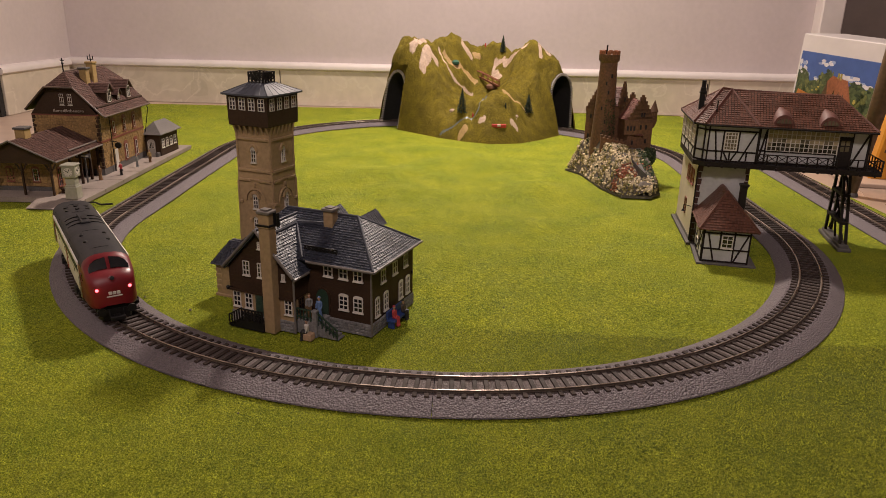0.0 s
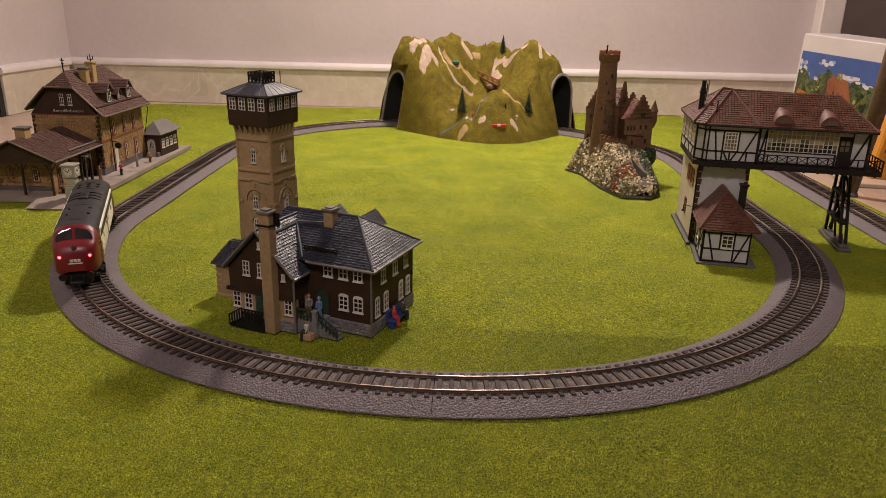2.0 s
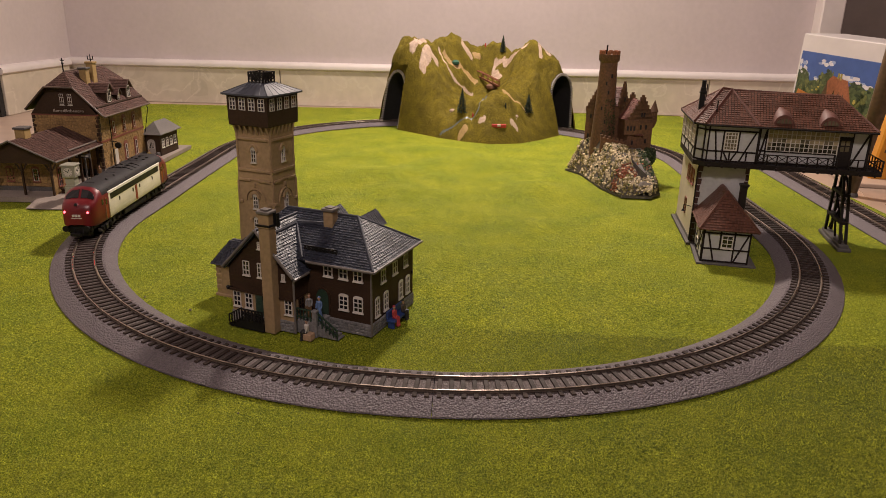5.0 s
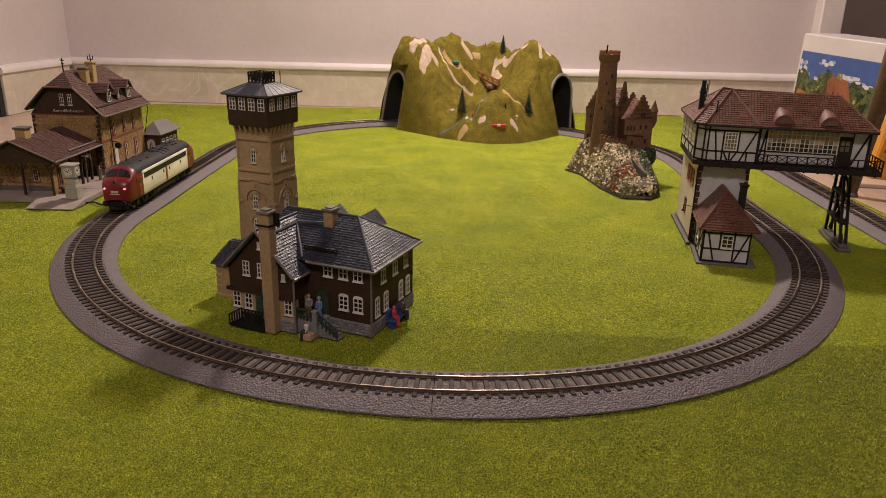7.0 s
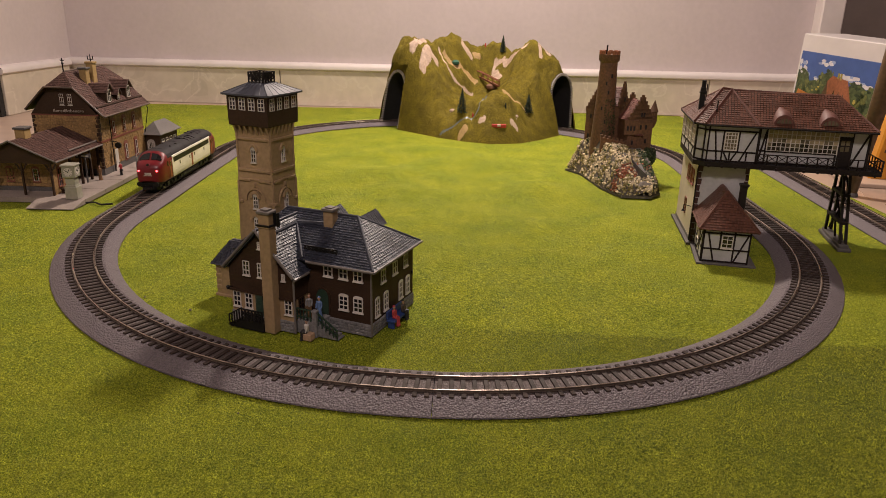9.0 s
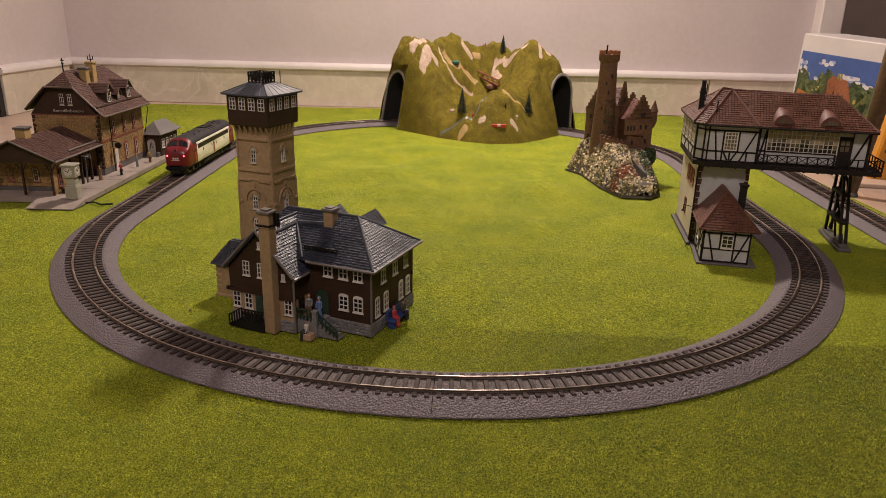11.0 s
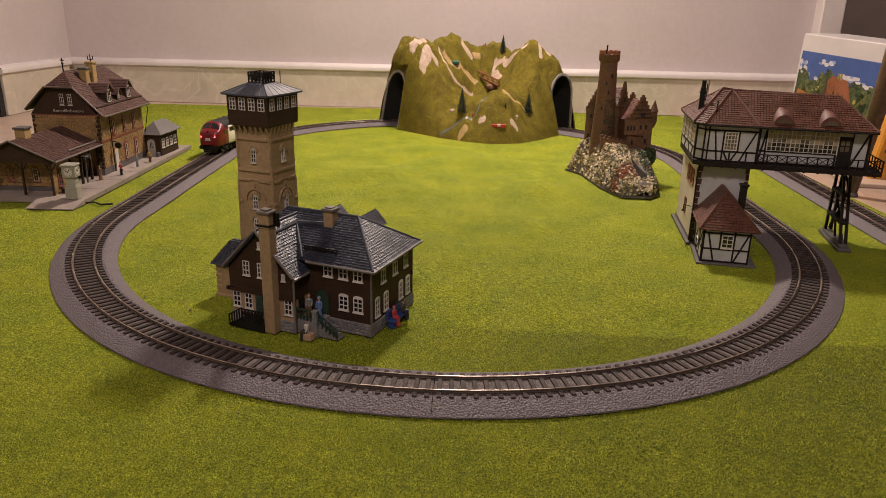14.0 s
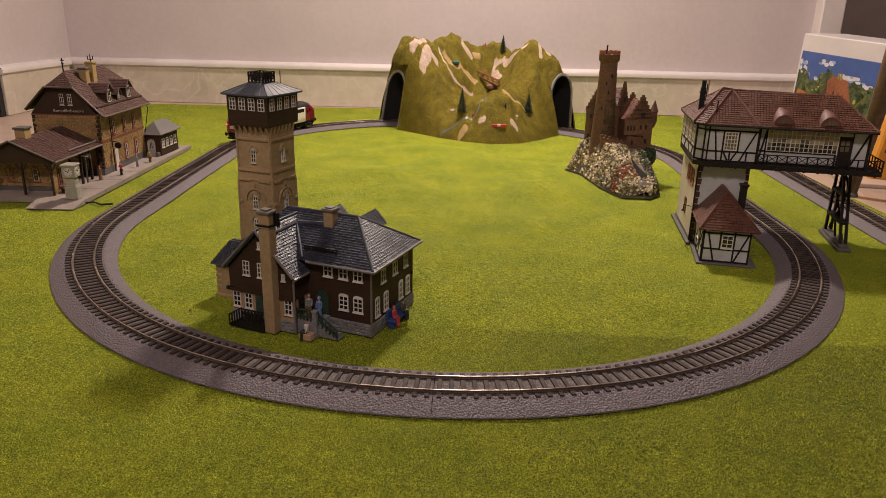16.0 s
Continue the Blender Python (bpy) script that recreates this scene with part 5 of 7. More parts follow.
    s.box(143, 152, 77, 145, 3.2, 6.5, 0.5)
    part("trestle_base", s, STONE_DARK, b, "grey trestle foundation")
    for v0, v1 in ((83, 96), (138, 114)):
        for u in (144.8, 150.2):
            s = Shape()
            s.loft([[(u + i, v0 + j, 6) for i, j in ((-1.2, -1.7), (1.2, -1.7), (1.2, 1.7), (-1.2, 1.7))], [(u - 6 + i, v1 + j, 85) for i, j in ((-1.2, -1.7), (1.2, -1.7), (1.2, 1.7), (-1.2, 1.7))]])
            part("trestle_leg", s, TIMBER, b, "dark timber trestle leg")
    for z, a, c in ((26, 84, 134), (54, 88, 125), (80, 92, 117)):
        s = Shape()
        s.box(143.6 - z * 0.076, 151.4 - z * 0.076, a, c, z, z + 3)
        part("trestle_tie", s, TIMBER, b)
    for a, c in (((86, 10), (122, 52)), ((134, 10), (92, 52)), ((92, 56), (114, 82)), ((122, 56), (98, 82)), ((110, 6), (110, 27))):
        s = Shape()
        s.rod((147.2, a[0], a[1]), (144, c[0], c[1]), 1.1, 6)
        part("trestle_brace", s, TIMBER, b)


QUOIN = material("dark_red_quoin", (0.045, 0.016, 0.012), 0.6, size=0.002)
PANE_DARK = material("pane_dark", (0.03, 0.027, 0.022), 0.15, bump=0.0, rand=0.4)
PANE_MID = material("pane_mid", (0.12, 0.10, 0.065), 0.15, bump=0.0, rand=0.4)
PANE_BACKLIT = material("pane_backlit", (0.33, 0.265, 0.165), 0.2, bump=0.0, rand=0.2)
STONE_DARK = material("dark_grey_base", (0.085, 0.078, 0.075), 0.6, var=0.2, size=0.002, bump=0.2)
RED_TILE_PLAIN = material("red_brown_sheet", (0.10, 0.035, 0.025), 0.62, var=0.15, size=0.002, bump=0.1)
signal_box()

# ---- the station; u runs along the platform away from the room, v away from the rails ----
EDGE = material("brown_roof_edge", (0.095, 0.066, 0.052), 0.55, size=0.002)
PANE_PALE = material("pale_lettering", (0.36, 0.32, 0.28), 0.5, size=0.002)
STATION = pose(-0.423, 0.781, 0, 0, 0, 89.0)


def station():
    p = thing("station_platform", STATION, "long pale grey station platform with kerb edge", "platform")
    s = Shape()
    s.box(30, 376, 0.5, 118, 0, 5.2)
    part("slab", s, PAVING, p, "smooth grey platform surface")
    n = 7
    for k in range(n):
        a, b = 30 + 346 * k / n, 30 + 346 * (k + 1) / n
        s = Shape()
        s.box(a + 0.3, b - 0.3, -1.6, 6, 0, 6, 0.4)
        part("kerb", s, PAVING, p)
        s = Shape()
        s.box(a + 0.3, b - 0.3, 6.2, 118, 5, 5.7)
        part("paving_panel", s, PAVING, p)
    s = Shape()
    s.loft([[(2, 0, 0), (2, 54, 0), (2, 54, 0.8), (2, 0, 0.8)], [(30, -1, 0), (30, 56, 0), (30, 56, 5.8), (30, -1, 5.8)]])
    part("ramp", s, PAVING, p, "sloping end ramp")
    b = thing("station_building", STATION, "ochre stone model station with brown tiled roofs", "model building")
    # low hall
    s = Shape()
    s.prism([(41, 5.6), (125, 5.6), (125, 48), (83, 67), (41, 48)], -1, 1, mm(64, 0, 0, 0, 0, 90))
    hall = part("hall_gable", s, OCHRE, b, "ochre stone hall end wall")
    s = Shape()
    s.box(43, 74, 41, 43, 5.6, 48)
    s.box(65, 152, 62, 125, 5.6, 48)
    part("hall_wall", s, OCHRE, b, "ochre stone hall wall")
    s = Shape()
    s.prism([(38, 44), (128, 44), (128, 49), (83, 69), (38, 49)], -0.6, 0.6, mm(41.5, 0, 0, 0, 0, 90))
    part("gable_panel", s, BROWN, b, "dark brown boarded gable")
    for v in (41.5, 76, 111):
        s = Shape()
        s.box(40.6, 43, v - 1.0, v + 1.0, 5.6, 46)
        part("post", s, BROWN, b, "dark timber post")
        for e in (-1, 1):
            s = Shape()
            s.loft([[(q, v + e * 0.6, 35), (q, v + e * 2.0, 35), (q, v + e * 7.4, 44), (q, v + e * 6.0, 44)] for q in (41.0, 42.6)])
            part("post_brace", s, BROWN, b)
    s = Shape()
    s.box(62, 65, 43.2, 125, 5.6, 11)
    part("hall_plinth", s, STONE_DARK, b)
    for u in (80, 104, 128, 149):
        s = Shape()
        s.box(u - 1.3, u + 1.3, 37, 39.6, 5.6, 50)
        s.bar((u, 38.3, 40), (u + 6, 38.3, 50), 1.2, 1.2)
        part("canopy_post", s, BROWN, b, "dark timber canopy post")
    roof(b, [[(36, 32, 47.5), (152, 32, 47.5), (152, 83, 70.5), (36, 83, 70.5)], [(152, 134, 47.5), (36, 134, 47.5), (36, 83, 70.5), (152, 83, 70.5)]], DULL_TILE, (2.6, 2.6), label="brown tiled hall roof plane", under=BROWN)
    for a, c in (((36, 31.4, 47), (152, 31.4, 47)), ((35.6, 32, 48), (35.6, 83, 71)), ((35.6, 134, 48), (35.6, 83, 71)), ((80, 38, 52.5), (150, 38, 52.5))):
        s = Shape()
        s.rod(a, c, 1.1, 8)
        part("gutter", s, GUTTER, b, "pale grey gutter")
    s = Shape()
    s.box(62, 75, 78, 90, 60, 80, 0.3)
    st = part("chimney", s, CHIMNEY_YELLOW, b, "yellow stone chimney stack")
    s = Shape()
    s.box(60.5, 76.5, 76.5, 91.5, 80, 82.5, 0.4)
    part("cap", s, STONE_DARK, st)
    for v in (72.5, 104):
        window(b, face(62.8, v, 17, -90), 9, 17, 2, 3, RED_TRIM, arch=2)
    window(b, face(62.4, 72.5, 18, -90), 6, 15, 1, 2, WHITE, sill=False)
    for u in (57.5,):
        window(b, face(u, 40.8, 14), 9, 22, 2, 3, RED_TRIM, arch=2)
    # main block with half-hipped gable
    s = Shape()
    s.box(152, 282, 33, 119, 5.6, 86)
    main = part("wall", s, OCHRE, b, "ochre quarry stone walls")
    courses(main, face(0, 33, 0), 154, 281, 14, 82, 17, 7.5, OCHRE, 0.3)
    courses(main, face(152, 119, 0, -90), 1, 85, 50, 85, 8, 7.5, OCHRE, 0.4)
    courses(hall, face(63, 125, 0, -90), 0, 81, 11, 46, 8, 7.5, OCHRE, 0.4)
    s = Shape()
    s.prism([(33, 86), (119, 86), (94, 119), (58, 119)], -0.8, 1.5, mm(152, 0, 0, 0, 0, 90))
    part("gable_wall", s, BROWN, b, "dark brown boarded gable")
    s = Shape()
    s.prism([(33, 86), (119, 86), (94, 119), (58, 119)], -0.8, 1.5, mm(281, 0, 0, 0, 0, 90))
    part("gable_wall", s, BROWN, b, "dark brown boarded gable")
    s = Shape()
    for v in range(36, 118, 4):
        z = min(119, 86 + (min(v - 33, 119 - v)) * 1.3)
        s.box(150.9, 151.3, v, v + 0.4, 86, z)
    part("board_joint", s, BROWN, b)
    for u, v in ((152, 33), (282, 33), (152, 119)):
        for k in range(14):
            w = 4.2 if k % 2 else 2.8
            s = Shape()
            s.box(u - w if u > 200 else u - 0.7, u + 0.7 if u > 200 else u + w, v - 0.7 if v < 50 else v - w, v + w if v < 50 else v + 0.7, 7 + k * 5.6, 12 + k * 5.6, 0.3)
            part("quoin", s, BROWN if u < 200 else OCHRE, main)
    for z in (48.6, 84):
        s = Shape()
        s.box(151.2, 282.8, 32, 119.6, z, z + 2.4)
        part("string_course", s, RED_TRIM, b)
    s = Shape()
    s.box(151, 282.6, 32.2, 119.4, 5.6, 14)
    part("plinth", s, STONE_DARK, b)
    roof(b, [[(145, 22, 84.5), (287, 22, 84.5), (287, 58, 120.5), (269, 76, 138.5), (164, 76, 138.5), (145, 58, 120.5)],
             [(287, 123, 91.5), (145, 123, 91.5), (145, 94, 120.5), (164, 76, 138.5), (269, 76, 138.5), (287, 94, 120.5)],
             [(145, 94, 120.5), (145, 58, 120.5), (164, 76, 138.5)], [(287, 58, 120.5), (287, 94, 120.5), (269, 76, 138.5)]], DULL_TILE, (2.8, 2.7), label="steep brown tiled roof plane", under=BROWN)
    for a, c in (((144.4, 22, 85), (144.4, 58, 121)), ((144.4, 123, 92), (144.4, 94, 121)), ((144.4, 58, 120.6), (144.4, 94, 120.6)), ((145, 21, 84), (287, 21, 84)), ((164, 76, 139), (269, 76, 139))):
        s = Shape()
        s.rod(a, c, 1.2, 8)
        part("bargeboard", s, EDGE, b, "thin brown roof edge strip")
    s = Shape()
    s.rod((148, 31, 95.4), (285, 31, 95.4), 0.9, 8)
    part("snow_bar", s, BROWN, b, "dark bar along the lower roof slope")
    # dormers
    for u, half, z1 in ((190, 8.5, 116), (217, 5, 110), (248, 8.5, 116)):
        s = Shape()
        z0 = 96
        s.prism([(u - half + 1.5, z0), (u + half - 1.5, z0), (u + half - 1.5, z1 - 4), (u, z1 + half * 0.5 - 2), (u - half + 1.5, z1 - 4)], 33.5, 60)
        d = part("dormer", s, BROWN, b, "roof dormer with white framed window")
        window(d, mm(u, 33.3, z0 + 2), half * 1.05, z1 - z0 - 4, 2, 2, WHITE, sill=False)
        k = z1 + half * 0.75
        roof(d, [[(u - half - 1.5, 66, z1 - 5), (u - half - 1.5, 31, z1 - 5), (u, 31, k), (u, 66, k)], [(u + half + 1.5, 31, z1 - 5), (u + half + 1.5, 66, z1 - 5), (u, 66, k), (u, 31, k)]], DULL_TILE, (2.6, 2.4), thick=0.8, name="dormer_roof")
        for e in (-1, 1):
            s = Shape()
            s.rod((u + e * (half + 1.5), 30.8, z1 - 5), (u, 30.8, k), 0.7, 6)
            part("bargeboard", s, EDGE, d)
    for u, t in ((190, 141), (210, 147)):
        s = Shape()
        s.box(u - 5, u + 5, 58, 67, 110, t, 0.3)
        st = part("chimney", s, CHIMNEY_YELLOW, b, "yellow chimney stack")
        s = Shape()
        s.box(u - 6.2, u + 6.2, 56.8, 68.2, t - 1, t + 1.6, 0.4)
        part("cap", s, STONE_DARK if u < 200 else CHIMNEY_YELLOW, st)
    s = Shape()
    s.rod((210, 62, 147), (210, 62, 158), 0.6)
    s.box(209.5, 210.5, 58, 66, 151, 152)
    s.box(209.5, 210.5, 58, 59, 151, 156)
    s.box(209.5, 210.5, 65, 66, 151, 156)
    part("roof_aerial", s, BLACK, b)
    s = Shape()
    s.rod((164, 76, 138), (164, 76, 156), 0.8)
    s.ball((164, 76, 149), 1.7)
    s.box(163.6, 164.4, 73.4, 78.6, 152.5, 153.6)
    part("finial", s, BLACK, b, "black iron gable finial")
    for v in (76.5, 66):
        window(b, face(151, v, 98, -90), 5.4, 14, 2, 3)
    s = Shape()
    s.box(149.6, 151, 48, 90, 87.2, 94)
    sign = part("name_sign", s, BROWN, b, "dark brown station name board with pale letters")
    words = bpy.data.curves.new("lettering", "FONT")
    words.body, words.size, words.align_x, words.align_y, words.extrude = "Benediktbeuern", 0.0052, "CENTER", "CENTER", 0.0001
    words.materials.append(PANE_PALE)
    tmp = new("tmp", words)
    deps = bpy.context.evaluated_depsgraph_get()
    me = bpy.data.meshes.new_from_object(tmp.evaluated_get(deps))
    bpy.data.objects.remove(tmp)
    w = max(v.co.x for v in me.vertices) - min(v.co.x for v in me.vertices)
    for v in me.vertices:
        v.co.x *= 0.0395 / w
    text = new("lettering", me)
    text.parent = sign
    text.matrix_basis = pose(0.1494, 0.069, 0.0905) @ Matrix(((0, 0, -1, 0), (-1, 0, 0, 0), (0, 1, 0, 0), (0, 0, 0, 1)))
    for u in (190, 222, 253):
        window(b, face(u, 32.9, 54), 11.4, 20, 1, 1, RED_TRIM, RED_TRIM, arch=3)
        window(b, face(u, 32.4, 55), 7.6, 18, 2, 3, RED_TRIM, arch=2, sill=False)
        window(b, face(u, 32.2, 56), 5, 16, 1, 2, WHITE, sill=False)
    for u in (220, 252):
        window(b, face(u, 32.9, 14), 12, 24, 1, 1, RED_TRIM, RED_TRIM, arch=3)
        window(b, face(u, 32.4, 15), 8.4, 22, 2, 3, RED_TRIM, arch=2, sill=False)
        window(b, face(u, 32.0, 16), 5.6, 20, 1, 2, WHITE, sill=False)
    s = Shape()
    s.box(185, 194, 31.8, 33, 5.8, 34)
    part("door", s, WHITE, b, "white station door")
    s = Shape()
    s.rod((178, 31, 84), (178, 31, 76), 0.7)
    s.rod((178, 31, 76), (176, 29.5, 6), 0.7)
    part("downpipe", s, BLACK, b)
    s = Shape()
    s.rod((283, 27, 84), (286, 24, 78), 0.6)
    s.rod((286, 24, 78), (283.5, 31, 40), 0.6)
    part("downpipe", s, BLACK, b)
    s = Shape()
    s.rod((180, 33, 46), (180, 25, 46), 0.6)
    s.tube([(0, 0, -1.2, 4.2), (0, 0, 1.2, 4.2)], 16, mm(180, 24, 41, 0, 90, 0))
    part("wall_clock", s, BLACK, b)
    # hanging platform sign
    s = Shape()
    s.box(106, 107, 26, 45, 38, 43.5)
    s.box(109, 110, 34, 36, 5.6, 40)
    sg = part("platform_sign", s, STONE_DARK, b, "small grey platform sign on a post")
    s = Shape()
    s.box(105.6, 105.9, 28, 43, 40, 41.6)
    part("lettering_bar", s, WHITE, sg)
    # shed
    h = thing("platform_shed", STATION @ pose(0.284, 0.010, 0.0057, 0, 0, -3), "small dark brown shed with grey hipped roof", "shed")
    s = Shape()
    s.box(0, 60, 0, 26, 0, 34)
    part("wall", s, BROWN, h, "dark brown boarded walls")
    roof(h, [[(-6, -5, 33), (67, -5, 33), (49, 13, 50), (13, 13, 50)], [(67, -5, 33), (67, 31, 33), (49, 13, 50)], [(67, 31, 33), (-6, 31, 33), (13, 13, 50), (49, 13, 50)], [(-6, 31, 33), (-6, -5, 33), (13, 13, 50)]], SHED_ROOF, (90, 90), label="flat grey felt roof plane")
    for u in (9, 22.5, 36, 49.5):
        window(h, face(u, 0, 12), 8, 13, 2, 3)
    s = Shape()
    s.prism([(-20, 0), (-8, 0), (-8, 21), (-10, 24), (-14, 25.4), (-18, 24), (-20, 21)], -0.6, 0.3, mm(0, 0, 0, 0, 0, -90))
    d = part("door", s, SHED_DOOR, h, "pale grey double door")
    window(d, face(-0.7, 14, 11.5, -90), 9.6, 10, 4, 3, WHITE, sill=False)
    s = Shape()
    s.box(-8, -1, 1, 5.5, 0, 6, 0.3)
    part("doorstep_box", s, STONE_DARK, h)
    # clock pillar
    c = thing("clock_pillar", STATION @ pose(0.033, 0.013, 0.0057, 0, 0, 3), "pale stone pillar with a four-sided clock", "clock")
    s = Shape()
    s.box(-7, 7, -7, 7, 0, 15, 0.5)
    s.box(-6, 6, -6, 6, 15, 17, 0.4)
    s.box(-5.4, 5.4, -5.4, 5.4, 17, 26, 0.4)
    part("pillar", s, STONE_PALE, c)
    s = Shape()
    s.box(-7.4, 7.4, -7.4, 7.4, 26, 39, 0.6)
    hd = part("clock_head", s, STONE_PALE, c)
    s = Shape()
    s.box(-8.4, 8.4, -8.4, 8.4, 39, 41.2, 0.7)
    part("cap", s, STONE_PALE, c)
    for turn in (0, 90, 180, -90):
        m = mm(0, 0, 0, 0, 0, turn)
        s = Shape(m)
        s.tube([(0, 0, 0, 5.0), (0, 0, 0.4, 5.0)], 20, mm(0, -7.4, 32.6, 90, 0, 0))
        dial = part("dial", s, WHITE, hd, "white round clock dial")
        s = Shape(m)
        s.bar((0, -8.0, 32.6), (2.6, -8.0, 36.2), 0.7, 0.3)
        s.bar((0, -8.0, 32.6), (-2.8, -8.0, 34.8), 0.8, 0.3)
        for k in range(12):
            q = k * math.pi / 6
            s.box(4.2 * math.sin(q) - 0.3, 4.2 * math.sin(q) + 0.3, -8.0, -7.7, 32.6 + 4.2 * math.cos(q) - 0.3, 32.6 + 4.2 * math.cos(q) + 0.3)
        part("pointer", s, BLACK, dial)
    # cable running from the platform to the rails
    s = Shape()
    pts = [(30, 0, 1.2), (34, -10, 1.2), (24, -22, 1.3), (28, -34, 1.5)]
    for a, q in zip(pts, pts[1:]):
        s.rod(a, q, 1.1, 8)
    cable = link("cable", s, BLACK, smooth=True)
    cable.matrix_world = STATION
    tagged(cable, "black feeder cable lying on the grass mat", "cable")

    def at(u, v, turn, z=5.7):
        return STATION @ pose(u / 1000, v / 1000, z / 1000, 0, 0, turn)

    figurine(at(125, 26, -60), FIG_BROWN, FIG_BROWN, "brown coated model figure standing on the platform", skirt=True)
    figurine(at(155, 12.5, -100), FIG_RED, FIG_DARK, "red jacketed model figure on the platform edge", bag=True)
    figurine(at(207, 13.5, -40), FIG_GREY, FIG_GREY, "grey model figure standing on the platform")
    figurine(at(240, 9, -80), FIG_YELLOW, FIG_BROWN, "light coated model figure with a brown suitcase", bag=True)
    figurine(at(58, 33, -60), FIG_RED, FIG_WHITE, "pink and white model figure seated by the wall", True)
    s = Shape()
    s.box(52, 66, 34, 39, 4.2, 6, 0.3)
    s.box(53, 54.5, 34.5, 38.5, 0, 4.4)
    s.box(63.5, 65, 34.5, 38.5, 0, 4.4)
    seat = link("platform_bench", s, BROWN)
    seat.matrix_world = STATION @ pose(0, 0, 0.0057)
    tagged(seat, "small dark brown bench against the station wall", "bench")


SHED_ROOF = material("grey_felt_roof", (0.115, 0.105, 0.10), 0.6, var=0.12, size=0.003, bump=0.1)
SHED_DOOR = material("pale_grey_door", (0.33, 0.30, 0.27), 0.5, var=0.06, size=0.003)
station()

# ---- the mountain with its two tunnel mouths ----
FOOT = [(-0.132, 1.545), (-0.137, 1.462), (-0.106, 1.402), (-0.088, 1.391), (-0.055, 1.355), (-0.0155, 1.3133), (0.0324, 1.280), (0.0788, 1.2613), (0.1335, 1.2733), (0.1794, 1.3173), (0.222, 1.372), (0.262, 1.446), (0.255, 1.560), (0.060, 1.600), (-0.095, 1.590)]
PEAKS = [(-0.056, 1.445, 0.052, 0.075, 0.120), (0.012, 1.500, 0.040, 0.050, 0.122), (0.160, 1.450, 0.042, 0.062, 0.118), (0.095, 1.528, 0.055, 0.045, 0.108),
         (0.100, 1.325, 0.045, 0.035, 0.022), (-0.096, 1.455, 0.028, 0.070, 0.056), (0.216, 1.430, 0.032, 0.055, 0.062), (0.052, 1.400, 0.020, 0.050, -0.020),
         (0.010, 1.345, 0.016, 0.030, -0.022), (0.135, 1.375, 0.05, 0.02, 0.020), (0.047, 1.335, 0.018, 0.022, 0.012), (0.048, 1.300, 0.008, 0.030, -0.020), (0.085, 1.300, 0.028, 0.022, 0.012), (0.150, 1.330, 0.012, 0.03, -0.012)]


def inside(x, y, poly):
    """Distance to an outline's edge; positive inside it."""
    best, odd = 9.0, False
    for (ax, ay), (bx, by) in zip(poly, poly[1:] + poly[:1]):
        dx, dy = bx - ax, by - ay
        t = max(0, min(1, ((x - ax) * dx + (y - ay) * dy) / (dx * dx + dy * dy)))
        best = min(best, math.hypot(x - ax - t * dx, y - ay - t * dy))
        if (ay > y) != (by > y) and x < ax + (y - ay) * dx / dy:
            odd = not odd
    return best if odd else -best


def mountain_height(x, y):
    d = inside(x, y, FOOT)
    if d < 0:
        return -0.002 if d > -0.004 else -1.0
    z = 0.062 + sum(h * math.exp(-((x - px) / sx) ** 2 - ((y - py) / sy) ** 2) for px, py, sx, sy, h in PEAKS)
    z = 0.19 * math.tanh((z / 0.19) ** 2.2) ** 0.45
    z += 0.012 * noise.noise(Vector((x * 32, y * 32, 1))) + 0.007 * noise.noise(Vector((x * 70, y * 70, 4))) + 0.0025 * noise.noise(Vector((x * 220, y * 220, 9)))
    front = max(0.0, min(1.0, (1.42 - y) / 0.12))
    return max(0.001, z * (1 - math.exp(-d / (0.011 + 0.016 * front))))


def near(x, y, line):
    best = 9.0
    for (ax, ay), (bx, by) in zip(line, line[1:]):
        dx, dy = bx - ax, by - ay
        t = max(0, min(1, ((x - ax) * dx + (y - ay) * dy) / (dx * dx + dy * dy)))
        best = min(best, math.hypot(x - ax - t * dx, y - ay - t * dy))
    return best


# middle, way along the mouth, and by how much the face leans back
PORTALS = [(-0.113, 1.430, (0.55, -0.835), 0.20), (0.226, 1.412, (0.68, 0.733), 0.03)]
FLOCK = material("mountain_tufts", (0.168, 0.132, 0.016), 0.9, var=0.3, size=0.002, bump=0.0, spec=0.2)
MOSS = pebbled(material("mountain_flock", (0.142, 0.112, 0.013), 0.9, var=0.45, size=0.002, bump=0.0, big=0.25, spec=0.2), 0.0014, 0.7, 0.0011)
ROCK = material("mountain_rock", (0.42, 0.31, 0.235), 0.75, var=0.2, size=0.004, bump=0.3)
PATH = material("mountain_path", (0.36, 0.24, 0.10), 0.8, var=0.2, size=0.003, bump=0.2)
RIVER = material("painted_stream", (0.13, 0.145, 0.13), 0.25, var=0.2, size=0.004, bump=0.1)
PORTAL_LIGHT = material("portal_stone_pale", (0.36, 0.33, 0.31), 0.6, var=0.2, size=0.002, bump=0.2, rand=0.2)
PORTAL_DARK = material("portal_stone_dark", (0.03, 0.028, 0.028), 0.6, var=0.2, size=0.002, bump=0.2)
FIR = material("fir_needles", (0.010, 0.022, 0.010), 0.8, var=0.3, size=0.001, bump=0.3)
BARK = material("fir_bark", (0.05, 0.03, 0.02), 0.8, size=0.001)
TIN_RED = material("toy_red", (0.42, 0.04, 0.03), 0.5, size=0.002)
TEAL = material("toy_green", (0.035, 0.12, 0.075), 0.85, size=0.002)
ROCK_BROWN = material("gorge_rock", (0.17, 0.085, 0.05), 0.8, var=0.4, size=0.004, bump=0.4)
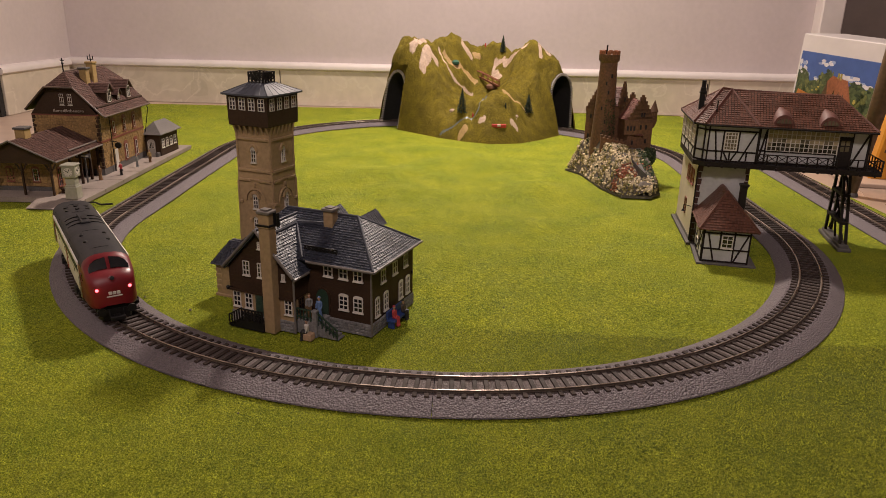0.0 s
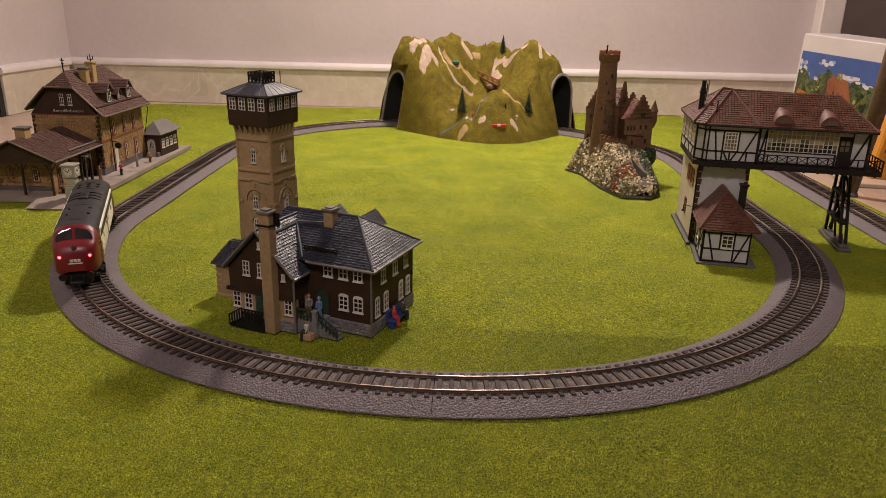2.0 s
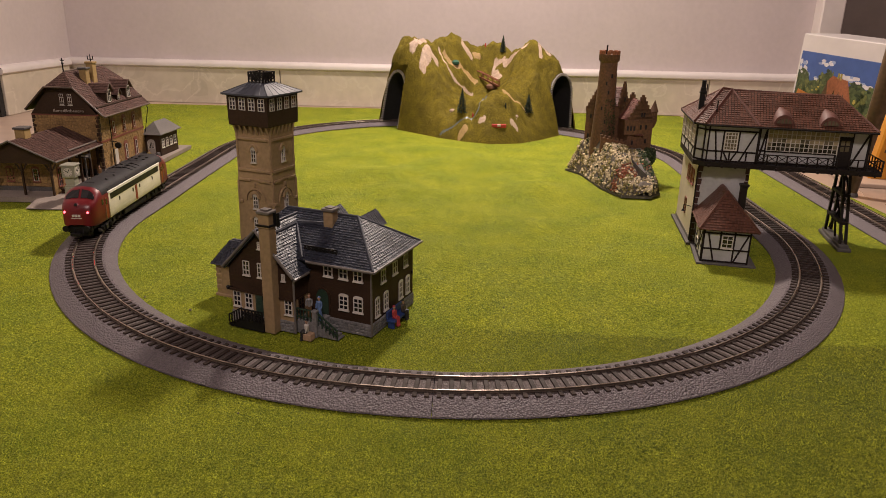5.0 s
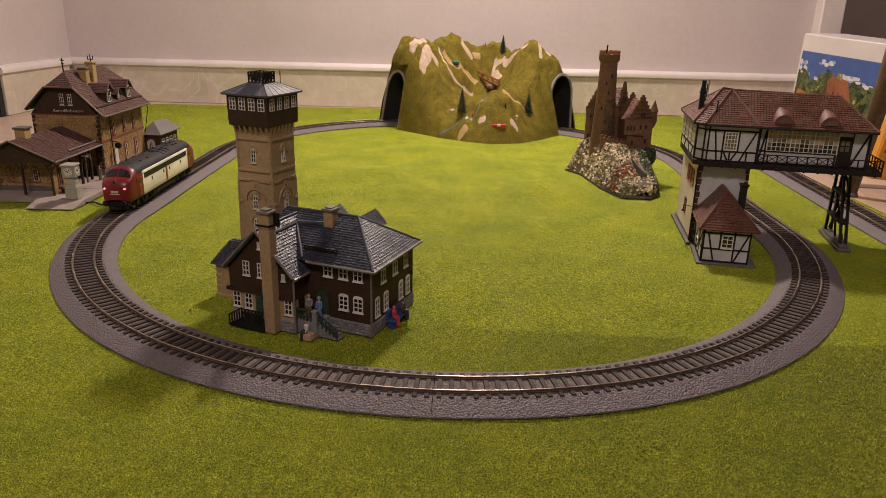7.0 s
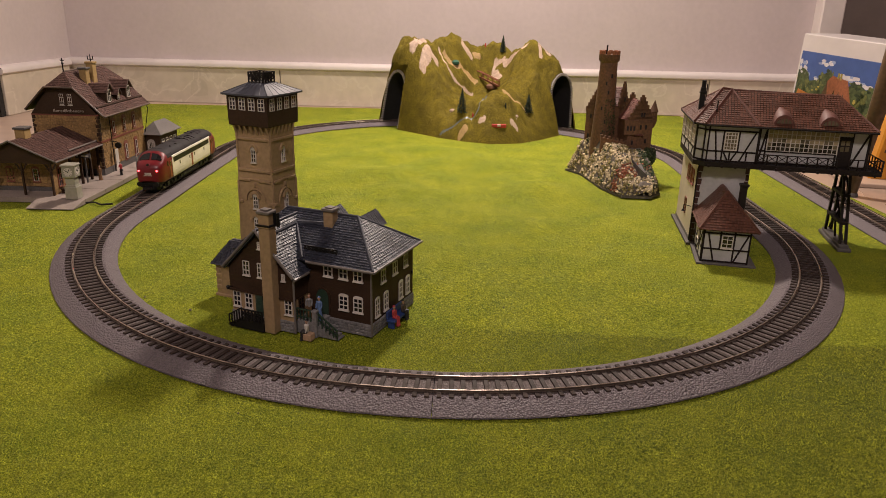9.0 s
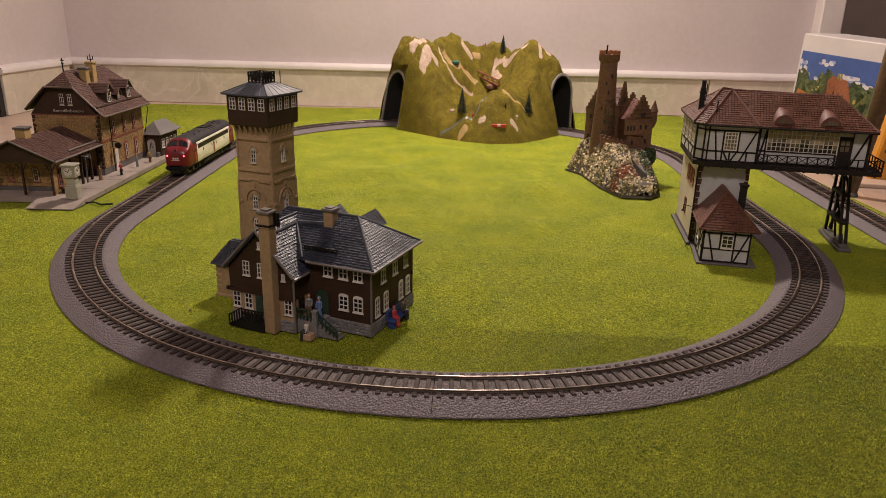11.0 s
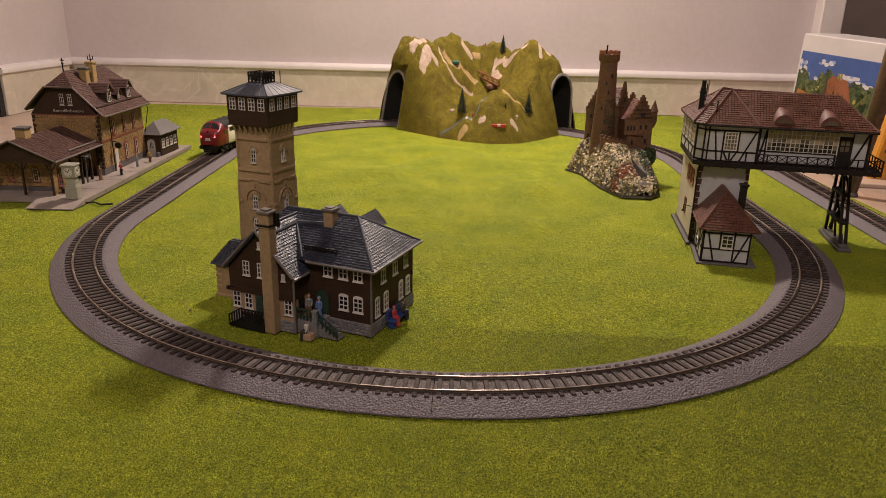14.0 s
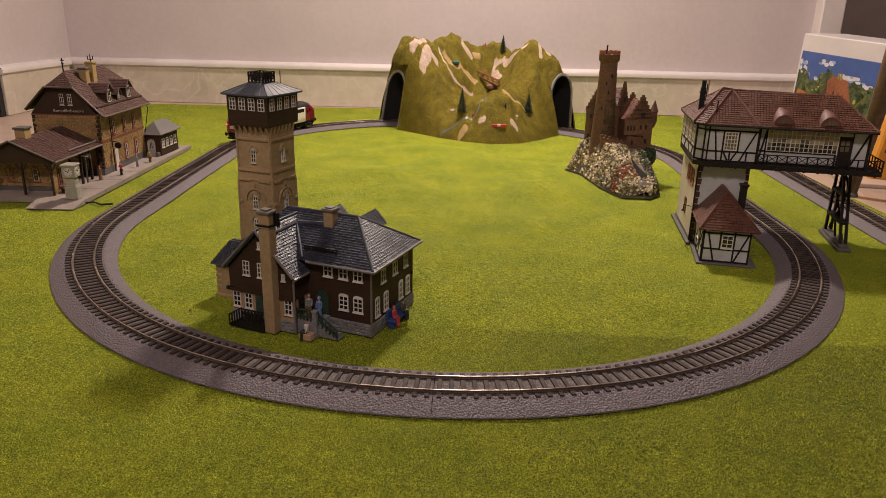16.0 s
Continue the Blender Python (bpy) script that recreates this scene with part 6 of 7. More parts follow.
BRIDGE_RED = material("bridge_brown_red", (0.20, 0.065, 0.035), 0.6, size=0.002)


def mountain():
    base = thing("tunnel_mountain", Matrix(), "flocked green model mountain with two tunnel mouths", "model mountain")
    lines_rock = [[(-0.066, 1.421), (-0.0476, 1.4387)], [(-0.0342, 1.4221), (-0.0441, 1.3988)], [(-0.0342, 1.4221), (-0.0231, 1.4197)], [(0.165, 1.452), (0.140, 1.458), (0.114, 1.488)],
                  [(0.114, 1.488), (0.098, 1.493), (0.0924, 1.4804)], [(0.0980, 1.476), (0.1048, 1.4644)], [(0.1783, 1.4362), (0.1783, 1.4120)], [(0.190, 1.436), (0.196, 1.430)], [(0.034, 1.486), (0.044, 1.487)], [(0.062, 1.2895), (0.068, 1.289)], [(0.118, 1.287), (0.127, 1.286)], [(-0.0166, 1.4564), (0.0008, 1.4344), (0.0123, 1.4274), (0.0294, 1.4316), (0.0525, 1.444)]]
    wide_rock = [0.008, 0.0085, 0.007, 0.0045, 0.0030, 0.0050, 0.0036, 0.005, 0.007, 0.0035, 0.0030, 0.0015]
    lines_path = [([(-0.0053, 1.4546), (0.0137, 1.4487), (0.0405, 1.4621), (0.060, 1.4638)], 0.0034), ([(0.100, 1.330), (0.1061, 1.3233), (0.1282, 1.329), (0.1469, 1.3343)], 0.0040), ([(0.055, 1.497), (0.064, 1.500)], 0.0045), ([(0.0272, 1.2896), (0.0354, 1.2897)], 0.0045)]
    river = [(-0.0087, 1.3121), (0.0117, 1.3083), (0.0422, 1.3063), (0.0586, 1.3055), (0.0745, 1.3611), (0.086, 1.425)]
    nx, ny = 320, 270
    x0, x1, y0, y1 = -0.165, 0.292, 1.256, 1.606
    grid, v = {}, []
    for j in range(ny + 1):
        for i in range(nx + 1):
            x, y = x0 + (x1 - x0) * i / nx, y0 + (y1 - y0) * j / ny
            z = mountain_height(x, y)
            if z > -0.5:
                grid[i, j] = len(v)
                v.append((x, y, z))
    f, k = [], []
    for j in range(ny):
        for i in range(nx):
            c = [grid.get(q) for q in ((i, j), (i + 1, j), (i + 1, j + 1), (i, j + 1))]
            if None in c:
                continue
            x, y = sum(v[q][0] for q in c) / 4, sum(v[q][1] for q in c) / 4
            z = sum(v[q][2] for q in c) / 4
            cut = False
            for px, py, (ax, ay), lean in PORTALS:
                a = (x - px) * ax + (y - py) * ay
                nxm, nym = (ay, -ax)
                b = (x - px) * nxm + (y - py) * nym
                if b > -0.001 - lean * min(z, 0.11) and abs(a) < 0.041 and z < 0.122:
                    cut = True
                if abs(a) < 0.036 and b > -0.05 and z < 0.108 - 0.03 * (a / 0.036) ** 2:
                    cut = True
            if cut:
                continue
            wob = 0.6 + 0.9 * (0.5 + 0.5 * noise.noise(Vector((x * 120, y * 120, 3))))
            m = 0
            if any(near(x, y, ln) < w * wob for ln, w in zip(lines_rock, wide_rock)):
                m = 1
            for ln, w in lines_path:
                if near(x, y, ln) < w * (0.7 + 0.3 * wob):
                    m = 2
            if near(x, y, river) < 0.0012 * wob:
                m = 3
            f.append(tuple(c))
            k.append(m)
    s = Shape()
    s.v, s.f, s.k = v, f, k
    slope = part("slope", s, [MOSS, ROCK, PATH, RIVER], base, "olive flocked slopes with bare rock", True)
    # fluffy flock standing on the green parts
    green = [q for q, m in zip(f, k) if m == 0]
    tuft = Shape()
    for n in range(26000):
        q = random.choice(green)
        p = Vector(v[q[0]]).lerp(Vector(v[q[1]]), random.random()).lerp(Vector(v[q[2]]), random.random() * 0.5) * 1000
        r = random.uniform(0.5, 1.0)
        tuft.m = Matrix.Translation(p) @ mm(0, 0, 0, random.uniform(0, 360), random.uniform(0, 360), 0)
        tuft.add([(r, 0, 0), (-r * 0.6, r * 0.8, 0), (-r * 0.6, -r * 0.8, 0), (0, 0, r * 1.2)], [(0, 1, 3), (1, 2, 3), (2, 0, 3), (0, 2, 1)])
    tagged(part("flock", tuft, FLOCK, slope), kind="stuff")
    for px, py, (ax, ay), lean in PORTALS:
        turn = math.degrees(math.atan2(ay, ax))
        m = Matrix.Translation((px * 1000, py * 1000, 0)) @ mm(0, 0, 0, 0, 0, turn) @ mm(0, 0, 0, -math.degrees(math.atan(lean)), 0, 0)
        w, leg = 33, 72
        pts = [(-w, 0), (-w, 11), (-w, 22), (-w, 33), (-w, 44), (-w, 56), (-w, leg)]
        pts += [(-w * math.cos(math.pi * i / 12), leg + 35 * math.sin(math.pi * i / 12)) for i in range(1, 12)]
        pts += [(-x, z) for x, z in reversed(pts[:7])]
        out = [(x * 1.13, z if z < leg else leg + (z - leg) * 1.13) for x, z in pts]
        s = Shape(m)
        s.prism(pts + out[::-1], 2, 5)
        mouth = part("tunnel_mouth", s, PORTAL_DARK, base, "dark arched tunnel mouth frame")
        for i in range(len(pts) - 1):
            for half in (0, 1, 2):
                a0 = [Vector((*pts[i], 0)).lerp(Vector((*pts[i + 1], 0)), t) for t in (half / 3 + 0.06, half / 3 + 0.24)]
                b0 = [Vector((*out[i], 0)).lerp(Vector((*out[i + 1], 0)), t) for t in (half / 3 + 0.06, half / 3 + 0.24)]
                s = Shape(m)
                s.prism([(a0[0].x, a0[0].y), (a0[1].x, a0[1].y), (b0[1].x, b0[1].y), (b0[0].x, b0[0].y)], -0.6 - 0.8 * random.random(), 2.5)
                part("stone", s, PORTAL_LIGHT, mouth)
        # flocked wall between the arch and the slope above it
        s = Shape(m)
        side = [-42 + 2 * i for i in range(43)]
        low, high = [], []
        for a in side:
            deep = 2.5 + 100 * lean
            x, y = px + (a * ax + deep * -ay) * 0.001, py + (a * ay + deep * ax) * 0.001
            top = max(-2.0, mountain_height(x, y) * 1000)
            q = abs(a) / (w * 1.05)
            arch = 0.0 if q >= 1 else leg + 35 * 1.05 * math.sqrt(1 - q * q)
            low.append((a, 2.2, min(arch, top)))
            high.append((a, 2.2, top + 0.6 if top > arch else min(arch, top)))
        s.loft([low, high, [(h[0], 4.5 if h[2] > q[2] else 2.2, h[2]) for q, h in zip(low, high)]], close=False)
        part("portal_wall", s, MOSS, mouth)
        # black sheet inside the arch, the tunnel's shade put into its colour
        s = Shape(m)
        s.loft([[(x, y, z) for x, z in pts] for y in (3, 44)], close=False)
        part("tunnel_lining", s, OPENING_SHADE, mouth)
    # footbridge over the gorge
    s = Shape()
    s.loft([[(61, 1476, 96), (61, 1484, 96), (61, 1484, 99), (61, 1476, 99)], [(100, 1420, 82), (104, 1427, 82), (104, 1427, 85), (100, 1420, 85)]])
    br = part("footbridge", s, BRIDGE_RED, base, "red brown toy footbridge")
    for dx, dy in ((0, 0), (3, 7)):
        s = Shape()
        s.rod((61 + dx, 1476 + dy, 108), (100 + dx, 1420 + dy, 94), 0.9)
        for t in (0, 0.25, 0.5, 0.75, 1):
            s.rod((61 + 39 * t + dx, 1476 - 56 * t + dy, 98 - 14 * t), (61 + 39 * t + dx, 1476 - 56 * t + dy, 108 - 14 * t), 0.8)
        part("handrail", s, BRIDGE_RED, br)
    s = Shape()
    s.ball((90, 1444, 80), 12, 10, 0.6)
    part("gorge", s, ROCK_BROWN, base, "brown painted gorge under the bridge", True)
    s = Shape()
    for c, r in (((12, 1352, 43), 6), ((124, 1302, 37), 6), ((128, 1306, 42), 4), ((100, 1315, 52), 4)):
        s.ball(c, r, 8, 0.8)
    part("boulder", s, ROCK, base, "pale painted boulders", True)
    s = Shape()
    s.box(82, 108, 1276, 1284, 26, 32, 0.8)
    hs = part("toy_car", s, TIN_RED, base, "small red toy cars on the slope")
    s = Shape()
    s.box(92, 98, 1274.5, 1276.5, 28, 32, 0.5)
    part("stripe", s, WHITE, hs)
    s = Shape()
    s.ball((17, 1455, 124), 8, 10, 0.7)
    part("bush", s, TEAL, base, "small bright green bush")
    for x, y, mat in ((49, 1311, TIN_RED), (78, 1519, TIN_RED), (107, 1301, FIR)):
        s = Shape()
        z = mountain_height(x * 0.001, y * 0.001) * 1000
        s.tube([(x, y, z - 3, 1.6), (x, y, z + 3, 1.8), (x, y, z + 5, 0.9)], 8)
        s.ball((x, y, z + 6.2), 1.2)
        part("painted_mark", s, mat, base)

    for x, y, h, r in ((0.029, 1.318, 46, 10), (0.152, 1.335, 36, 8.5), (0.113, 1.505, 34, 7)):
        z = mountain_height(x, y)
        t = thing("fir_tree", pose(x, y, z - 0.002), "small dark green model fir tree", "tree", "fir trees on the mountain")
        s = Shape()
        s.tube([(0, 0, 0, 1.3), (0, 0, h * 0.9, 0.3)], 7)
        part("trunk", s, BARK, t)
        s = Shape()
        for lay in range(11):
            q = lay / 10
            rr = r * (1 - q) ** 0.85 + 0.6
            zz = h * (0.1 + 0.86 * q)
            n = 11
            for i in range(n):
                a = 2 * math.pi * (i + random.random() * 0.7) / n
                ln = rr * random.uniform(0.7, 1.1)
                c, d = math.cos(a), math.sin(a)
                s.add([(0, 0, zz + h * 0.07), (c * ln - d * 1.3, d * ln + c * 1.3, zz - 1.8), (c * ln * 1.05, d * ln * 1.05, zz - 0.4), (c * ln + d * 1.3, d * ln - c * 1.3, zz - 1.8)], [(0, 1, 2), (0, 2, 3), (0, 3, 1), (1, 3, 2)])
        part("crown", s, FIR, t)


mountain()

# ---- the castle on its rock ----
CASTLE_FOOT = [(-58, 70), (-42, 42), (-29, -42), (-12, -86), (24, -88), (42, -66), (48, 10), (52, 60), (20, 95), (-30, 95)]
BRICK = material("castle_brown", (0.118, 0.057, 0.027), 0.7, var=0.3, size=0.003, bump=0.35, rand=0.12)
BRICK_RED = material("castle_roof_red", (0.115, 0.040, 0.028), 0.6, var=0.25, size=0.002, bump=0.25, island=True)
STONES = material("castle_rubble", (0.48, 0.40, 0.26), 0.75, var=0.3, size=0.003, bump=0.3, island=True)
HEATHER = material("castle_moss_red", (0.20, 0.065, 0.03), 0.9, var=0.35, size=0.002, bump=0.4, island=True)
SHRUB = material("castle_shrub", (0.030, 0.050, 0.016), 0.9, var=0.35, size=0.002, bump=0.4, island=True)
YELLOW_MOSS = material("castle_moss_yellow", (0.19, 0.155, 0.055), 0.9, var=0.35, size=0.002, bump=0.4, island=True)
ROCK_DARK = material("castle_rock", (0.10, 0.085, 0.07), 0.8, var=0.35, size=0.004, bump=0.4)


def castle():
    c = thing("castle", pose(0.240, 0.980, 0), "brown brick model castle on a rubble-covered rock", "model castle")
    foot = [(x * 0.001, y * 0.001) for x, y in CASTLE_FOOT]

    def top(x, y):
        d = inside(x * 0.001, y * 0.001, foot) * 1000
        crest = 54 if x < 6 else 47
        plateau = crest if y > -22 else max(10, crest + (y + 22) * 0.62)
        if x < -25:
            plateau -= (-25 - x) * 0.6
        return max(0, min(plateau, 4 + d * 3.0) * (1 if d > 0 else 0))

    s = Shape()
    nx = ny = 60
    grid = {}
    for j in range(ny + 1):
        for i in range(nx + 1):
            x, y = -60 + 114 * i / nx, -90 + 188 * j / ny
            if inside(x * 0.001, y * 0.001, foot) > -0.0015:
                grid[i, j] = len(s.v)
                s.v.append((x * 0.001, y * 0.001, (top(x, y) + 3 * noise.noise(Vector((x * 0.13, y * 0.13, 0))) if top(x, y) > 4 else top(x, y)) * 0.001))
    for (i, j) in list(grid):
        q = [grid.get(k) for k in ((i, j), (i + 1, j), (i + 1, j + 1), (i, j + 1))]
        if None not in q:
            s.f.append(tuple(q))
            s.k.append(0)
    rock = part("rock", s, ROCK_DARK, c, "dark rock base", True)
    s = Shape()
    s.plate([(x * 1.03, y * 1.02) for x, y in CASTLE_FOOT], 0, 2.6)
    part("base_sheet", s, ROCK_DARK, c, "thin dark base sheet")
    kinds = {"rubble": (STONES, Shape()), "heather": (HEATHER, Shape()), "shrub": (SHRUB, Shape()), "moss": (YELLOW_MOSS, Shape())}
    for n in range(6400):
        x, y = random.uniform(-58, 50), random.uniform(-88, 75)
        z = top(x, y)
        if z <= 1 or (y > 8 and x > -26 and z > 46) or (x > 10 and y > -6 and z > 44):
            continue
        r = random.uniform(0.9, 2.5) * (1.25 if x < 0 else 1.0)
        q = noise.noise(Vector((x * 0.06, y * 0.06, 5)))
        kind = "rubble"
        if x > 20 and y > -60 and random.random() < 0.75:
            kind = "shrub"
        elif abs(y + 58 - x * 0.5) < 9 and random.random() < 0.8:
            kind = "heather"
        elif q > -0.08 and random.random() < 0.62:
            kind = "moss"
        elif random.random() < 0.10:
            kind = "shrub"
        p = kinds[kind][1]
        p.m = mm(x, y, z, random.uniform(0, 360), random.uniform(0, 360), random.uniform(0, 360))
        v = [(r * a * random.uniform(0.7, 1.2), r * b * random.uniform(0.7, 1.2), r * d * random.uniform(0.7, 1.2)) for a, b, d in ((1, 0, 0), (-1, 0, 0), (0, 1, 0), (0, -1, 0), (0, 0, 1), (0, 0, -1))]
        p.add(v, [(0, 2, 4), (2, 1, 4), (1, 3, 4), (3, 0, 4), (2, 0, 5), (1, 2, 5), (3, 1, 5), (0, 3, 5)])
    bush = kinds["shrub"][1]
    for n in range(420):
        d = Vector((random.gauss(0, 1), random.gauss(0, 1), random.gauss(0, 1))).normalized() * random.uniform(0.6, 1.0)
        bush.m = mm(39 + 9 * d.x, -12 + 12 * d.y, 40 + 13 * d.z, random.uniform(0, 360), random.uniform(0, 360), 0)
        bush.add([(2.2, 0, 0), (-1.2, 1.5, 0), (-1.2, -1.5, 0), (0, 0, 1.6)], [(0, 1, 3), (1, 2, 3), (2, 0, 3), (0, 2, 1)])
    for name, (mat, p) in kinds.items():
        tagged(part(name, p, mat, rock), kind="stuff")
    s = Shape()
    s.loft([[(14, -62, 24), (24, -64, 18), (24, -64, 40 - 14), (14, -62, 34)], [(4, -14, 44), (16, -14, 44), (16, -14, 48), (4, -14, 48)]])
    part("approach_ramp", s, STONE_DARK, c, "grey approach ramp")
    # round keep
    kx, ky = -16, 40
    s = Shape()
    s.tube([(kx, ky, 30, 17.5), (kx, ky, 60, 15.8), (kx, ky, 110, 13.4), (kx, ky, 152, 12.0)], 24)
    s.tube([(kx, ky, 160, 11.8), (kx, ky, 163, 14.2), (kx, ky, 171, 14.2), (kx, ky, 171.2, 11.5)], 24)
    s.tube([(kx, ky, 151, 12.0), (kx, ky, 160, 11.8)], 24)
    keep = part("keep", s, BRICK, c, "tall round brown brick keep", True)
    for i in range(10):
        a = 2 * math.pi * i / 10
        s = Shape(mm(kx, ky, 0, 0, 0, math.degrees(a)))
        s.box(11, 14, -2.6, 2.6, 170.5, 176, 0.3)
        part("merlon", s, BRICK_TOP, keep)
    for z, a in ((60, 250), (78, 262), (96, 240), (118, 270), (130, 255), (140, 285)):
        s = Shape(mm(kx, ky, 0, 0, 0, a))
        rr = 16.9 - (z - 60) * 0.04
        s.box(rr - 3, rr - 0.2, -1, 1, z, z + 5)
        part("slit", s, OPENING_SHADE, keep)
    s = Shape()
    s.rod((kx - 4, ky, 170), (kx - 4, ky, 183), 1.1)
    part("flag_pole", s, TIMBER, keep)
    ivy = Shape()
    for n in range(160):
        a, z = radians(random.uniform(255, 335)), random.uniform(52, 112)
        rr = 17.6 - (z - 40) * 0.055
        ivy.m = mm(kx + rr * math.cos(a), ky + rr * math.sin(a), z, random.uniform(0, 360), 0, random.uniform(0, 360))
        ivy.add([(1.4, 0, 0), (-1, 1, 0), (-1, -1, 0), (0, 0, 1.2)], [(0, 1, 3), (1, 2, 3), (2, 0, 3), (0, 2, 1)])
    tagged(part("ivy", ivy, SHRUB, keep), kind="stuff")

    def stepped(m, w, depth, wall, peak, steps, name):
        s = Shape(m)
        s.box(-w / 2, w / 2, 0, depth, 20, wall)
        hs = part(name, s, BRICK, c, "brown brick castle house")
        for y in (-0.5, depth - 2.5):
            s = Shape(m)
            for k in range(steps):
                half = w / 2 * (1 - k / steps) + 0.8
                s.box(-half, half, y, y + 3, wall + (peak - wall) * k / steps - 3, wall + (peak - wall) * (k + 1) / steps, 0)
            s.box(-1.6, 1.6, y, y + 3, peak - 1, peak + 3)
            part("stepped_gable", s, BRICK, hs)
        for e in (-1, 1):
            a, b2, r0, r1 = m @ Vector((e * (w / 2 + 1), depth, wall)), m @ Vector((e * (w / 2 + 1), 0, wall)), m @ Vector((0, 0, peak - 5)), m @ Vector((0, depth, peak - 5))
            order = [b2, a, r1, r0] if e > 0 else [a, b2, r0, r1]
            roof(hs, [order], BRICK_RED, (2.6, 2.6), thick=1)
        for x, z in ((-w * 0.22, wall - 12), (0, wall - 12), (w * 0.22, wall - 12), (0, wall + 5), (-w * 0.3, 52), (w * 0.25, 54), (w * 0.1, wall + 5)):
            s = Shape(m)
            s.box(x - 1.2, x + 1.2, -0.9, 0.5, z, z + 6)
            part("lancet", s, OPENING_SHADE, hs)
        return hs

    stepped(mm(29, 10, 0, 0, 0, 12), 36, 34, 85, 117, 6, "great_house")
    stepped(mm(12, 48, 0, 0, 0, 55), 30, 34, 101, 131, 5, "rear_house")
    stepped(mm(-26, 56, 0, 0, 0, -30), 26, 30, 92, 118, 5, "side_house")
    s = Shape()
    s.box(6, 24, 5, 12, 66, 86, 0)
    part("bay", s, BRICK, c)
    for x in (5, 9.5, 14):
        s = Shape()
        s.box(x + 4, x + 6.6, 4.4, 5.4, 72, 78)
        part("lancet", s, OPENING_SHADE, c)
    # front curtain wall with battlements
    s = Shape()
    s.loft([[(-25, 6, 28), (-25, 11, 28), (-25, 11, 62), (-25, 6, 62)], [(7, -8, 28), (7, -3, 28), (7, -3, 57), (7, -8, 57)]])
    cw = part("curtain_wall", s, BRICK, c, "brown curtain wall")
    for k in range(7):
        t = k / 6
        x, y, z = -24 + 30 * t, 6.4 - 14 * t, 61.5 - 5 * t
        s = Shape()
        s.box(x - 1.5, x + 1.5, y - 0.2, y + 4, z, z + 4)
        part("merlon", s, BRICK, cw)
    for k in range(3):
        s = Shape()
        s.box(-17 + 8 * k, -15.4 + 8 * k, 1.4 - 3.5 * k, 6 - 3.5 * k, 49, 53)
        part("slit", s, OPENING_SHADE, cw)
    s = Shape()
    s.tube([(48, 20, 74, 2), (48, 20, 82, 5), (48, 20, 96, 5), (48, 20, 97, 6), (48, 20, 112, 0.5)], 12)
    part("corner_turret", s, BRICK, c, "small round corner turret", True)
    for k, (x, z) in enumerate(((16, 66), (19.5, 66), (23, 66), (26.5, 66))):
        s = Shape()
        s.ball((x + 6, 9, z - 1), 1.8, 7)
        part("awning", s, BRICK_RED, c)


BRICK_TOP = material("castle_top_orange", (0.27, 0.10, 0.045), 0.7, var=0.25, size=0.002, bump=0.3)
castle()

# ---- boxes standing on the floor beside the layout ----
BOX_WHITE = material("box_white", (0.50, 0.46, 0.45), 0.5, var=0.03, size=0.02, bump=0.03)
PRINT_SKY = material("print_sky", (0.045, 0.085, 0.25), 0.4, var=0.1, size=0.02, bump=0.0)
PRINT_CLOUD = material("print_cloud", (0.48, 0.46, 0.48), 0.4, var=0.1, size=0.01, bump=0.0)
PRINT_HAZE = material("print_haze", (0.22, 0.27, 0.42), 0.4, var=0.1, size=0.01, bump=0.0)
PRINT_LEAF = material("print_leaf", (0.11, 0.12, 0.04), 0.4, var=0.4, size=0.004, bump=0.0)
PRINT_SHADE = material("print_shade", (0.025, 0.04, 0.02), 0.4, var=0.4, size=0.004, bump=0.0)
PRINT_TREE = material("print_tree", (0.055, 0.075, 0.03), 0.4, var=0.5, size=0.006, bump=0.0)
PRINT_ORANGE = material("print_orange", (0.34, 0.13, 0.03), 0.4, var=0.2, size=0.006, bump=0.0)
PRINT_ROOF = material("print_roof", (0.22, 0.075, 0.035), 0.4, var=0.2, size=0.004, bump=0.0)
PRINT_YELLOW = material("print_yellow", (0.27, 0.23, 0.05), 0.4, var=0.3, size=0.005, bump=0.0)
PRINT_BROWN = material("print_brown", (0.075, 0.045, 0.022), 0.35, var=0.4, size=0.008, bump=0.0)
LEG_WOOD = material("dark_leg_wood", (0.080, 0.046, 0.020), 0.35, var=0.3, size=0.006, bump=0.1, big=0.3)
BOX_ORANGE = material("box_orange", (0.55, 0.23, 0.02), 0.4, var=0.06, size=0.02, bump=0.02)


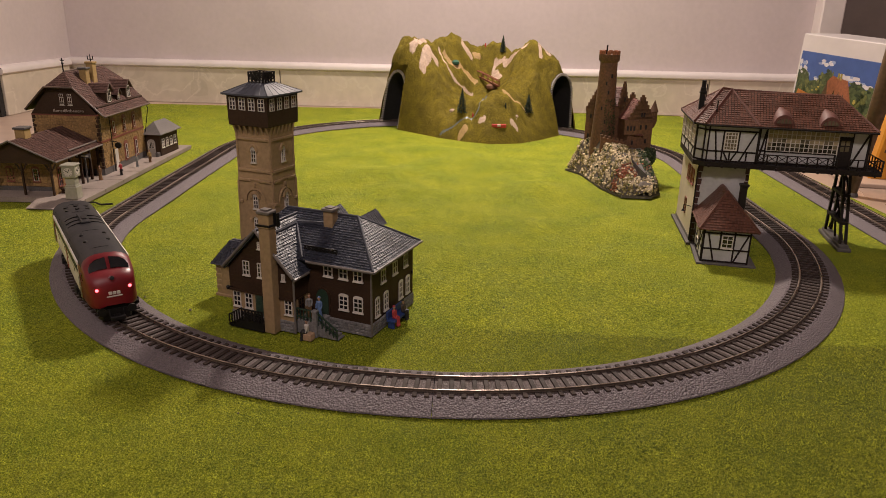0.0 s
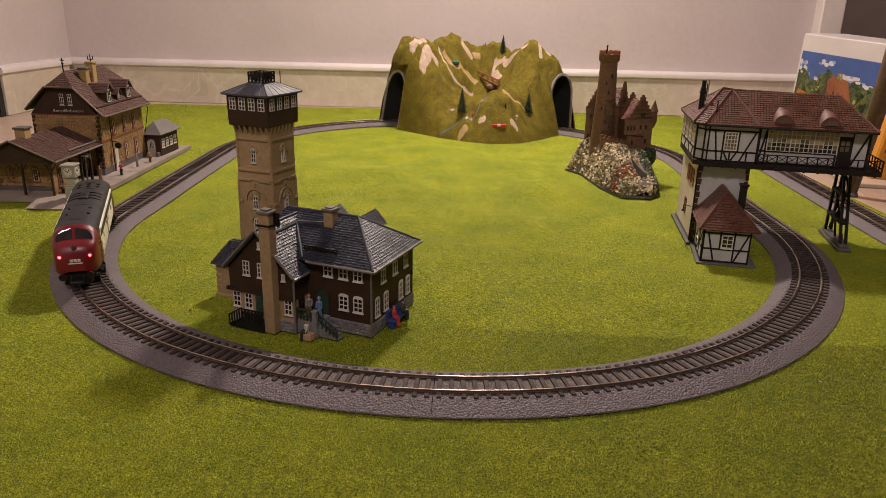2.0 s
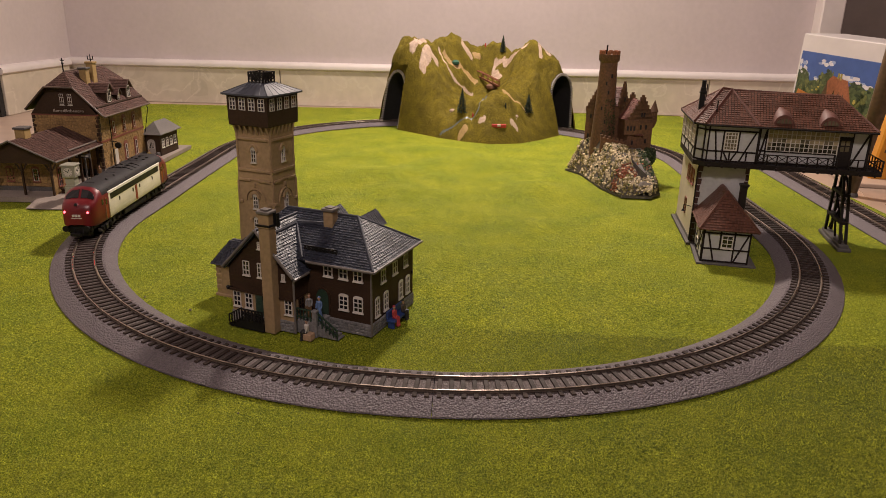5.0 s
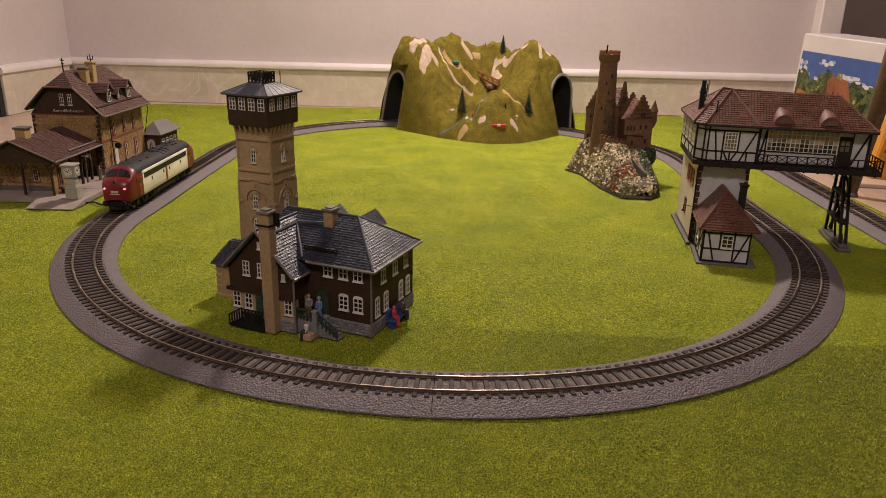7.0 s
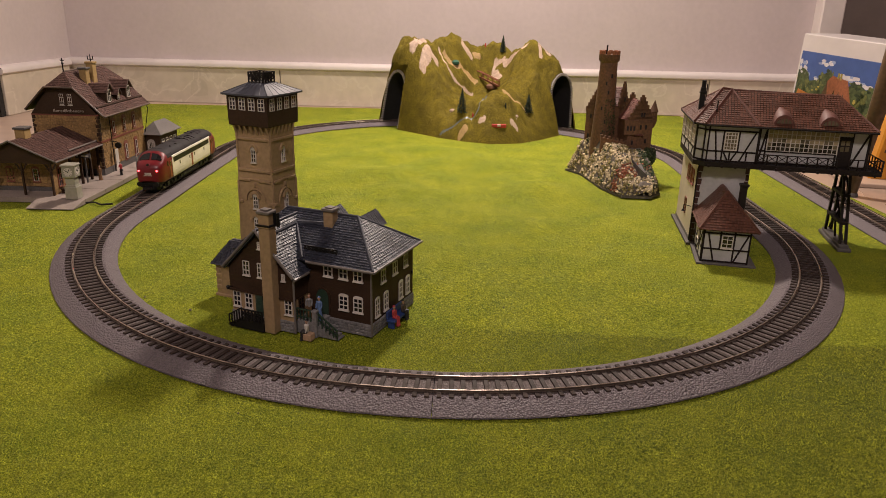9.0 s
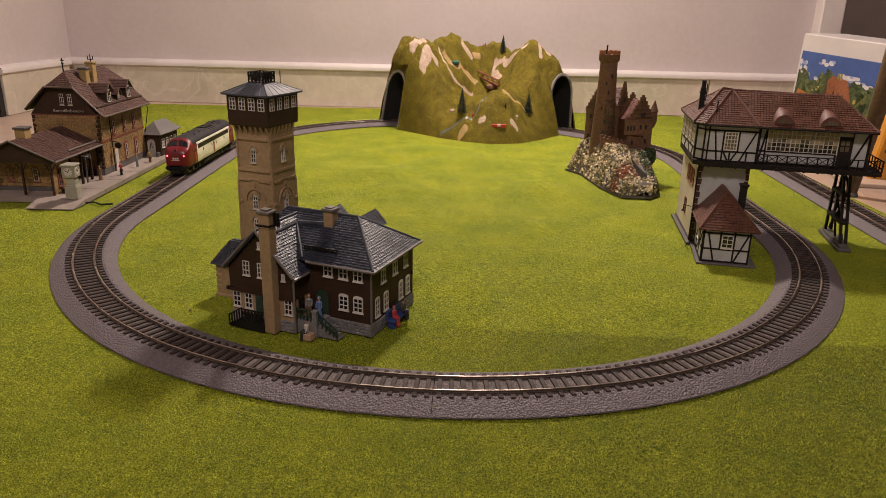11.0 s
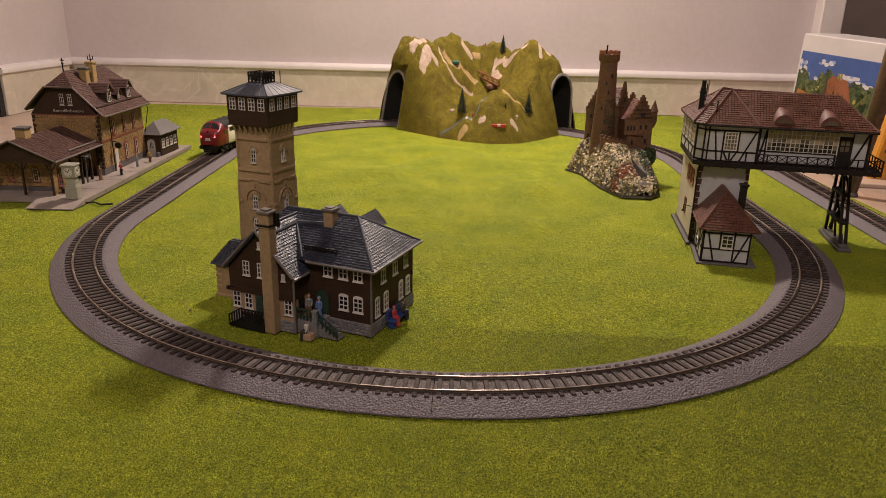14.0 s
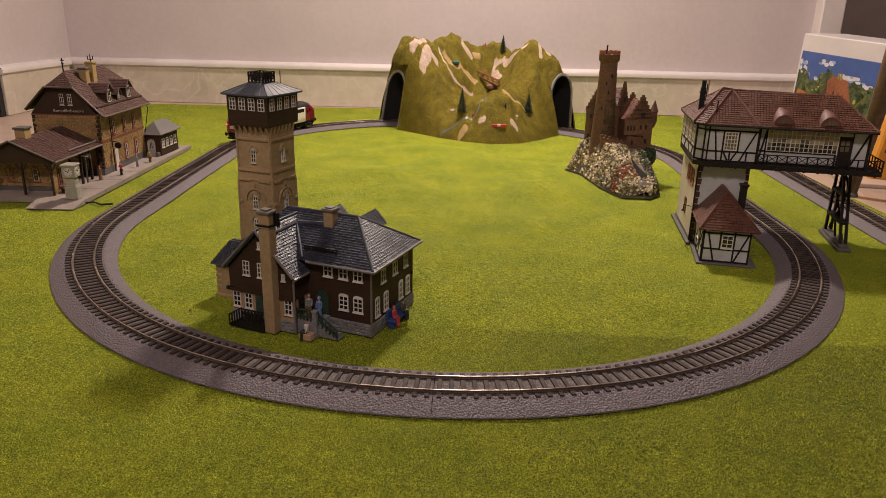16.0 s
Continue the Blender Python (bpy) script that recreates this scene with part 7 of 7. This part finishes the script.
def boxes():
    # the big box stands behind the signal box; its printed face carries a landscape picture
    left, right = Vector((0.658, 1.38, 0.1955)), Vector((0.7062, 1.2, 0.1859))
    e = (right - left).normalized()
    up = Vector((0, 0, 1))
    up = (up - e * up.dot(e)).normalized()
    n = e.cross(up)
    m = Matrix(((e.x, -n.x, up.x, left.x), (e.y, -n.y, up.y, left.y), (e.z, -n.z, up.z, left.z), (0, 0, 0, 1)))
    b = thing("picture_box", m, "white cardboard box with a printed landscape picture", "box")
    s = Shape()
    s.box(0, 330, 0, 90, -212, 0, 1.5)
    part("carton", s, BOX_WHITE, b)
    s = Shape()
    s.box(6, 324, -0.6, 0.4, -190, -30)
    pic = part("printed_picture", s, PRINT_SKY, b, "printed picture of trees and an orange house")
    rnd = random.Random(4)

    def blob(name, x, z, rx, rz, mat, d):
        s = Shape()
        k = 14
        s.prism([(max(6.5, x + rx * math.cos(2 * math.pi * i / k) * rnd.uniform(0.85, 1.08)), z + rz * math.sin(2 * math.pi * i / k) * rnd.uniform(0.85, 1.08)) for i in range(k)], -d, -0.5)
        part(name, s, mat, pic)

    for x, z, rx, rz in ((10, -54, 14, 12), (26, -68, 14, 8), (75, -44, 20, 7), (122, -64, 26, 8), (60, -74, 14, 6), (160, -70, 20, 6)):
        for k in range(12):
            blob("printed_cloud", x + rx * rnd.uniform(-0.9, 0.9), z + rz * rnd.uniform(-0.7, 0.5), rx * rnd.uniform(0.18, 0.36), rz * rnd.uniform(0.25, 0.5), PRINT_CLOUD if k % 3 else PRINT_HAZE, 0.6 + 0.02 * k)
    for x, z, rx, rz in ((18, -100, 22, 42), (50, -108, 24, 34), (80, -96, 20, 40), (118, -108, 22, 30), (150, -104, 30, 34), (190, -104, 40, 36), (250, -106, 60, 38)):
        blob("printed_tree", x, z, rx, rz, PRINT_TREE, 0.8)
        for k in range(22):
            blob("printed_tuft", x + rx * rnd.uniform(-0.95, 0.95), z + rz * rnd.uniform(-0.8, 1.0), rx * rnd.uniform(0.08, 0.24), rz * rnd.uniform(0.06, 0.16), (PRINT_TREE, PRINT_LEAF, PRINT_SHADE)[k % 3], 0.82 + 0.01 * k)
    s = Shape()
    s.box(6, 324, -0.85, -0.5, -190, -125)
    part("printed_meadow", s, PRINT_YELLOW, pic)
    for q, mat, d in ((((76, -150), (144, -150), (144, -110), (76, -102)), PRINT_ORANGE, 1.0), (((73, -104), (82, -74), (92, -64), (128, -68), (148, -114)), PRINT_ROOF, 1.05), (((73, -104), (82, -74), (88, -106)), PRINT_BROWN, 1.1),
                      (((8, -126), (74, -126), (70, -108), (14, -98)), PRINT_ORANGE, 1.1), (((103, -68), (107, -68), (107, -58), (103, -58)), PRINT_YELLOW, 1.1), (((109, -69), (113, -69), (113, -58), (109, -58)), PRINT_YELLOW, 1.1),
                      (((98, -98), (104, -98), (102, -86)), PRINT_BROWN, 1.1), (((109, -100), (115, -100), (113, -88)), PRINT_BROWN, 1.1), (((120, -102), (126, -102), (124, -90)), PRINT_BROWN, 1.1), (((90, -108), (146, -113), (147, -115), (90, -110)), PRINT_BROWN, 1.1)):
        s = Shape()
        s.prism(q, -d, -0.5)
        part("printed_house", s, mat, pic)
    for x, z, rx, rz in ((158, -110, 10, 18), (54, -92, 10, 6)):
        for k in range(9):
            blob("printed_bush", x + rx * rnd.uniform(-0.9, 0.9), z + rz * rnd.uniform(-0.9, 0.9), rx * 0.32, rz * 0.24, PRINT_YELLOW if k % 2 else PRINT_LEAF, 1.15 + 0.01 * k)
    # an orange box beside the wooden leg of a piece of furniture
    c = thing("orange_box", pose(0.607, 1.03, 0.0, 0, 0, -12), "orange printed cardboard box standing on the floor", "box")
    lean = mm(-9, 0, 0, 0, 7, 0)
    s = Shape(lean)
    s.box(22, 190, 0, 60, 3, 96, 3)
    part("carton", s, BOX_ORANGE, c, "orange carton")
    for k in range(2):
        s = Shape(lean)
        s.box(30, 60, -0.6, 0.3, 46 + 9 * k, 50 + 9 * k)
        part("lettering_bar", s, PRINT_BROWN, c)
    s = Shape()
    s.box(-30, 200, -40, 90, -3, 3, 1)
    part("tray", s, FLOOR, c)
    foot, head = Vector((549, 942, 0)), Vector((590, 938, 400))
    s = Shape()
    turn = (head - foot).to_track_quat("Z", "Y").to_matrix().to_4x4()
    long = (head - foot).length
    s.tube([(0, 0, 0, 6.4), (0, 0, 3, 7.4), (0, 0, long * 0.5, 13.2), (0, 0, long, 19)], 20, Matrix.Translation(foot) @ turn)
    leg = thing("furniture_leg", Matrix(), "tapered dark brown wooden furniture leg on the floor", "furniture leg")
    part("shaft", s, LEG_WOOD, leg, "", True)
    s = Shape()
    s.tube([(foot.x, foot.y, -3, 9), (foot.x, foot.y, 0, 9), (foot.x, foot.y, 3, 7)], 16)
    part("glide", s, STONE_DARK, leg, "grey glide under the leg")


def crumbs():
    for x, y, r in ((-0.196, 0.511, 1.3), (-0.241, 0.535, 0.9), (-0.385, 0.552, 1.0), (-0.118, 0.365, 0.7), (0.05, 0.53, 0.8)):
        s = Shape()
        s.ball((0, 0, r * 0.5), r, 7, 0.6)
        c = link("crumb", s, CRUMB, smooth=True)
        c.matrix_world = pose(x, y, 0, 0, 0, x * 900)
        tagged(c, "tiny dirt crumb lying on the grass mat", "crumb", "crumbs on the mat")


CRUMB = material("crumb_brown", (0.12, 0.10, 0.08), 0.8, size=0.001)
crumbs()
boxes()

motions()
